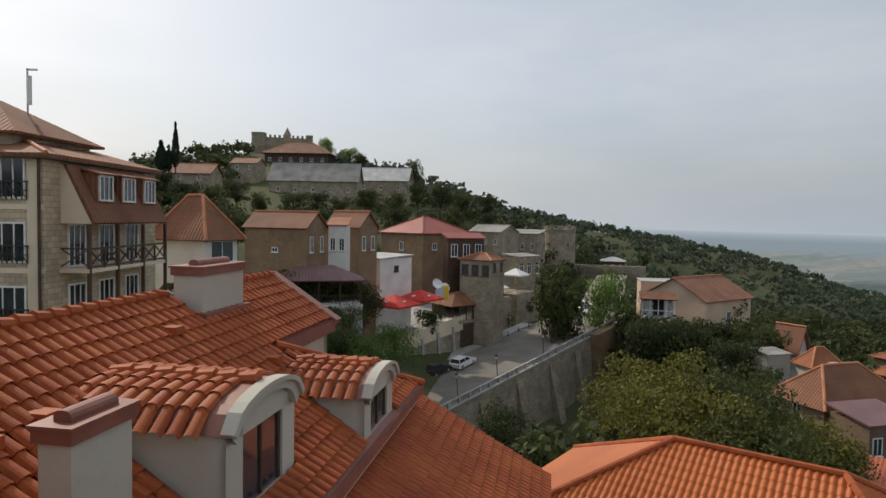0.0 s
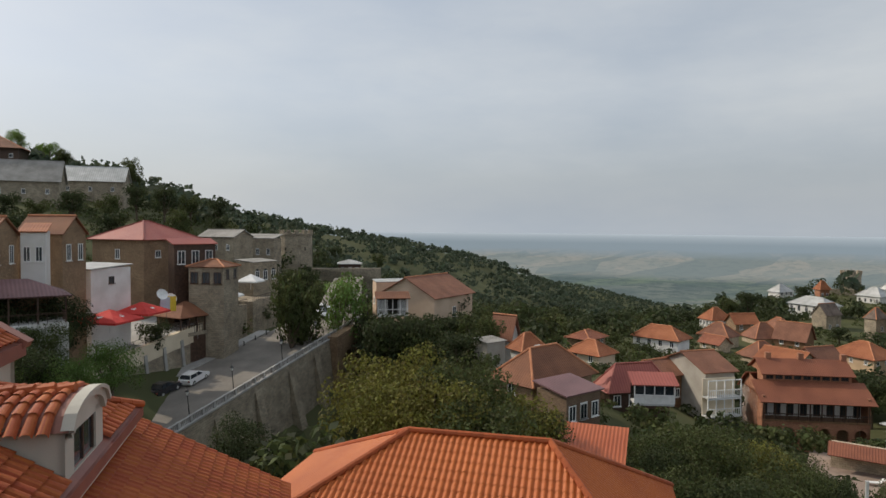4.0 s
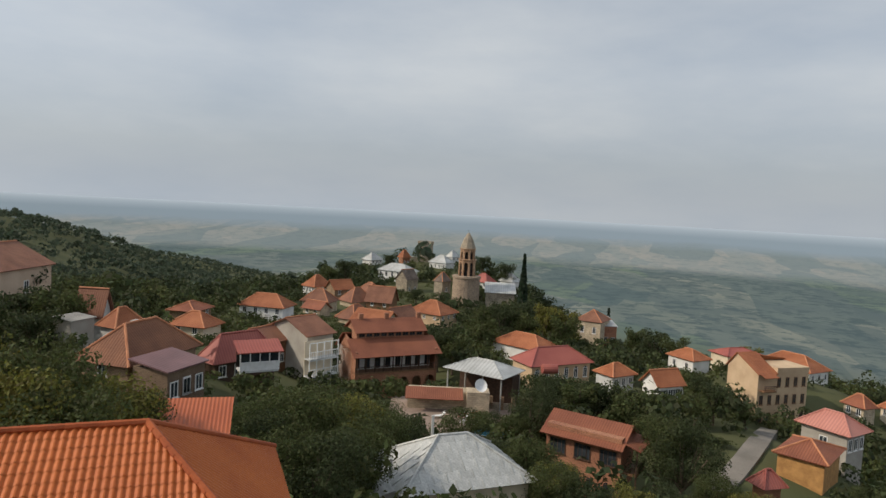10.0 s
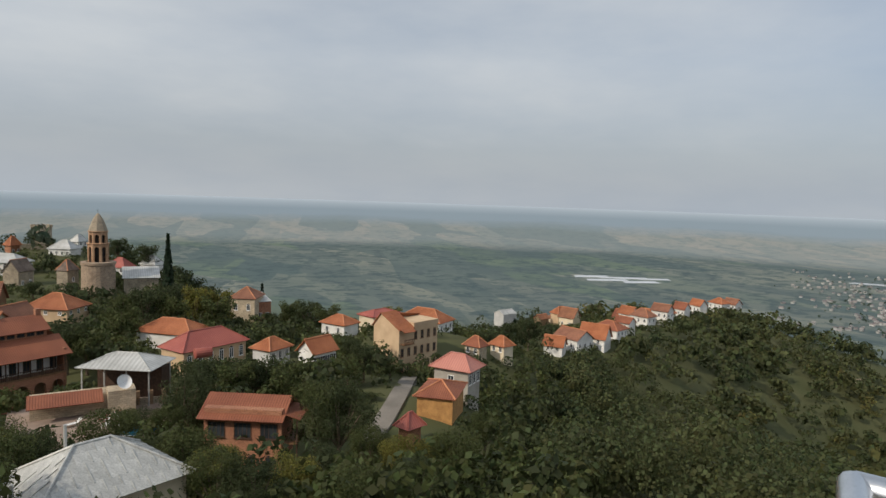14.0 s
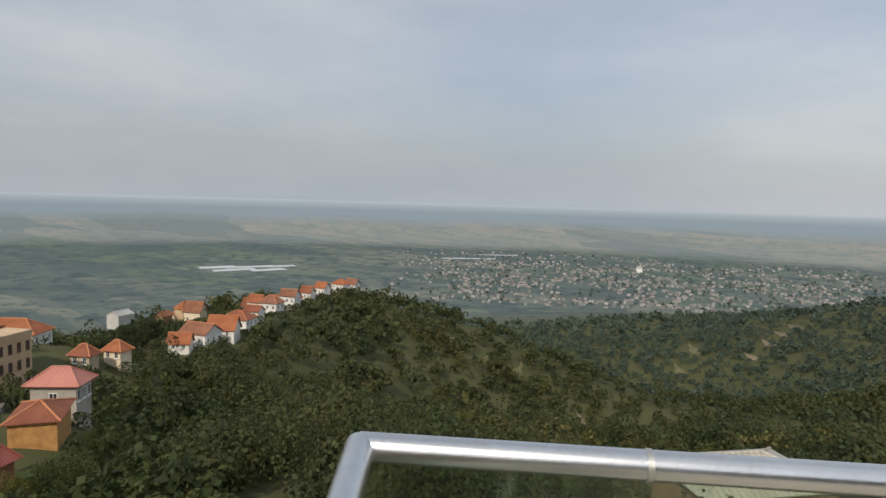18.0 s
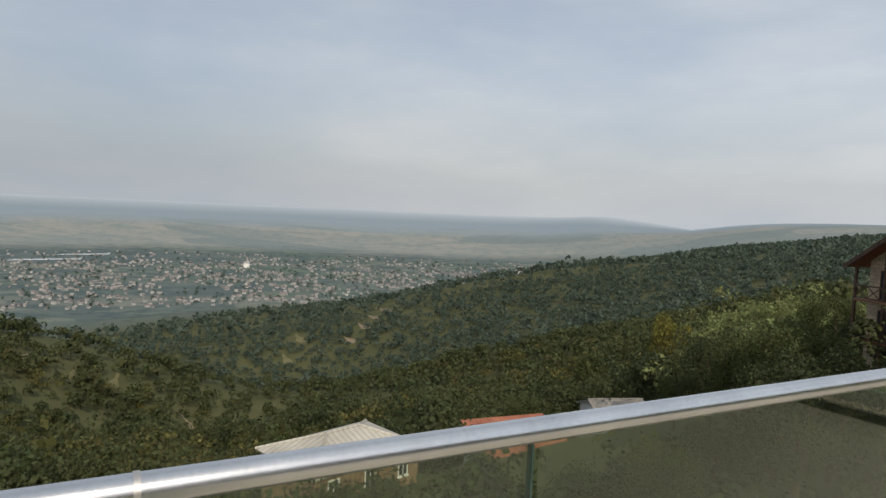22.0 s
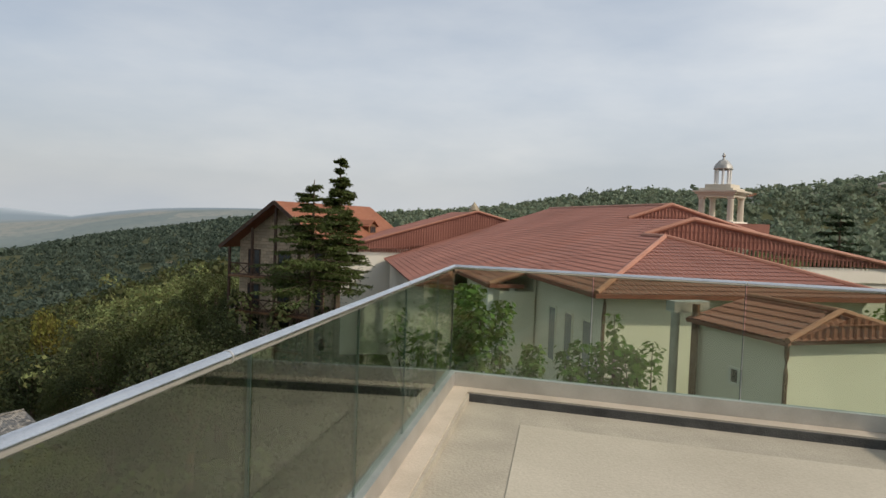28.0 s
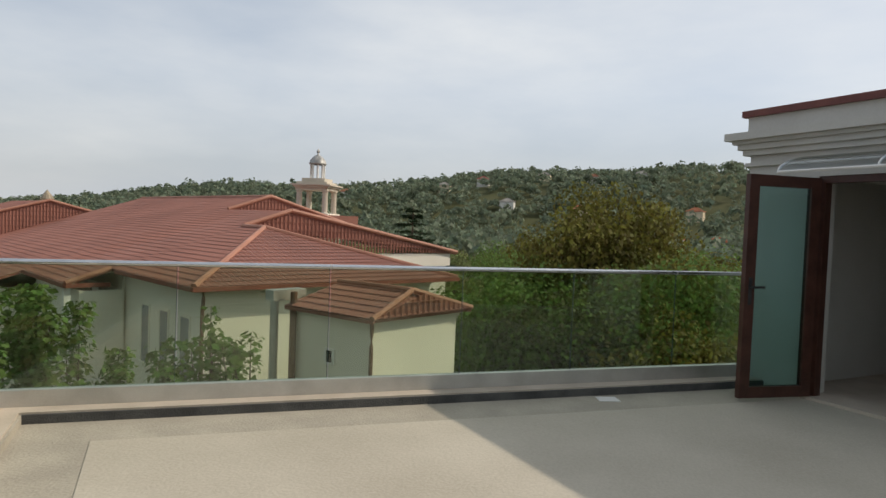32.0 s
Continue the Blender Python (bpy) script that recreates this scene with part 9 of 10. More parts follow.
ra_ = roof_planes(annex, [(a0, a1, (1.7, 0.5, 0.5), (1.7, 0.5, 0.5)), (a3, a0, (1.7, 0.5, 0.5), (1.7, 3.1, 0.5)), (a1, a2, (1.7, 3.1, 0.5), (1.7, 0.5, 0.5))])
clad_gable(annex, [(-0.1, 0.0), (3.6, 0.0), (1.7, 0.5)], -0.13)
caps_along(ra_, [(a0, (1.7, 0.3, 0.52)), (a1, (1.7, 0.3, 0.52)), ((1.7, 0.3, 0.52), (1.7, 3.1, 0.52))], 0.07)
Shape().tube([(0.06, 0.06, 0.0), (0.1, 0.1, -0.4), (0.06, 0.06, -0.7), (0.06, 0.06, -8)], 0.05, 8).ob("downpipe", "pipe_brown", annex)
wv = Shape().box(0.1, 1.4, -1.35, 0.15, 1.48, -0.95).box(0.1, 1.7, -1.35, 0.15, 1.78, -0.95).box(0.1, 1.48, -1.0, 0.15, 1.7, -0.95).box(0.1, 1.48, -1.35, 0.15, 1.7, -1.3).ob("window", "trim_white", annex)
Shape().box(0.12, 1.48, -1.3, 0.14, 1.7, -1.0).ob("pane", "pane", wv)
flue = thing("flue_pipe", "grey sheet metal flue with a boxed head beside the annex", "pipe", AN)
Shape().tube([(-0.3, 3.3, -8), (-0.3, 3.3, -0.15), (-0.3, 3.3, 0.3)], 0.11, 10).ob("pipe", "alu", flue)
Shape().box(-0.45, 3.15, 0.1, 0.6, 3.5, 0.38).ob("duct", "alu", flue)
Shape().tube([(0.0, 2.9, -8), (0.0, 2.9, 0.35)], 0.09, 10).ob("post", "pipe_brown", flue)

# open bell turret: four columns, a stepped cornice, a lantern and a dome
bell = thing("bell_turret", "pale columned turret with a small grey dome", "turret", pose(15.75, -42.4, 2.14))
M["turret_stone"] = material("turret_stone", (0.5, 0.45, 0.37), (0.64, 0.58, 0.48), 0.8, 0.85, 0.15)
Shape().box(-1.25, -1.25, -9, 1.25, 1.25, 0.0).ob("base", "cream_wall", bell)
for sx in (-1, 1):
    for sy in (-1, 1):
        Shape().lathe([(0.26, 0.0), (0.2, 0.08), (0.19, 1.4), (0.25, 1.48), (0.25, 1.55)], 10, sx * 0.9, sy * 0.9).ob("column", "turret_stone", bell)
for z0, z1, o in ((1.55, 1.72, 1.12), (1.72, 1.84, 1.25), (1.84, 1.94, 1.38), (1.94, 2.1, 1.05), (2.1, 2.35, 0.8)):
    Shape().box(-o, -o, z0, o, o, z1).ob("entablature", "turret_stone", bell)
for k in range(8):
    a = 2 * math.pi * (k + 0.5) / 8
    Shape().tube([(0.45 * math.cos(a), 0.45 * math.sin(a), 2.35), (0.45 * math.cos(a), 0.45 * math.sin(a), 3.3)], 0.07, 6).ob("lantern_column", "trim_white", bell)
Shape().lathe([(0.56, 3.3), (0.6, 3.38), (0.52, 3.6), (0.32, 3.85), (0.1, 3.98), (0.05, 4.1), (0.13, 4.2), (0.08, 4.3), (0.001, 4.42)], 14).ob("dome", "metal_grey", bell, smooth=True)

# timber framed hotel on the slope
M["clay_hotel"] = material("clay_hotel", (0.23, 0.085, 0.045), (0.32, 0.125, 0.066), 0.3, 0.65, 0.05, fine=9, stain=0.5)
ch_ = thing("timber_hotel", "stone and dark timber hotel with balconies and an orange tiled roof", "hotel", pose(49.6, -36.5, -0.85, 0, 0, -160))
W_, D_ = 9.6, 15.0
cs_ = Shape().box(-W_ / 2, -D_ / 2 + 1.2, -14, W_ / 2, D_ / 2, 0)
cs_.face((-W_ / 2, -D_ / 2 + 1.2, 0), (W_ / 2, -D_ / 2 + 1.2, 0), (0, -D_ / 2 + 1.2, 3.3))
cs_.ob("wall", "stone_pale", ch_)
ov = 0.9
roof_planes(ch_, [((-W_ / 2 - ov, D_ / 2 + 0.3, -0.55), (-W_ / 2 - ov, -D_ / 2 - 0.4, -0.55), (0, -D_ / 2 - 0.4, 3.45), (0, D_ / 2 + 0.3, 3.45)), ((W_ / 2 + ov, -D_ / 2 - 0.4, -0.55), (W_ / 2 + ov, D_ / 2 + 0.3, -0.55), (0, D_ / 2 + 0.3, 3.45), (0, -D_ / 2 - 0.4, 3.45))], "clay_hotel", 0.3, 0.4, 0.03, 3)
Shape().beam((-W_ / 2 - ov, -D_ / 2 - 0.42, -0.62), (0, -D_ / 2 - 0.42, 3.38), 0.08, 0.3).beam((W_ / 2 + ov, -D_ / 2 - 0.42, -0.62), (0, -D_ / 2 - 0.42, 3.38), 0.08, 0.3).ob("barge_board", "wood_dark", ch_)
for lev in (-2.9, -5.9, -8.9):
    Shape().box(-W_ / 2, -D_ / 2 - 0.2, lev - 0.18, W_ / 2, -D_ / 2 + 1.25, lev).ob("balcony_floor", "wood_brown", ch_)
    rl = Shape()
    nb = 9
    for k in range(nb):
        x0, x1 = -W_ / 2 + W_ * k / nb, -W_ / 2 + W_ * (k + 1) / nb
        rl.beam((x0, -D_ / 2 - 0.15, lev + 0.1), (x1, -D_ / 2 - 0.15, lev + 0.95), 0.06).beam((x0, -D_ / 2 - 0.15, lev + 0.95), (x1, -D_ / 2 - 0.15, lev + 0.1), 0.06)
    rl.beam((-W_ / 2, -D_ / 2 - 0.15, lev + 1.0), (W_ / 2, -D_ / 2 - 0.15, lev + 1.0), 0.1).beam((-W_ / 2, -D_ / 2 - 0.15, lev + 0.08), (W_ / 2, -D_ / 2 - 0.15, lev + 0.08), 0.08)
    rl.ob("balcony_rail", "wood_dark", ch_)
    for k in range(3):
        x = -W_ / 2 + W_ * (k + 0.5) / 3
        window(ch_, pose(x, -D_ / 2 + 1.2, lev), 1.3, 2.2, "wood_dark", 1, False, False)
for k in range(5):
    x = -W_ / 2 + W_ * k / 4
    top = 3.2 - abs(x) * 0.72 - 0.3
    Shape().beam((x, -D_ / 2 - 0.1, -14), (x, -D_ / 2 - 0.1, top), 0.18).ob("timber_post", "wood_dark", ch_)
for yy in (-1.2, 2.2):
    dm = Shape().box(1.2, yy - 0.7, 0.6, 3.6, yy + 0.7, 1.75)
    dmo = dm.ob("dormer", "wood_brown", ch_)
    Shape().slab([(3.8, yy - 0.95, 1.55), (3.8, yy, 2.15), (0.8, yy, 2.15), (0.8, yy - 0.95, 1.55)], 0.08).slab([(3.8, yy, 2.15), (3.8, yy + 0.95, 1.55), (0.8, yy + 0.95, 1.55), (0.8, yy, 2.15)], 0.08).ob("dormer_roof", "clay_hotel", dmo)
    window(dmo, pose(3.6, yy, 0.75, 0, 0, 90), 0.9, 0.8, "wood_dark", 1, False, False)
cw = Shape().box(W_ / 2, 0.5, -14, 12.5, 7, -0.9).ob("side_wing", "cream_wall", ch_)
roof_planes(ch_, [((W_ / 2, 0.2, -0.85), (13.2, 0.2, -0.85), (13.2, 4, 0.5), (W_ / 2, 4, 0.5)), ((13.2, 7.6, -0.85), (W_ / 2, 7.6, -0.85), (W_ / 2, 4, 0.5), (13.2, 4, 0.5))], "clay_hotel", 0.3, 0.4, 0.03, 3, "side_roof")

# far church drum with its cone
fc = thing("far_church", "stone church drum with a conical cap beyond the roofs", "church", pose(196, -227.3, 10.2))
Shape().lathe([(2.3, -22), (2.3, -4.2), (2.5, -4.1), (2.5, -3.8)], 12).ob("drum", "stone_pale", fc)
Shape().lathe([(2.7, -3.8), (0.0001, 0.0)], 12).ob("cone", "stone", fc)
Shape().box(-9, -4, -24, 5, 5, -7.2).ob("nave", "stone_pale", fc)

# ---- the town in the plain, ponds, far ridges ----
M["town_house"] = island_vary(material("town_house", (0.26, 0.28, 0.28), (0.42, 0.41, 0.39), 0.02, 0.9, 0.0, fine=0.5), 0.6, 1.25, 0.03)
M["town_roof"] = island_vary(material("town_roof", (0.18, 0.17, 0.17), (0.32, 0.28, 0.26), 0.02, 0.8, 0.0, fine=0.5), 0.5, 1.3, 0.04)
tw = np.random.default_rng(41)
n_t = 3600
t_az = np.radians(-104 + 57 * tw.random(n_t))
t_d = 1400 + 1450 * tw.random(n_t)
t_x, t_y = -t_d * np.sin(t_az), t_d * np.cos(t_az)
street = np.sin(t_x / 90 + 0.6) * np.sin(t_y / 110 + 1.1) + 0.5 * np.sin((t_x - t_y) / 47)
keep = (ground(t_x, t_y) < -195) & (street > -0.55) & (tw.random(n_t) < np.clip(1.15 - np.abs(t_d - 2000) / 900, 0.08, 1) * np.clip((np.degrees(-t_az) - 46) / 8, 0, 1))
t_x, t_y = t_x[keep], t_y[keep]
wall_v, wall_f, roof_v, roof_f = [], [], [], []
for x, y in zip(t_x, t_y):
    g, a = float(ground(x, y)), tw.choice([0.4, 1.97]) + tw.normal() * 0.08
    w, d, h = 2.8 + 2.6 * tw.random(), 2.5 + 1.8 * tw.random(), 2.6 + 2.6 * tw.random()
    ca, sa = math.cos(a), math.sin(a)
    at_ = lambda p, q, z: (x + p * ca - q * sa, y + p * sa + q * ca, g + z)
    k = len(wall_v)
    wall_v += [at_(p, q, z) for z in (-1, h) for p, q in ((-w, -d), (w, -d), (w, d), (-w, d))]
    wall_f += [(k, k + 1, k + 5, k + 4), (k + 1, k + 2, k + 6, k + 5), (k + 2, k + 3, k + 7, k + 6), (k + 3, k, k + 4, k + 7)]
    k = len(roof_v)
    roof_v += [at_(-w - 0.4, -d - 0.4, h), at_(w + 0.4, -d - 0.4, h), at_(w + 0.4, 0, h + 2.2), at_(-w - 0.4, 0, h + 2.2), at_(w + 0.4, d + 0.4, h), at_(-w - 0.4, d + 0.4, h)]
    roof_f += [(k, k + 1, k + 2, k + 3), (k + 3, k + 2, k + 4, k + 5)]
tagged(new("town_houses", raw_mesh("town_houses", wall_v, wall_f, "town_house")), "hundreds of small pale houses of a town in the plain", "town", kind="stuff")
tagged(new("town_roofs", raw_mesh("town_roofs", roof_v, roof_f, "town_roof")), "grey and reddish roofs of the town in the plain", "town", kind="stuff")
woods("town_trees", "dark trees between the houses of the far town", 42, (-104, -44), (1400, 2900), 44, 9, 12, "wood_blue_haze", lambda x, y, d, az, rng: (ground(x, y) < -195) & (rng.random(len(x)) < np.clip(1.15 - np.abs(d - 2000) / 800, 0, 1) * np.clip((np.degrees(-az) - 46) / 10, 0, 1)), 0.45)
big = thing("factory", "long white building in the far town", "building", pose(2130, 829, -231, 0, 0, 20))
Shape().box(-30, -9, -2, 30, 9, 14).ob("wall", "trim_white", big)
Shape().slab([(-31, -10, 14), (31, -10, 14), (31, 0, 17), (-31, 0, 17)], 0.5).slab([(-31, 0, 17), (31, 0, 17), (31, 10, 14), (-31, 10, 14)], 0.5).ob("roof", "metal_grey", big)
# the sky's reflection is painted into the ponds as a pale base colour
M["pond_sky_tone"] = material("pond_sky_tone", (0.45, 0.48, 0.5), (0.6, 0.62, 0.63), 0.01, 0.25, 0.0, fine=0.2)
for p_az, p_d, p_w, p_l, p_t in ((-32.3, 2080, 26, 60, 20), (-33.6, 2010, 22, 70, 24), (-35.0, 2090, 20, 80, 18), (-36.4, 2010, 22, 60, 30), (-37.4, 2110, 18, 55, 22), (-54, 2500, 20, 110, 10), (-56.5, 2700, 18, 90, 10)):
    px_, py_ = -p_d * math.sin(radians(p_az)), p_d * math.cos(radians(p_az))
    pond = Shape().prism([(-p_l, -p_w), (p_l * 0.9, -p_w * 1.1), (p_l, p_w), (-p_l * 0.8, p_w * 0.8)], -2.0, 0.6).ob("pond", "pond_sky_tone")
    pond.matrix_world = pose(px_, py_, float(ground(px_, py_)), 0, 0, p_az + p_t)
    tagged(pond, "pale fish pond in the plain", "pond", "ponds in the plain", kind="structure")
# houses scattered over the southern hill
for hx, hy, lab, wl_, rf_n in ((168, -521, "pale house on the wooded hill", "plaster_white", "tile_brown"), (143, -595, "white house on the wooded hill", "plaster_white", "slate_grey"), (87, -533, "small pale house on the wooded hill", "plaster_cream", "slate_grey"),
                               (57, -557, "white house on the wooded hill", "plaster_white", "metal_red"), (5, -590, "pale house on the wooded hill", "plaster_cream", "slate_grey"), (-36, -560, "white house on the hill crest", "plaster_white", "tile_brown"),
                               (-75, -560, "long white building on the hill crest", "plaster_white", "slate_grey"), (-90, -423, "pale house among the trees", "plaster_cream", "tile_orange"), (-61, -334, "house with an orange roof among the trees", "plaster_white", "tile_orange"), (-73, -295, "small house among the trees", "plaster_white", "tile_orange"), (30, -470, "white house among the trees", "plaster_white", "slate_grey"), (-20, -450, "pale house among the trees", "plaster_cream", "tile_orange")):
    keep_clear(hx, hy, 9)
    house(lab, hx, hy, float(ground(hx, hy)) + 6.0, math.degrees(math.atan2(hy, hx)) + 80, 10, 8, 3.2, wall=wl_, roof=rf_n, kind="hip", rise=2.4, wins=(("f", 3, 1.1, 1.3, 1.5),), group="houses on the southern hill")

# a pale lane between the eastern houses
LANE = [(17.6, 75.5, -28.3), (20.3, 79.7, -27.6), (23.0, 84.6, -27.0), (25.7, 90.3, -26.9), (29.5, 101.0, -29.0), (34.9, 116.9, -33.0)]
lane = Shape()
for (x0, y0, z0), (x1, y1, z1) in zip(LANE, LANE[1:]):
    q = Vector((y0 - y1, x1 - x0, 0)).normalized() * 1.3
    lane.slab([(x0 + q.x, y0 + q.y, z0), (x0 - q.x, y0 - q.y, z0), (x1 - q.x, y1 - q.y, z1), (x1 + q.x, y1 + q.y, z1)], 3.5)
    for k in range(4):
        keep_clear(x0 + (x1 - x0) * k / 4, y0 + (y1 - y0) * k / 4, 4.0), keep_clear((x0 + (x1 - x0) * k / 4) * 0.9, (y0 + (y1 - y0) * k / 4) * 0.9, 4.0)
lane_ob = lane.ob("lane", "asphalt")
tagged(lane_ob, "pale concrete lane between the gardens", "lane", kind="structure")

# ---- woods ----
M["bare_soil"] = material("bare_soil", (0.13, 0.105, 0.065), (0.26, 0.21, 0.14), 0.06, 0.95, 0.2, fine=1.2, stain=0.6)
M["dry_grass"] = material("dry_grass", (0.09, 0.088, 0.042), (0.16, 0.15, 0.07), 0.08, 0.95, 0.2, fine=1.5, stain=0.6)
soil_rng = random.Random(12)
for x, y, r, way, mat in ((883, 147, 26, 0.5, "bare_soil"), (838, 152, 22, 0.5, "bare_soil"), (794, 157, 20, 0.5, "bare_soil"), (745, 163, 17, 0.6, "bare_soil"), (775, 232, 26, 0.5, "dry_grass"), (703, 225, 22, 0.5, "dry_grass"),
                          (1526, -563, 34, 0.3, "bare_soil"), (1602, -645, 40, 0.3, "bare_soil"), (556, -247, 16, 0.2, "bare_soil"), (523, -216, 13, 0.2, "bare_soil"),
                          (272, 185, 9, 0.4, "dry_grass"), (287, 174, 10, 0.4, "dry_grass"), (261, 201, 7, 0.3, "bare_soil"), (290, 138, 8, 1.0, "bare_soil"), (278, 126, 7, 1.0, "bare_soil"), (147, 5, 5, 0.3, "bare_soil")):
    pts = []
    for k in range(18):
        a = 2 * math.pi * k / 18
        q = r * (0.65 + 0.5 * soil_rng.random())
        u, v = q * math.cos(a) * 1.3, q * math.sin(a) * (0.2 + 0.12 * math.cos(3 * a))
        pts.append((x + u * math.cos(way) - v * math.sin(way), y + u * math.sin(way) + v * math.cos(way)))
    at_z = lambda p: (p[0], p[1], float(ground(*p)) + 0.35)
    patch = Shape()
    inner = [(x + (px - x) * 0.5, y + (py - y) * 0.5) for px, py in pts]
    for k in range(18):
        n = (k + 1) % 18
        patch.face(at_z(inner[k]), at_z(pts[k]), at_z(pts[n]), at_z(inner[n]))
        patch.face(at_z((x, y)), at_z(inner[k]), at_z(inner[n]))
    tagged(patch.ob("bare_slope", mat, smooth=True), "bare earth showing between the trees of the slope", "ground", kind="structure")
    keep_clear(x, y, r * 0.55), keep_clear(x * 0.98, y * 0.98, r * 0.45)
# the larger buildings, whose walls must also stay in the camera's sight
HOUSES += [(-31.9, 113.8, -24.4, 15.6, 9.6, 8.0, -33), (-11.9, 97.2, -22.5, 9.4, 6.3, 3.0, -26), (3.4, 74.0, -22.7, 8.6, 4.6, 5.5, -29), (-7.9, 47.1, -17.6, 9.4, 7.0, 2.5, -21), (36.4, 125.8, -24, 11, 7.4, 7.0, -33),
           (-15, 88.5, -24.0, 14, 10, 4.0, -28), (49.6, -36.5, -0.85, 9.6, 12, 5.5, -14)]
for ob in list(bpy.data.objects):
    if ob.get("category") == "house":
        keep_clear(ob.location.x, ob.location.y, 6.0 if ob.location.y > 0 and ob.location.x > 40 else 7.5)
for bx_, by_, br_ in ((20.0, -18.0, 16), (14, -30, 20), (49.6, -36.5, 10), (0, 0, 14), (-19, 2, 17), (-13.7, 15.3, 12), (-41, -10, 14)):
    keep_clear(bx_, by_, br_)


for hx_, hy_ in [(o_.location.x, o_.location.y) for o_ in bpy.data.objects if o_.get("category") == "house" and o_.location.x > 30 and o_.location.y < 20 and o_.location.length < 90]:
    keep_clear(hx_, hy_, 9), keep_clear(hx_ * 0.84, hy_ * 0.84, 6), keep_clear(hx_ * 0.7, hy_ * 0.7, 4)


def anywhere(x, y, d, az, rng):
    return np.ones(len(x), bool)


def patches(x, y, scale):
    return np.sin(x / scale + 1.3) * np.cos(y / scale * 1.3 + 0.4) + 0.6 * np.sin((x + y) / scale * 2.3)


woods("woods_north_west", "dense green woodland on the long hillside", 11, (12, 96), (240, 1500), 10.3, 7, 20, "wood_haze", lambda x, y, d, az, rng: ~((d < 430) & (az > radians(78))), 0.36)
woods("hillside_trees", "trees and bushes on the castle hill", 21, (58, 100), (105, 330), 5.4, 5.5, 64, "leaf_dark", lambda x, y, d, az, rng: az > radians(90) - d * 0.0003, 0.2)
woods("woods_slope", "mixed green trees on the slope below the terrace", 12, (-108, -31), (42, 110), 5.4, 7.2, 900, "wood_far", lambda x, y, d, az, rng: ((az < radians(-38)) | (d > 60)) & (patches(x, y, 26) < 0.7), 0.05, lumps=7)
woods("woods_slope_lower", "mixed green trees lower on the slope", 52, (-108, -31), (110, 190), 5.8, 7.2, 330, "wood_far", lambda x, y, d, az, rng: patches(x, y, 26) < 0.7, 0.085, lumps=6)
woods("woods_slope_warm", "yellowing trees on the slope below the terrace", 22, (-108, -31), (42, 330), 6.8, 6.4, 180, "wood_warm", lambda x, y, d, az, rng: ((az < radians(-38)) | (d > 60)) & (patches(x, y, 26) > 0.45), 0.12, lumps=6)
woods("woods_ridge", "dense green woodland over ridge and valley", 23, (-118, -31), (190, 400), 6.6, 7.4, 60, "wood_far", lambda x, y, d, az, rng: (ground(x, y) > -215) & (patches(x, y, 30) < 0.9), 0.2)
woods("woods_east", "dense green woodland over the farther hills", 24, (-120, -33), (400, 900), 9.5, 8.5, 36, "wood_blue_haze", lambda x, y, d, az, rng: ground(x, y) > -215, 0.26)
woods("woods_east_far", "dense green woodland over far hills", 13, (-128, -40), (900, 2400), 17, 12, 14, "wood_blue_haze", lambda x, y, d, az, rng: ground(x, y) > -205, 0.42)
woods("woods_south_near", "green trees behind the hall", 25, (-200, -106), (60, 200), 6.2, 7, 260, "leaf_lit_south", lambda x, y, d, az, rng: (d > 75) & ((az > radians(-118)) | (az < radians(-150)) | (d > 110)), 0.098, lumps=6)
woods("woods_south", "green wooded hills with scattered houses", 14, (-190, -120), (200, 720), 8.4, 8.5, 34, "wood_haze_south", anywhere, 0.28)
woods("woods_south_far", "green wooded hill crests", 56, (-182, -120), (720, 1100), 12, 10, 22, "wood_haze_south", anywhere, 0.34)
woods("woods_south_west", "green wooded hills beyond the hall", 15, (140, 180), (150, 900), 10, 9, 30, "wood_haze_south", anywhere, 0.28)
woods("garden_trees", "dense garden trees and shrubs between the houses", 26, (-34, 60), (34, 150), 4.4, 4.6, 150, "leaf", lambda x, y, d, az, rng: patches(x, y, 14) < 0.8, 0.125, clear=0.5)
woods("garden_trees_dark", "dark garden trees between the houses", 27, (-34, 62), (34, 300), 6.4, 5.6, 110, "leaf_dark", anywhere, 0.14)
woods("garden_shrubs", "low shrubs and vines in the gardens", 28, (-34, 78), (40, 300), 4.4, 2.4, 40, "leaf", anywhere, 0.19, 1.3)
screen("garden_hedges", "leafy garden trees hiding the feet of the houses", 31, "leaf", 30, 95, 380, 0.2)
screen("terrace_trees", "leafy trees on the terraces below the houses", 32, "leaf_dark", 95, 190, 190, 0.28)
screen("far_garden_trees", "leafy trees below the farther houses", 33, "wood_far", 190, 420, 90, 0.45)


def foot(x, y, d, az, rng):
    c, s_ = math.cos(radians(-126.87)), math.sin(radians(-126.87))
    u, v_ = c * (x - 10.02) + s_ * (y + 17.56), -s_ * (x - 10.02) + c * (y + 17.56)
    return ~((u > -4.5) & (v_ > -2.5)) & ((x - 49.6) ** 2 + (y + 36.5) ** 2 > 110) & (np.hypot(x - 4, y + 14.7) > 6)


woods("terrace_foot_shrubs", "olive green shrubs and small trees below the terrace", 53, (-138, -40), (13, 46), 3.0, 3.0, 260, "leaf_dark", foot, 0.095, 1.3, lumps=6, built=False)
woods("road_bank_shrubs", "dark shrubs on the bank below the road", 54, (44, 70), (38, 86), 3.4, 2.3, 150, "leaf_dark", lambda x, y, d, az, rng: d < 73 + 40 * (1.13 - az), 0.085, 1.2, lumps=5, built=False)
woods("quarter_shrubs", "shrubs and vines below the brick houses", 55, (75, 84), (60, 73), 3.0, 4.2, 260, "leaf_dark", anywhere, 0.09, 1.2, lumps=5, built=False)

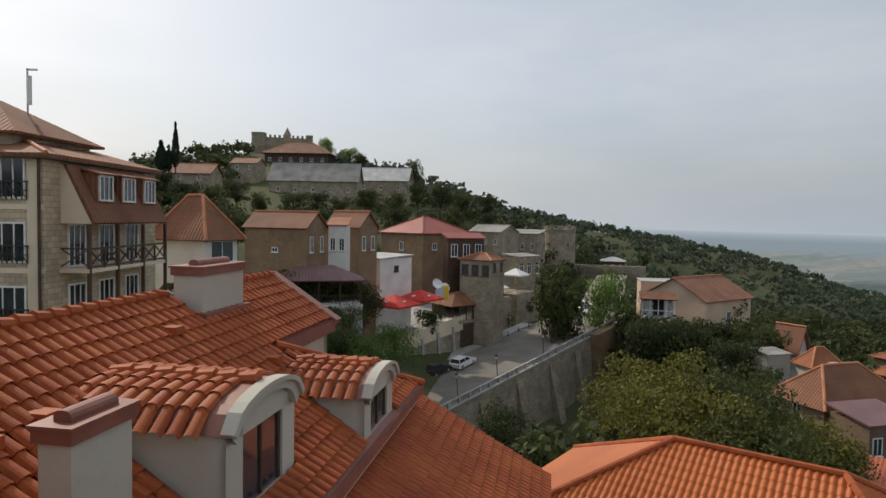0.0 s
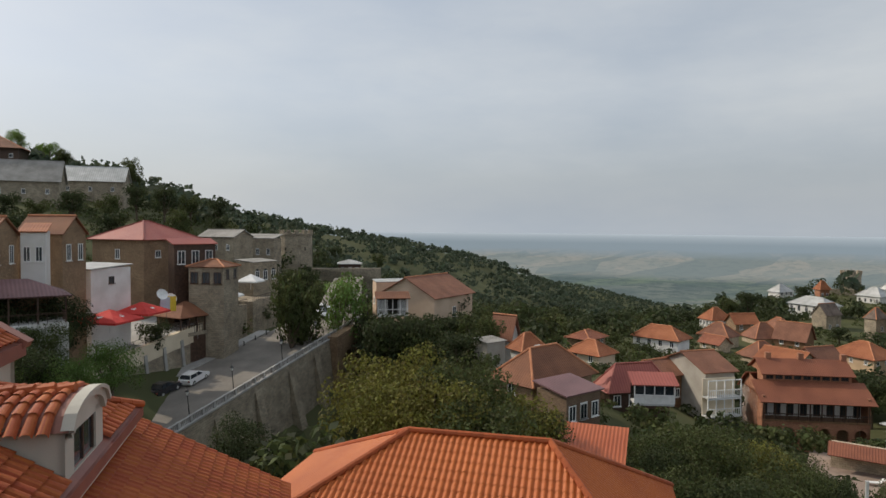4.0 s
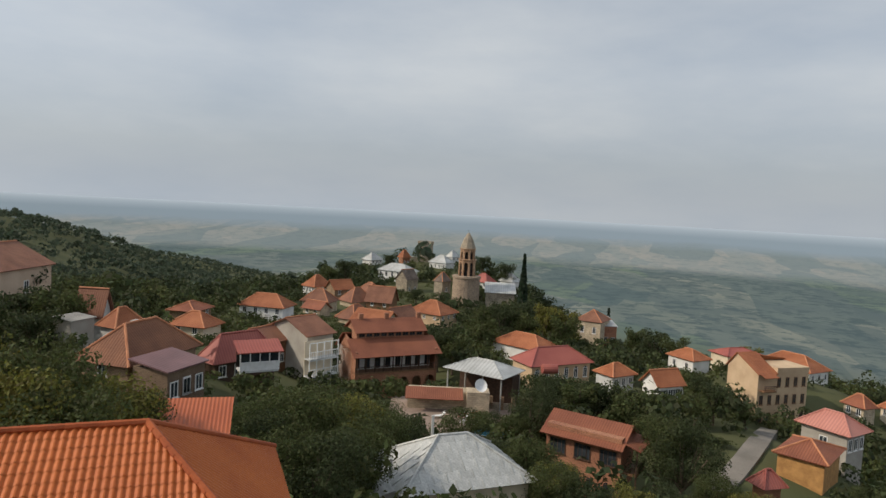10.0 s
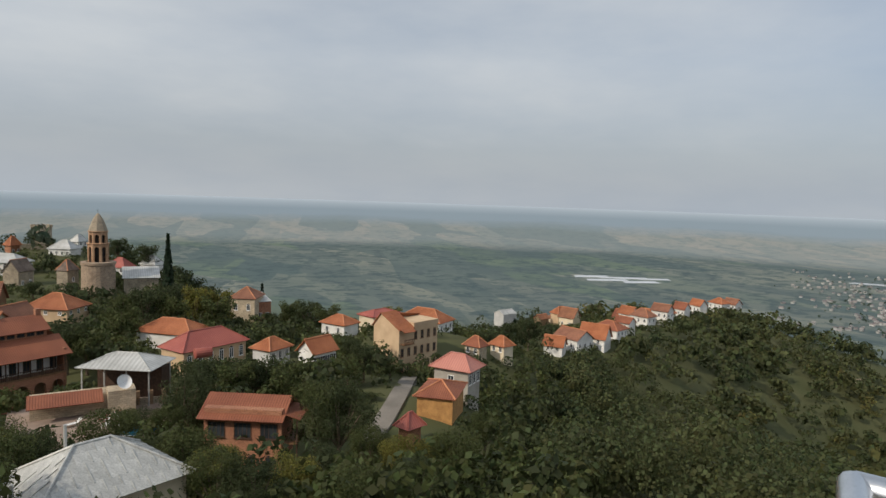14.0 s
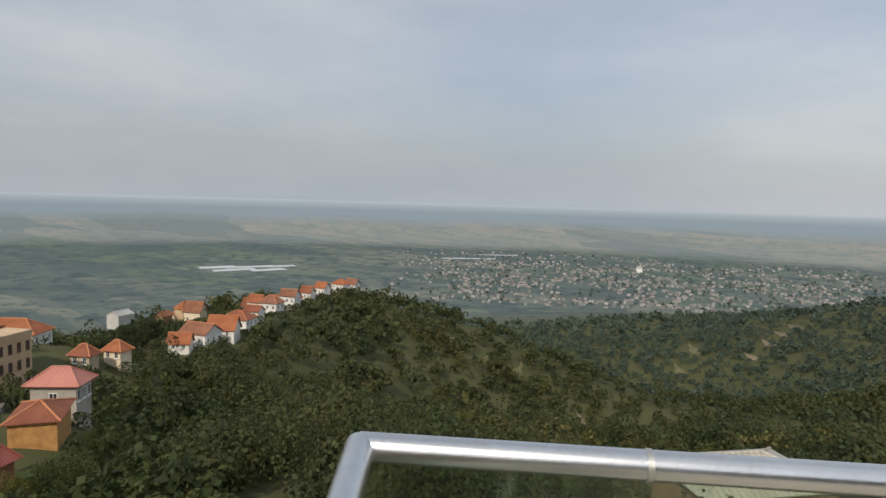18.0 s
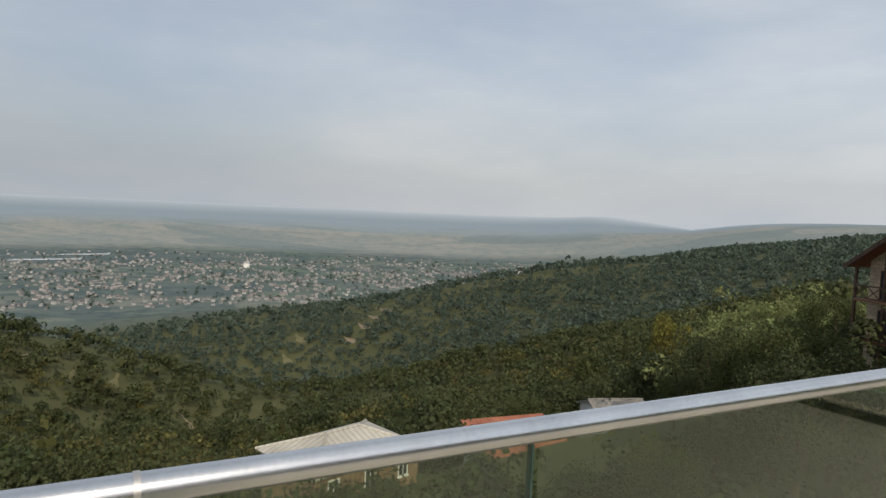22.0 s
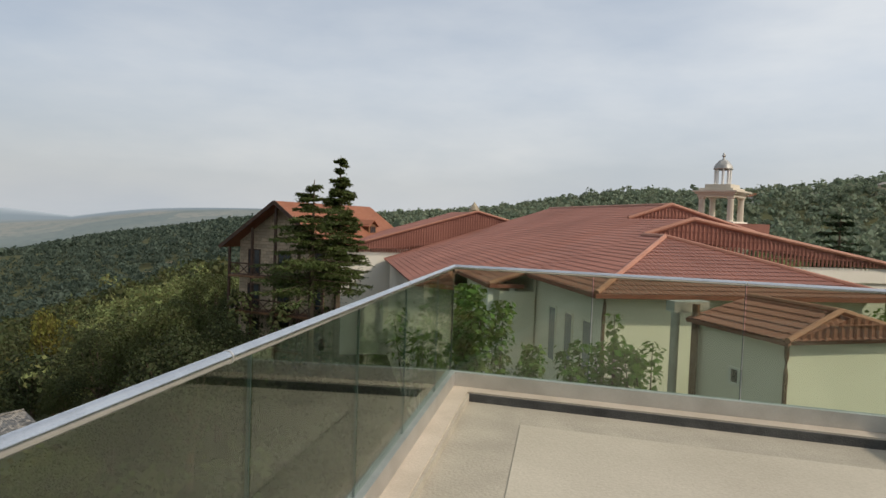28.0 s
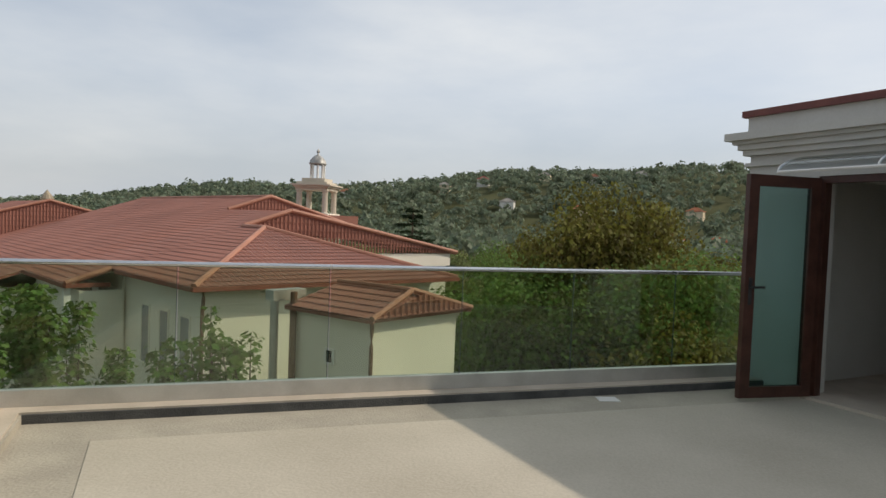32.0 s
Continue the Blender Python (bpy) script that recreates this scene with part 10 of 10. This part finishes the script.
# ---- trees ----
proto = [make_tree(100 + k, 8.0, 3.4 + 0.3 * (k % 3), 10500, 0.078, ("leaf", "leaf_dark", "leaf", "leaf_yellow", "leaf_dark", "leaf_bright")[k], 42,
                   ("broad green tree with a full crown", "dark green tree with a dense crown", "round green garden tree", "tree with yellowing late summer leaves", "dark leafy tree on the slope", "bright green young tree")[k], at=(-60 - 12 * k, -70, -14)) for k in range(6)]
far_proto = [make_tree(120 + k, 8.0, 3.5 + 0.3 * (k % 3), 2600, 0.16, ("leaf", "leaf_dark", "leaf", "leaf_yellow", "leaf_dark", "leaf_bright")[k], 26,
                       ("broad green tree with a full crown", "dark green tree with a dense crown", "round green garden tree", "tree with yellowing late summer leaves", "dark leafy tree on the slope", "bright green young tree")[k], at=(-64 - 12 * k, -78, -14)) for k in range(6)]
tr_rng = random.Random(7)


def plant(x, y, h, k=None, sink=0.3, top=None):
    """A copy of one of the trees; top: where its crown ends, else it stands on the land."""
    k = tr_rng.randrange(6) if k is None else k
    z = float(ground(x, y)) - sink
    if top is not None:
        top = float(below_houses(np.array(x), np.array(y), np.array(2.0), np.array(float(top))))
        h = max(top - z, 1.6)
    t = copy_thing((proto if math.hypot(x, y) < 85 else far_proto)[k], pose(x, y, z, 0, 0, tr_rng.random() * 360))
    s_ = h / 8.0
    wide = min(max(s_, 0.6), 1.25) if top is not None else s_
    t.scale = (wide * tr_rng.uniform(0.9, 1.15), wide * tr_rng.uniform(0.9, 1.15), s_)
    return t


conifer("tall dark cedar with flat drooping boughs", 36.7, -28.0, -7.5, 13.3, 2.0, 61, 17)
conifer("shorter dark cedar with flat drooping boughs", 35.4, -24.9, -7.5, 11.4, 4.4, 62, 14)
conifer("broad dark cedar behind the annex", 12.2, -57.5, -14, 17.4, 6.5, 63, 17, "needle")
sapling("bright green young tree with broad leaves", 5.81, -10.75, -3.6, 0.05, 0.55, 71)
sapling("bright green young tree with broad leaves", 5.23, -11.04, -3.6, -0.45, 0.6, 72)
sapling("bright green young tree with broad leaves", 6.42, -10.39, -3.6, -0.5, 0.6, 73)
sapling("bright green young tree with broad leaves", 8.64, -8.62, -3.6, 0.05, 0.7, 74)
sapling("leafy young tree with fine leaves", 9.28, -10.76, -4.5, 0.25, 1.2, 75, 2600, 0.07)
sapling("leafy young tree with fine leaves", 8.75, -11.1, -4.5, -0.1, 1.1, 76, 2200, 0.07)


# trees where the views show them
plant(-88.8, 33.6, 8, 1, top=-11.5)
plant(-74.2, 23.8, 8, 5, top=-11.3)
plant(-69.3, 19.2, 8, 5, top=-11.6)
plant(-96.2, 41.9, 8, 1, top=-12.8)
plant(-109.0, 61.1, 8, 0, top=-12.5)
plant(-114.4, 71.5, 8, 5, top=-13.2)
plant(-121.2, 88.2, 8, 5, top=-10.8)
plant(-141.6, 74.3, 8, 1, top=-1.9)
plant(-140.7, 86.0, 8, 0, top=-8.9)
plant(-142.3, 92.9, 8, 1, top=-9.8)
plant(-76.6, 14.6, 8, 1, top=-4.8)
plant(-64.2, 15.1, 8, 5, top=-10.2)
plant(-75.2, 10.7, 8, 0, top=-4.6)
plant(-231.1, 81.0, 8, 0, top=25.3)
plant(-293.7, 60.6, 8, 5, top=37.3)
plant(-291.5, 70.6, 8, 5, top=33.3)
plant(-285.4, 74.3, 8, 0, top=31.5)
plant(-277.1, 85.2, 8, 0, top=25.8)
plant(-259.7, 10.8, 8, 0, top=25.2)
plant(-149.9, -5.1, 8, 1, top=11.1)
plant(-139.9, 0.4, 8, 1, top=8.4)
plant(-149.8, 6.2, 8, 0, top=10.3)
plant(-159.5, 11.6, 8, 1, top=9.8)
plant(-149.1, 15.7, 8, 0, top=7.6)
plant(-148.2, 23.0, 8, 1, top=7.1)
plant(-157.1, 29.8, 8, 1, top=8.3)
plant(-160.9, 36.2, 8, 0, top=7.3)
plant(-173.7, 46.9, 8, 1, top=9.5)
plant(-181.0, 57.4, 8, 0, top=10.1)
plant(-197.8, 70.4, 8, 1, top=13.0)
plant(-199.8, 79.1, 8, 1, top=13.4)
plant(-210.7, 92.0, 8, 0, top=12.3)
plant(-216.3, 103.7, 8, 1, top=10.9)
plant(-175.3, 73.0, 8, 0, top=6.3)
plant(-142.9, 45.4, 8, 1, top=4.4)
plant(-180.2, 86.5, 8, 1, top=4.1)
plant(-117.8, 22.3, 8, 1, top=3.6)
plant(-125.7, 32.8, 8, 0, top=4.5)
plant(-109.6, 8.0, 8, 0, top=4.5)
plant(-99.9, 2.6, 8, 1, top=4.5)
plant(-95.4, 72.6, 8, 0, top=-12.3)
plant(-81.6, 65.9, 8, 1, top=-11.7)
plant(-80.0, 67.9, 8, 0, top=-12.9)
plant(-77.0, 71.2, 8, 1, top=-12.6)
plant(-78.4, 79.8, 8, 1, top=-9.0)
plant(-72.8, 79.7, 8, 1, top=-9.3)
plant(-71.4, 83.5, 8, 0, top=-10.9)
plant(-87.7, 109.0, 8, 0, top=-13.5)
plant(-68.4, 65.8, 8, 0, top=-13.4)
plant(-61.9, 65.2, 8, 1, top=-13.0)
plant(-56.2, 63.6, 8, 0, top=-12.6)
plant(-53.4, 27.1, 8, 1, top=-17.7)
plant(-43.1, 21.0, 8, 1, top=-16.7)
plant(-93.5, 129.7, 8, 0, top=-17.3)
plant(-84.5, 123.8, 8, 1, top=-19.1)
plant(-89.8, 63.4, 8, 1, top=-17.9)
plant(-220.2, 138.1, 8, 0, top=-2.5)
plant(-244.2, 174.1, 8, 1, top=-7.9)
plant(-271.1, 221.3, 8, 0, top=-11.8)
plant(-30.9, 28.8, 8, 3, top=-6.2)
plant(-27.6, 29.4, 8, 0, top=-6.4)
plant(-34.3, 28.0, 8, 3, top=-7.1)
plant(-26.0, 30.8, 8, 3, top=-7.8)
plant(-25.5, 33.7, 8, 0, top=-9.7)
plant(-25.7, 25.6, 8, 3, top=-6.8)
plant(-28.8, 25.2, 8, 3, top=-7.2)
plant(-46.5, 23.7, 8, 1, top=-16.4)
plant(-41.8, 19.6, 8, 1, top=-16.7)
plant(-22.5, 25.8, 8, 0, top=-7.9)
plant(-20.4, 43.7, 8, 0, top=-13.1)
plant(-18.9, 46.6, 8, 0, top=-13.0)
plant(-18.1, 52.2, 8, 3, top=-14.7)
plant(-14.6, 50.2, 8, 0, top=-15.3)
plant(-21.0, 41.2, 8, 1, top=-13.2)
plant(-13.7, 42.1, 8, 0, top=-13.7)
plant(-13.1, 54.7, 8, 1, top=-16.7)
plant(-16.3, 36.8, 8, 0, top=-12.7)
plant(-13.7, 35.7, 8, 1, top=-12.1)
plant(-11.2, 43.9, 8, 0, top=-15.1)
plant(-10.4, 83.6, 8, 0, top=-21.5)
plant(-7.9, 81.9, 8, 1, top=-21.2)
plant(-5.4, 80.0, 8, 0, top=-20.9)
plant(-10.1, 69.5, 8, 0, top=-19.6)
plant(-3.4, 82.2, 8, 1, top=-20.4)
plant(-25.2, 127.8, 8, 1, top=-22.7)
plant(-21.9, 126.4, 8, 0, top=-23.0)
plant(-18.1, 139.1, 8, 0, top=-21.2)
plant(-14.3, 149.6, 8, 1, top=-19.9)
plant(-9.1, 150.0, 8, 0, top=-20.5)
plant(-4.7, 160.2, 8, 3, top=-20.8)
plant(-0.4, 150.2, 8, 0, top=-20.8)
plant(-43.8, 185.1, 8, 1, top=-19.5)
plant(-82.6, 214.9, 8, 0, top=-20.0)
plant(-80.6, 226.3, 8, 1, top=-19.6)
plant(-84.1, 203.6, 8, 0, top=-21.2)
plant(-86.8, 191.5, 8, 1, top=-23.3)
plant(-84.4, 170.5, 8, 0, top=-23.7)
plant(-71.3, 250.3, 8, 1, top=-18.2)
plant(-34.6, 257.9, 8, 1, top=-17.0)
plant(-23.6, 249.1, 8, 1, top=-18.5)
plant(-83.3, 148.5, 8, 1, top=-23.0)
plant(-78.0, 128.4, 8, 0, top=-22.3)
plant(-66.9, 87.7, 8, 0, top=-16.2)
plant(-82.1, 113.7, 8, 1, top=-18.5)
plant(-76.3, 93.0, 8, 1, top=-14.7)
plant(-77.7, 85.2, 8, 1, top=-12.1)
plant(-82.6, 84.6, 8, 1, top=-10.5)
plant(-3.4, 165.3, 8, 0, top=-21.3)
plant(0.5, 160.3, 8, 3, top=-21.8)
plant(-11.8, 169.9, 8, 1, top=-21.8)
plant(-21.0, 164.0, 8, 0, top=-22.5)
plant(17.9, 174.4, 8, 0, top=-26.4)
plant(21.7, 163.8, 8, 1, top=-25.7)
plant(25.6, 158.2, 8, 0, top=-25.3)
plant(13.2, 179.8, 8, 1, top=-26.0)
plant(43.5, 164.6, 8, 3, top=-27.8)
plant(-2.2, 95.3, 8, 1, top=-21.7)
plant(2.2, 90.3, 8, 0, top=-20.7)
plant(5.0, 92.1, 8, 1, top=-20.0)
plant(9.5, 87.8, 8, 0, top=-19.9)
plant(-6.4, 88.1, 8, 1, top=-21.2)
plant(10.5, 71.5, 8, 0, top=-19.6)
plant(12.7, 69.1, 8, 1, top=-19.1)
plant(18.3, 93.5, 8, 0, top=-22.5)
plant(21.7, 97.9, 8, 1, top=-21.7)
plant(-2.6, 60.2, 8, 0, top=-19.6)
plant(-0.1, 56.3, 8, 3, top=-18.8)
plant(-4.7, 62.1, 8, 1, top=-20.5)
plant(-22.4, 53.9, 8, 0, top=-15.2)
plant(-24.3, 50.8, 8, 1, top=-15.2)
plant(-20.8, 58.8, 8, 1, top=-16.3)
plant(-17.1, 57.9, 8, 0, top=-17.2)
plant(-16.9, 45.3, 8, 0, top=-15.3)
plant(-18.4, 42.5, 8, 1, top=-15.1)
plant(-14.9, 60.5, 8, 0, top=-19.1)
plant(-24.2, 46.4, 8, 0, top=-14.9)
plant(-13.9, 42.1, 8, 0, top=-15.5)
plant(-0.2, 46.2, 8, 0, top=-16.5)
plant(2.2, 45.1, 8, 1, top=-17.0)
plant(5.5, 49.8, 8, 3, top=-18.5)
plant(9.3, 53.3, 8, 1, top=-19.8)
plant(14.9, 64.4, 8, 0, top=-22.7)
plant(16.6, 57.8, 8, 3, top=-20.9)
plant(20.3, 58.7, 8, 3, top=-20.9)
plant(13.1, 84.1, 8, 0, top=-25.1)
plant(16.6, 86.5, 8, 1, top=-25.2)
plant(10.4, 87.5, 8, 1, top=-24.5)
plant(6.8, 91.9, 8, 0, top=-24.0)
plant(2.9, 95.1, 8, 1, top=-23.0)
plant(20.2, 87.8, 8, 0, top=-26.6)
plant(18.8, 108.5, 8, 1, top=-26.9)
plant(24.6, 122.7, 8, 1, top=-26.2)
plant(27.1, 101.6, 8, 0, top=-25.4)
plant(21.6, 56.1, 8, 0, top=-20.5)
plant(30.0, 68.9, 8, 0, top=-23.7)
plant(13.6, 44.1, 8, 1, top=-17.7)
plant(8.7, 41.2, 8, 0, top=-16.6)
plant(60.9, 148.1, 8, 0, top=-31.3)
plant(64.1, 168.3, 8, 0, top=-32.5)
plant(164.9, 238.7, 8, 0, top=-43.7)
plant(179.4, 240.6, 8, 1, top=-43.6)
plant(209.9, 254.7, 8, 1, top=-44.3)
plant(86.7, 180.4, 8, 1, top=-33.7)
plant(88.9, 173.7, 8, 1, top=-34.0)
plant(51.1, 193.5, 8, 3, top=-33.6)
plant(23.4, 198.8, 8, 0, top=-32.4)
plant(67.0, -34.1, 8, 0, top=-5.4)
plant(73.0, -33.1, 8, 1, top=-8.5)
plant(79.1, -31.5, 8, 0, top=-10.5)
plant(59.5, -33.2, 8, 1, top=-6.0)
plant(87.4, -29.2, 8, 0, top=-13.0)
plant(106.2, -29.5, 8, 3, top=-13.9)
plant(56.2, -26.7, 8, 0, top=-8.7)
plant(56.2, -21.5, 8, 1, top=-10.9)
plant(61.6, -17.9, 8, 0, top=-13.3)
plant(70.8, -14.1, 8, 0, top=-16.2)
plant(87.4, -22.1, 8, 1, top=-16.3)
plant(118.7, -19.2, 8, 0, top=-22.8)
plant(48.7, -25.9, 8, 1, top=-7.8)
plant(80.1, -4.5, 8, 0, top=-21.5)
plant(69.8, 7.0, 8, 1, top=-23.6)
plant(37.9, -13.2, 8, 0, top=-10.3)
plant(38.6, -17.0, 8, 1, top=-9.4)
plant(34.9, -9.6, 8, 0, top=-10.6)
plant(33.7, -5.6, 8, 1, top=-11.5)
plant(49.9, 33.7, 8, 0, top=-22.6)
plant(42.0, 56.3, 8, 1, top=-24.5)
plant(46.2, 44.7, 8, 0, top=-23.9)
plant(-3.0, -34.1, 8, 3, top=4.3)
plant(-1.8, -32.2, 8, 3, top=3.0)
plant(-4.3, -33.0, 8, 3, top=3.0)
plant(-0.6, -36.2, 8, 5, top=0.6)
plant(-5.1, -29.8, 8, 3, top=1.0)
plant(-5.8, -27.6, 8, 5, top=0.4)
plant(1.3, -30.2, 8, 5, top=-0.3)
plant(2.2, -26.2, 8, 5, top=-0.6)
plant(-0.6, -24.2, 8, 0, top=-0.7)
plant(-2.6, -24.1, 8, 5, top=-0.8)
plant(-4.5, -23.8, 8, 3, top=-0.8)
plant(-9.5, -39.1, 8, 5, top=0.6)
plant(4.7, -60.1, 8, 5, top=-0.2)
plant(1.9, -70.2, 8, 3, top=1.4)
plant(34.4, -16.3, 8, 1, top=-5.4)
plant(43.8, -20.1, 8, 0, top=-5.0)
plant(39.1, -20.5, 8, 1, top=-5.4)
plant(48.5, -19.3, 8, 0, top=-7.2)
plant(56.9, -19.5, 8, 1, top=-8.3)
# trees along the street
plant(-84.9, 52.7, 8, 0, top=-4.0)
plant(-87.3, 56.4, 8, 0, top=-6.0)
plant(-123.9, 65.0, 8, 0, top=-1.6)
plant(-123.6, 61.2, 8, 1, top=-2.2)
plant(-87.3, 63.5, 8, 5, top=-6.8)
plant(-77.7, 18.9, 8, 1, top=-6.0)
plant(-70.1, 16.2, 8, 0, top=-8.1)
plant(-64.6, 13.5, 8, 1, top=-9.0)
plant(-72.8, 61.0, 8, 1, top=-10.2)
plant(-70.4, 65.1, 8, 1, top=-11.3)
plant(-72.7, 74.2, 8, 1, top=-7.7)
plant(-71.0, 75.9, 8, 1, top=-8.4)
plant(-64.9, 73.3, 8, 0, top=-10.8)
plant(-45.9, 24.3, 8, 1, top=-13.4)
plant(-70.5, 62.1, 8, 0, top=-12.3)
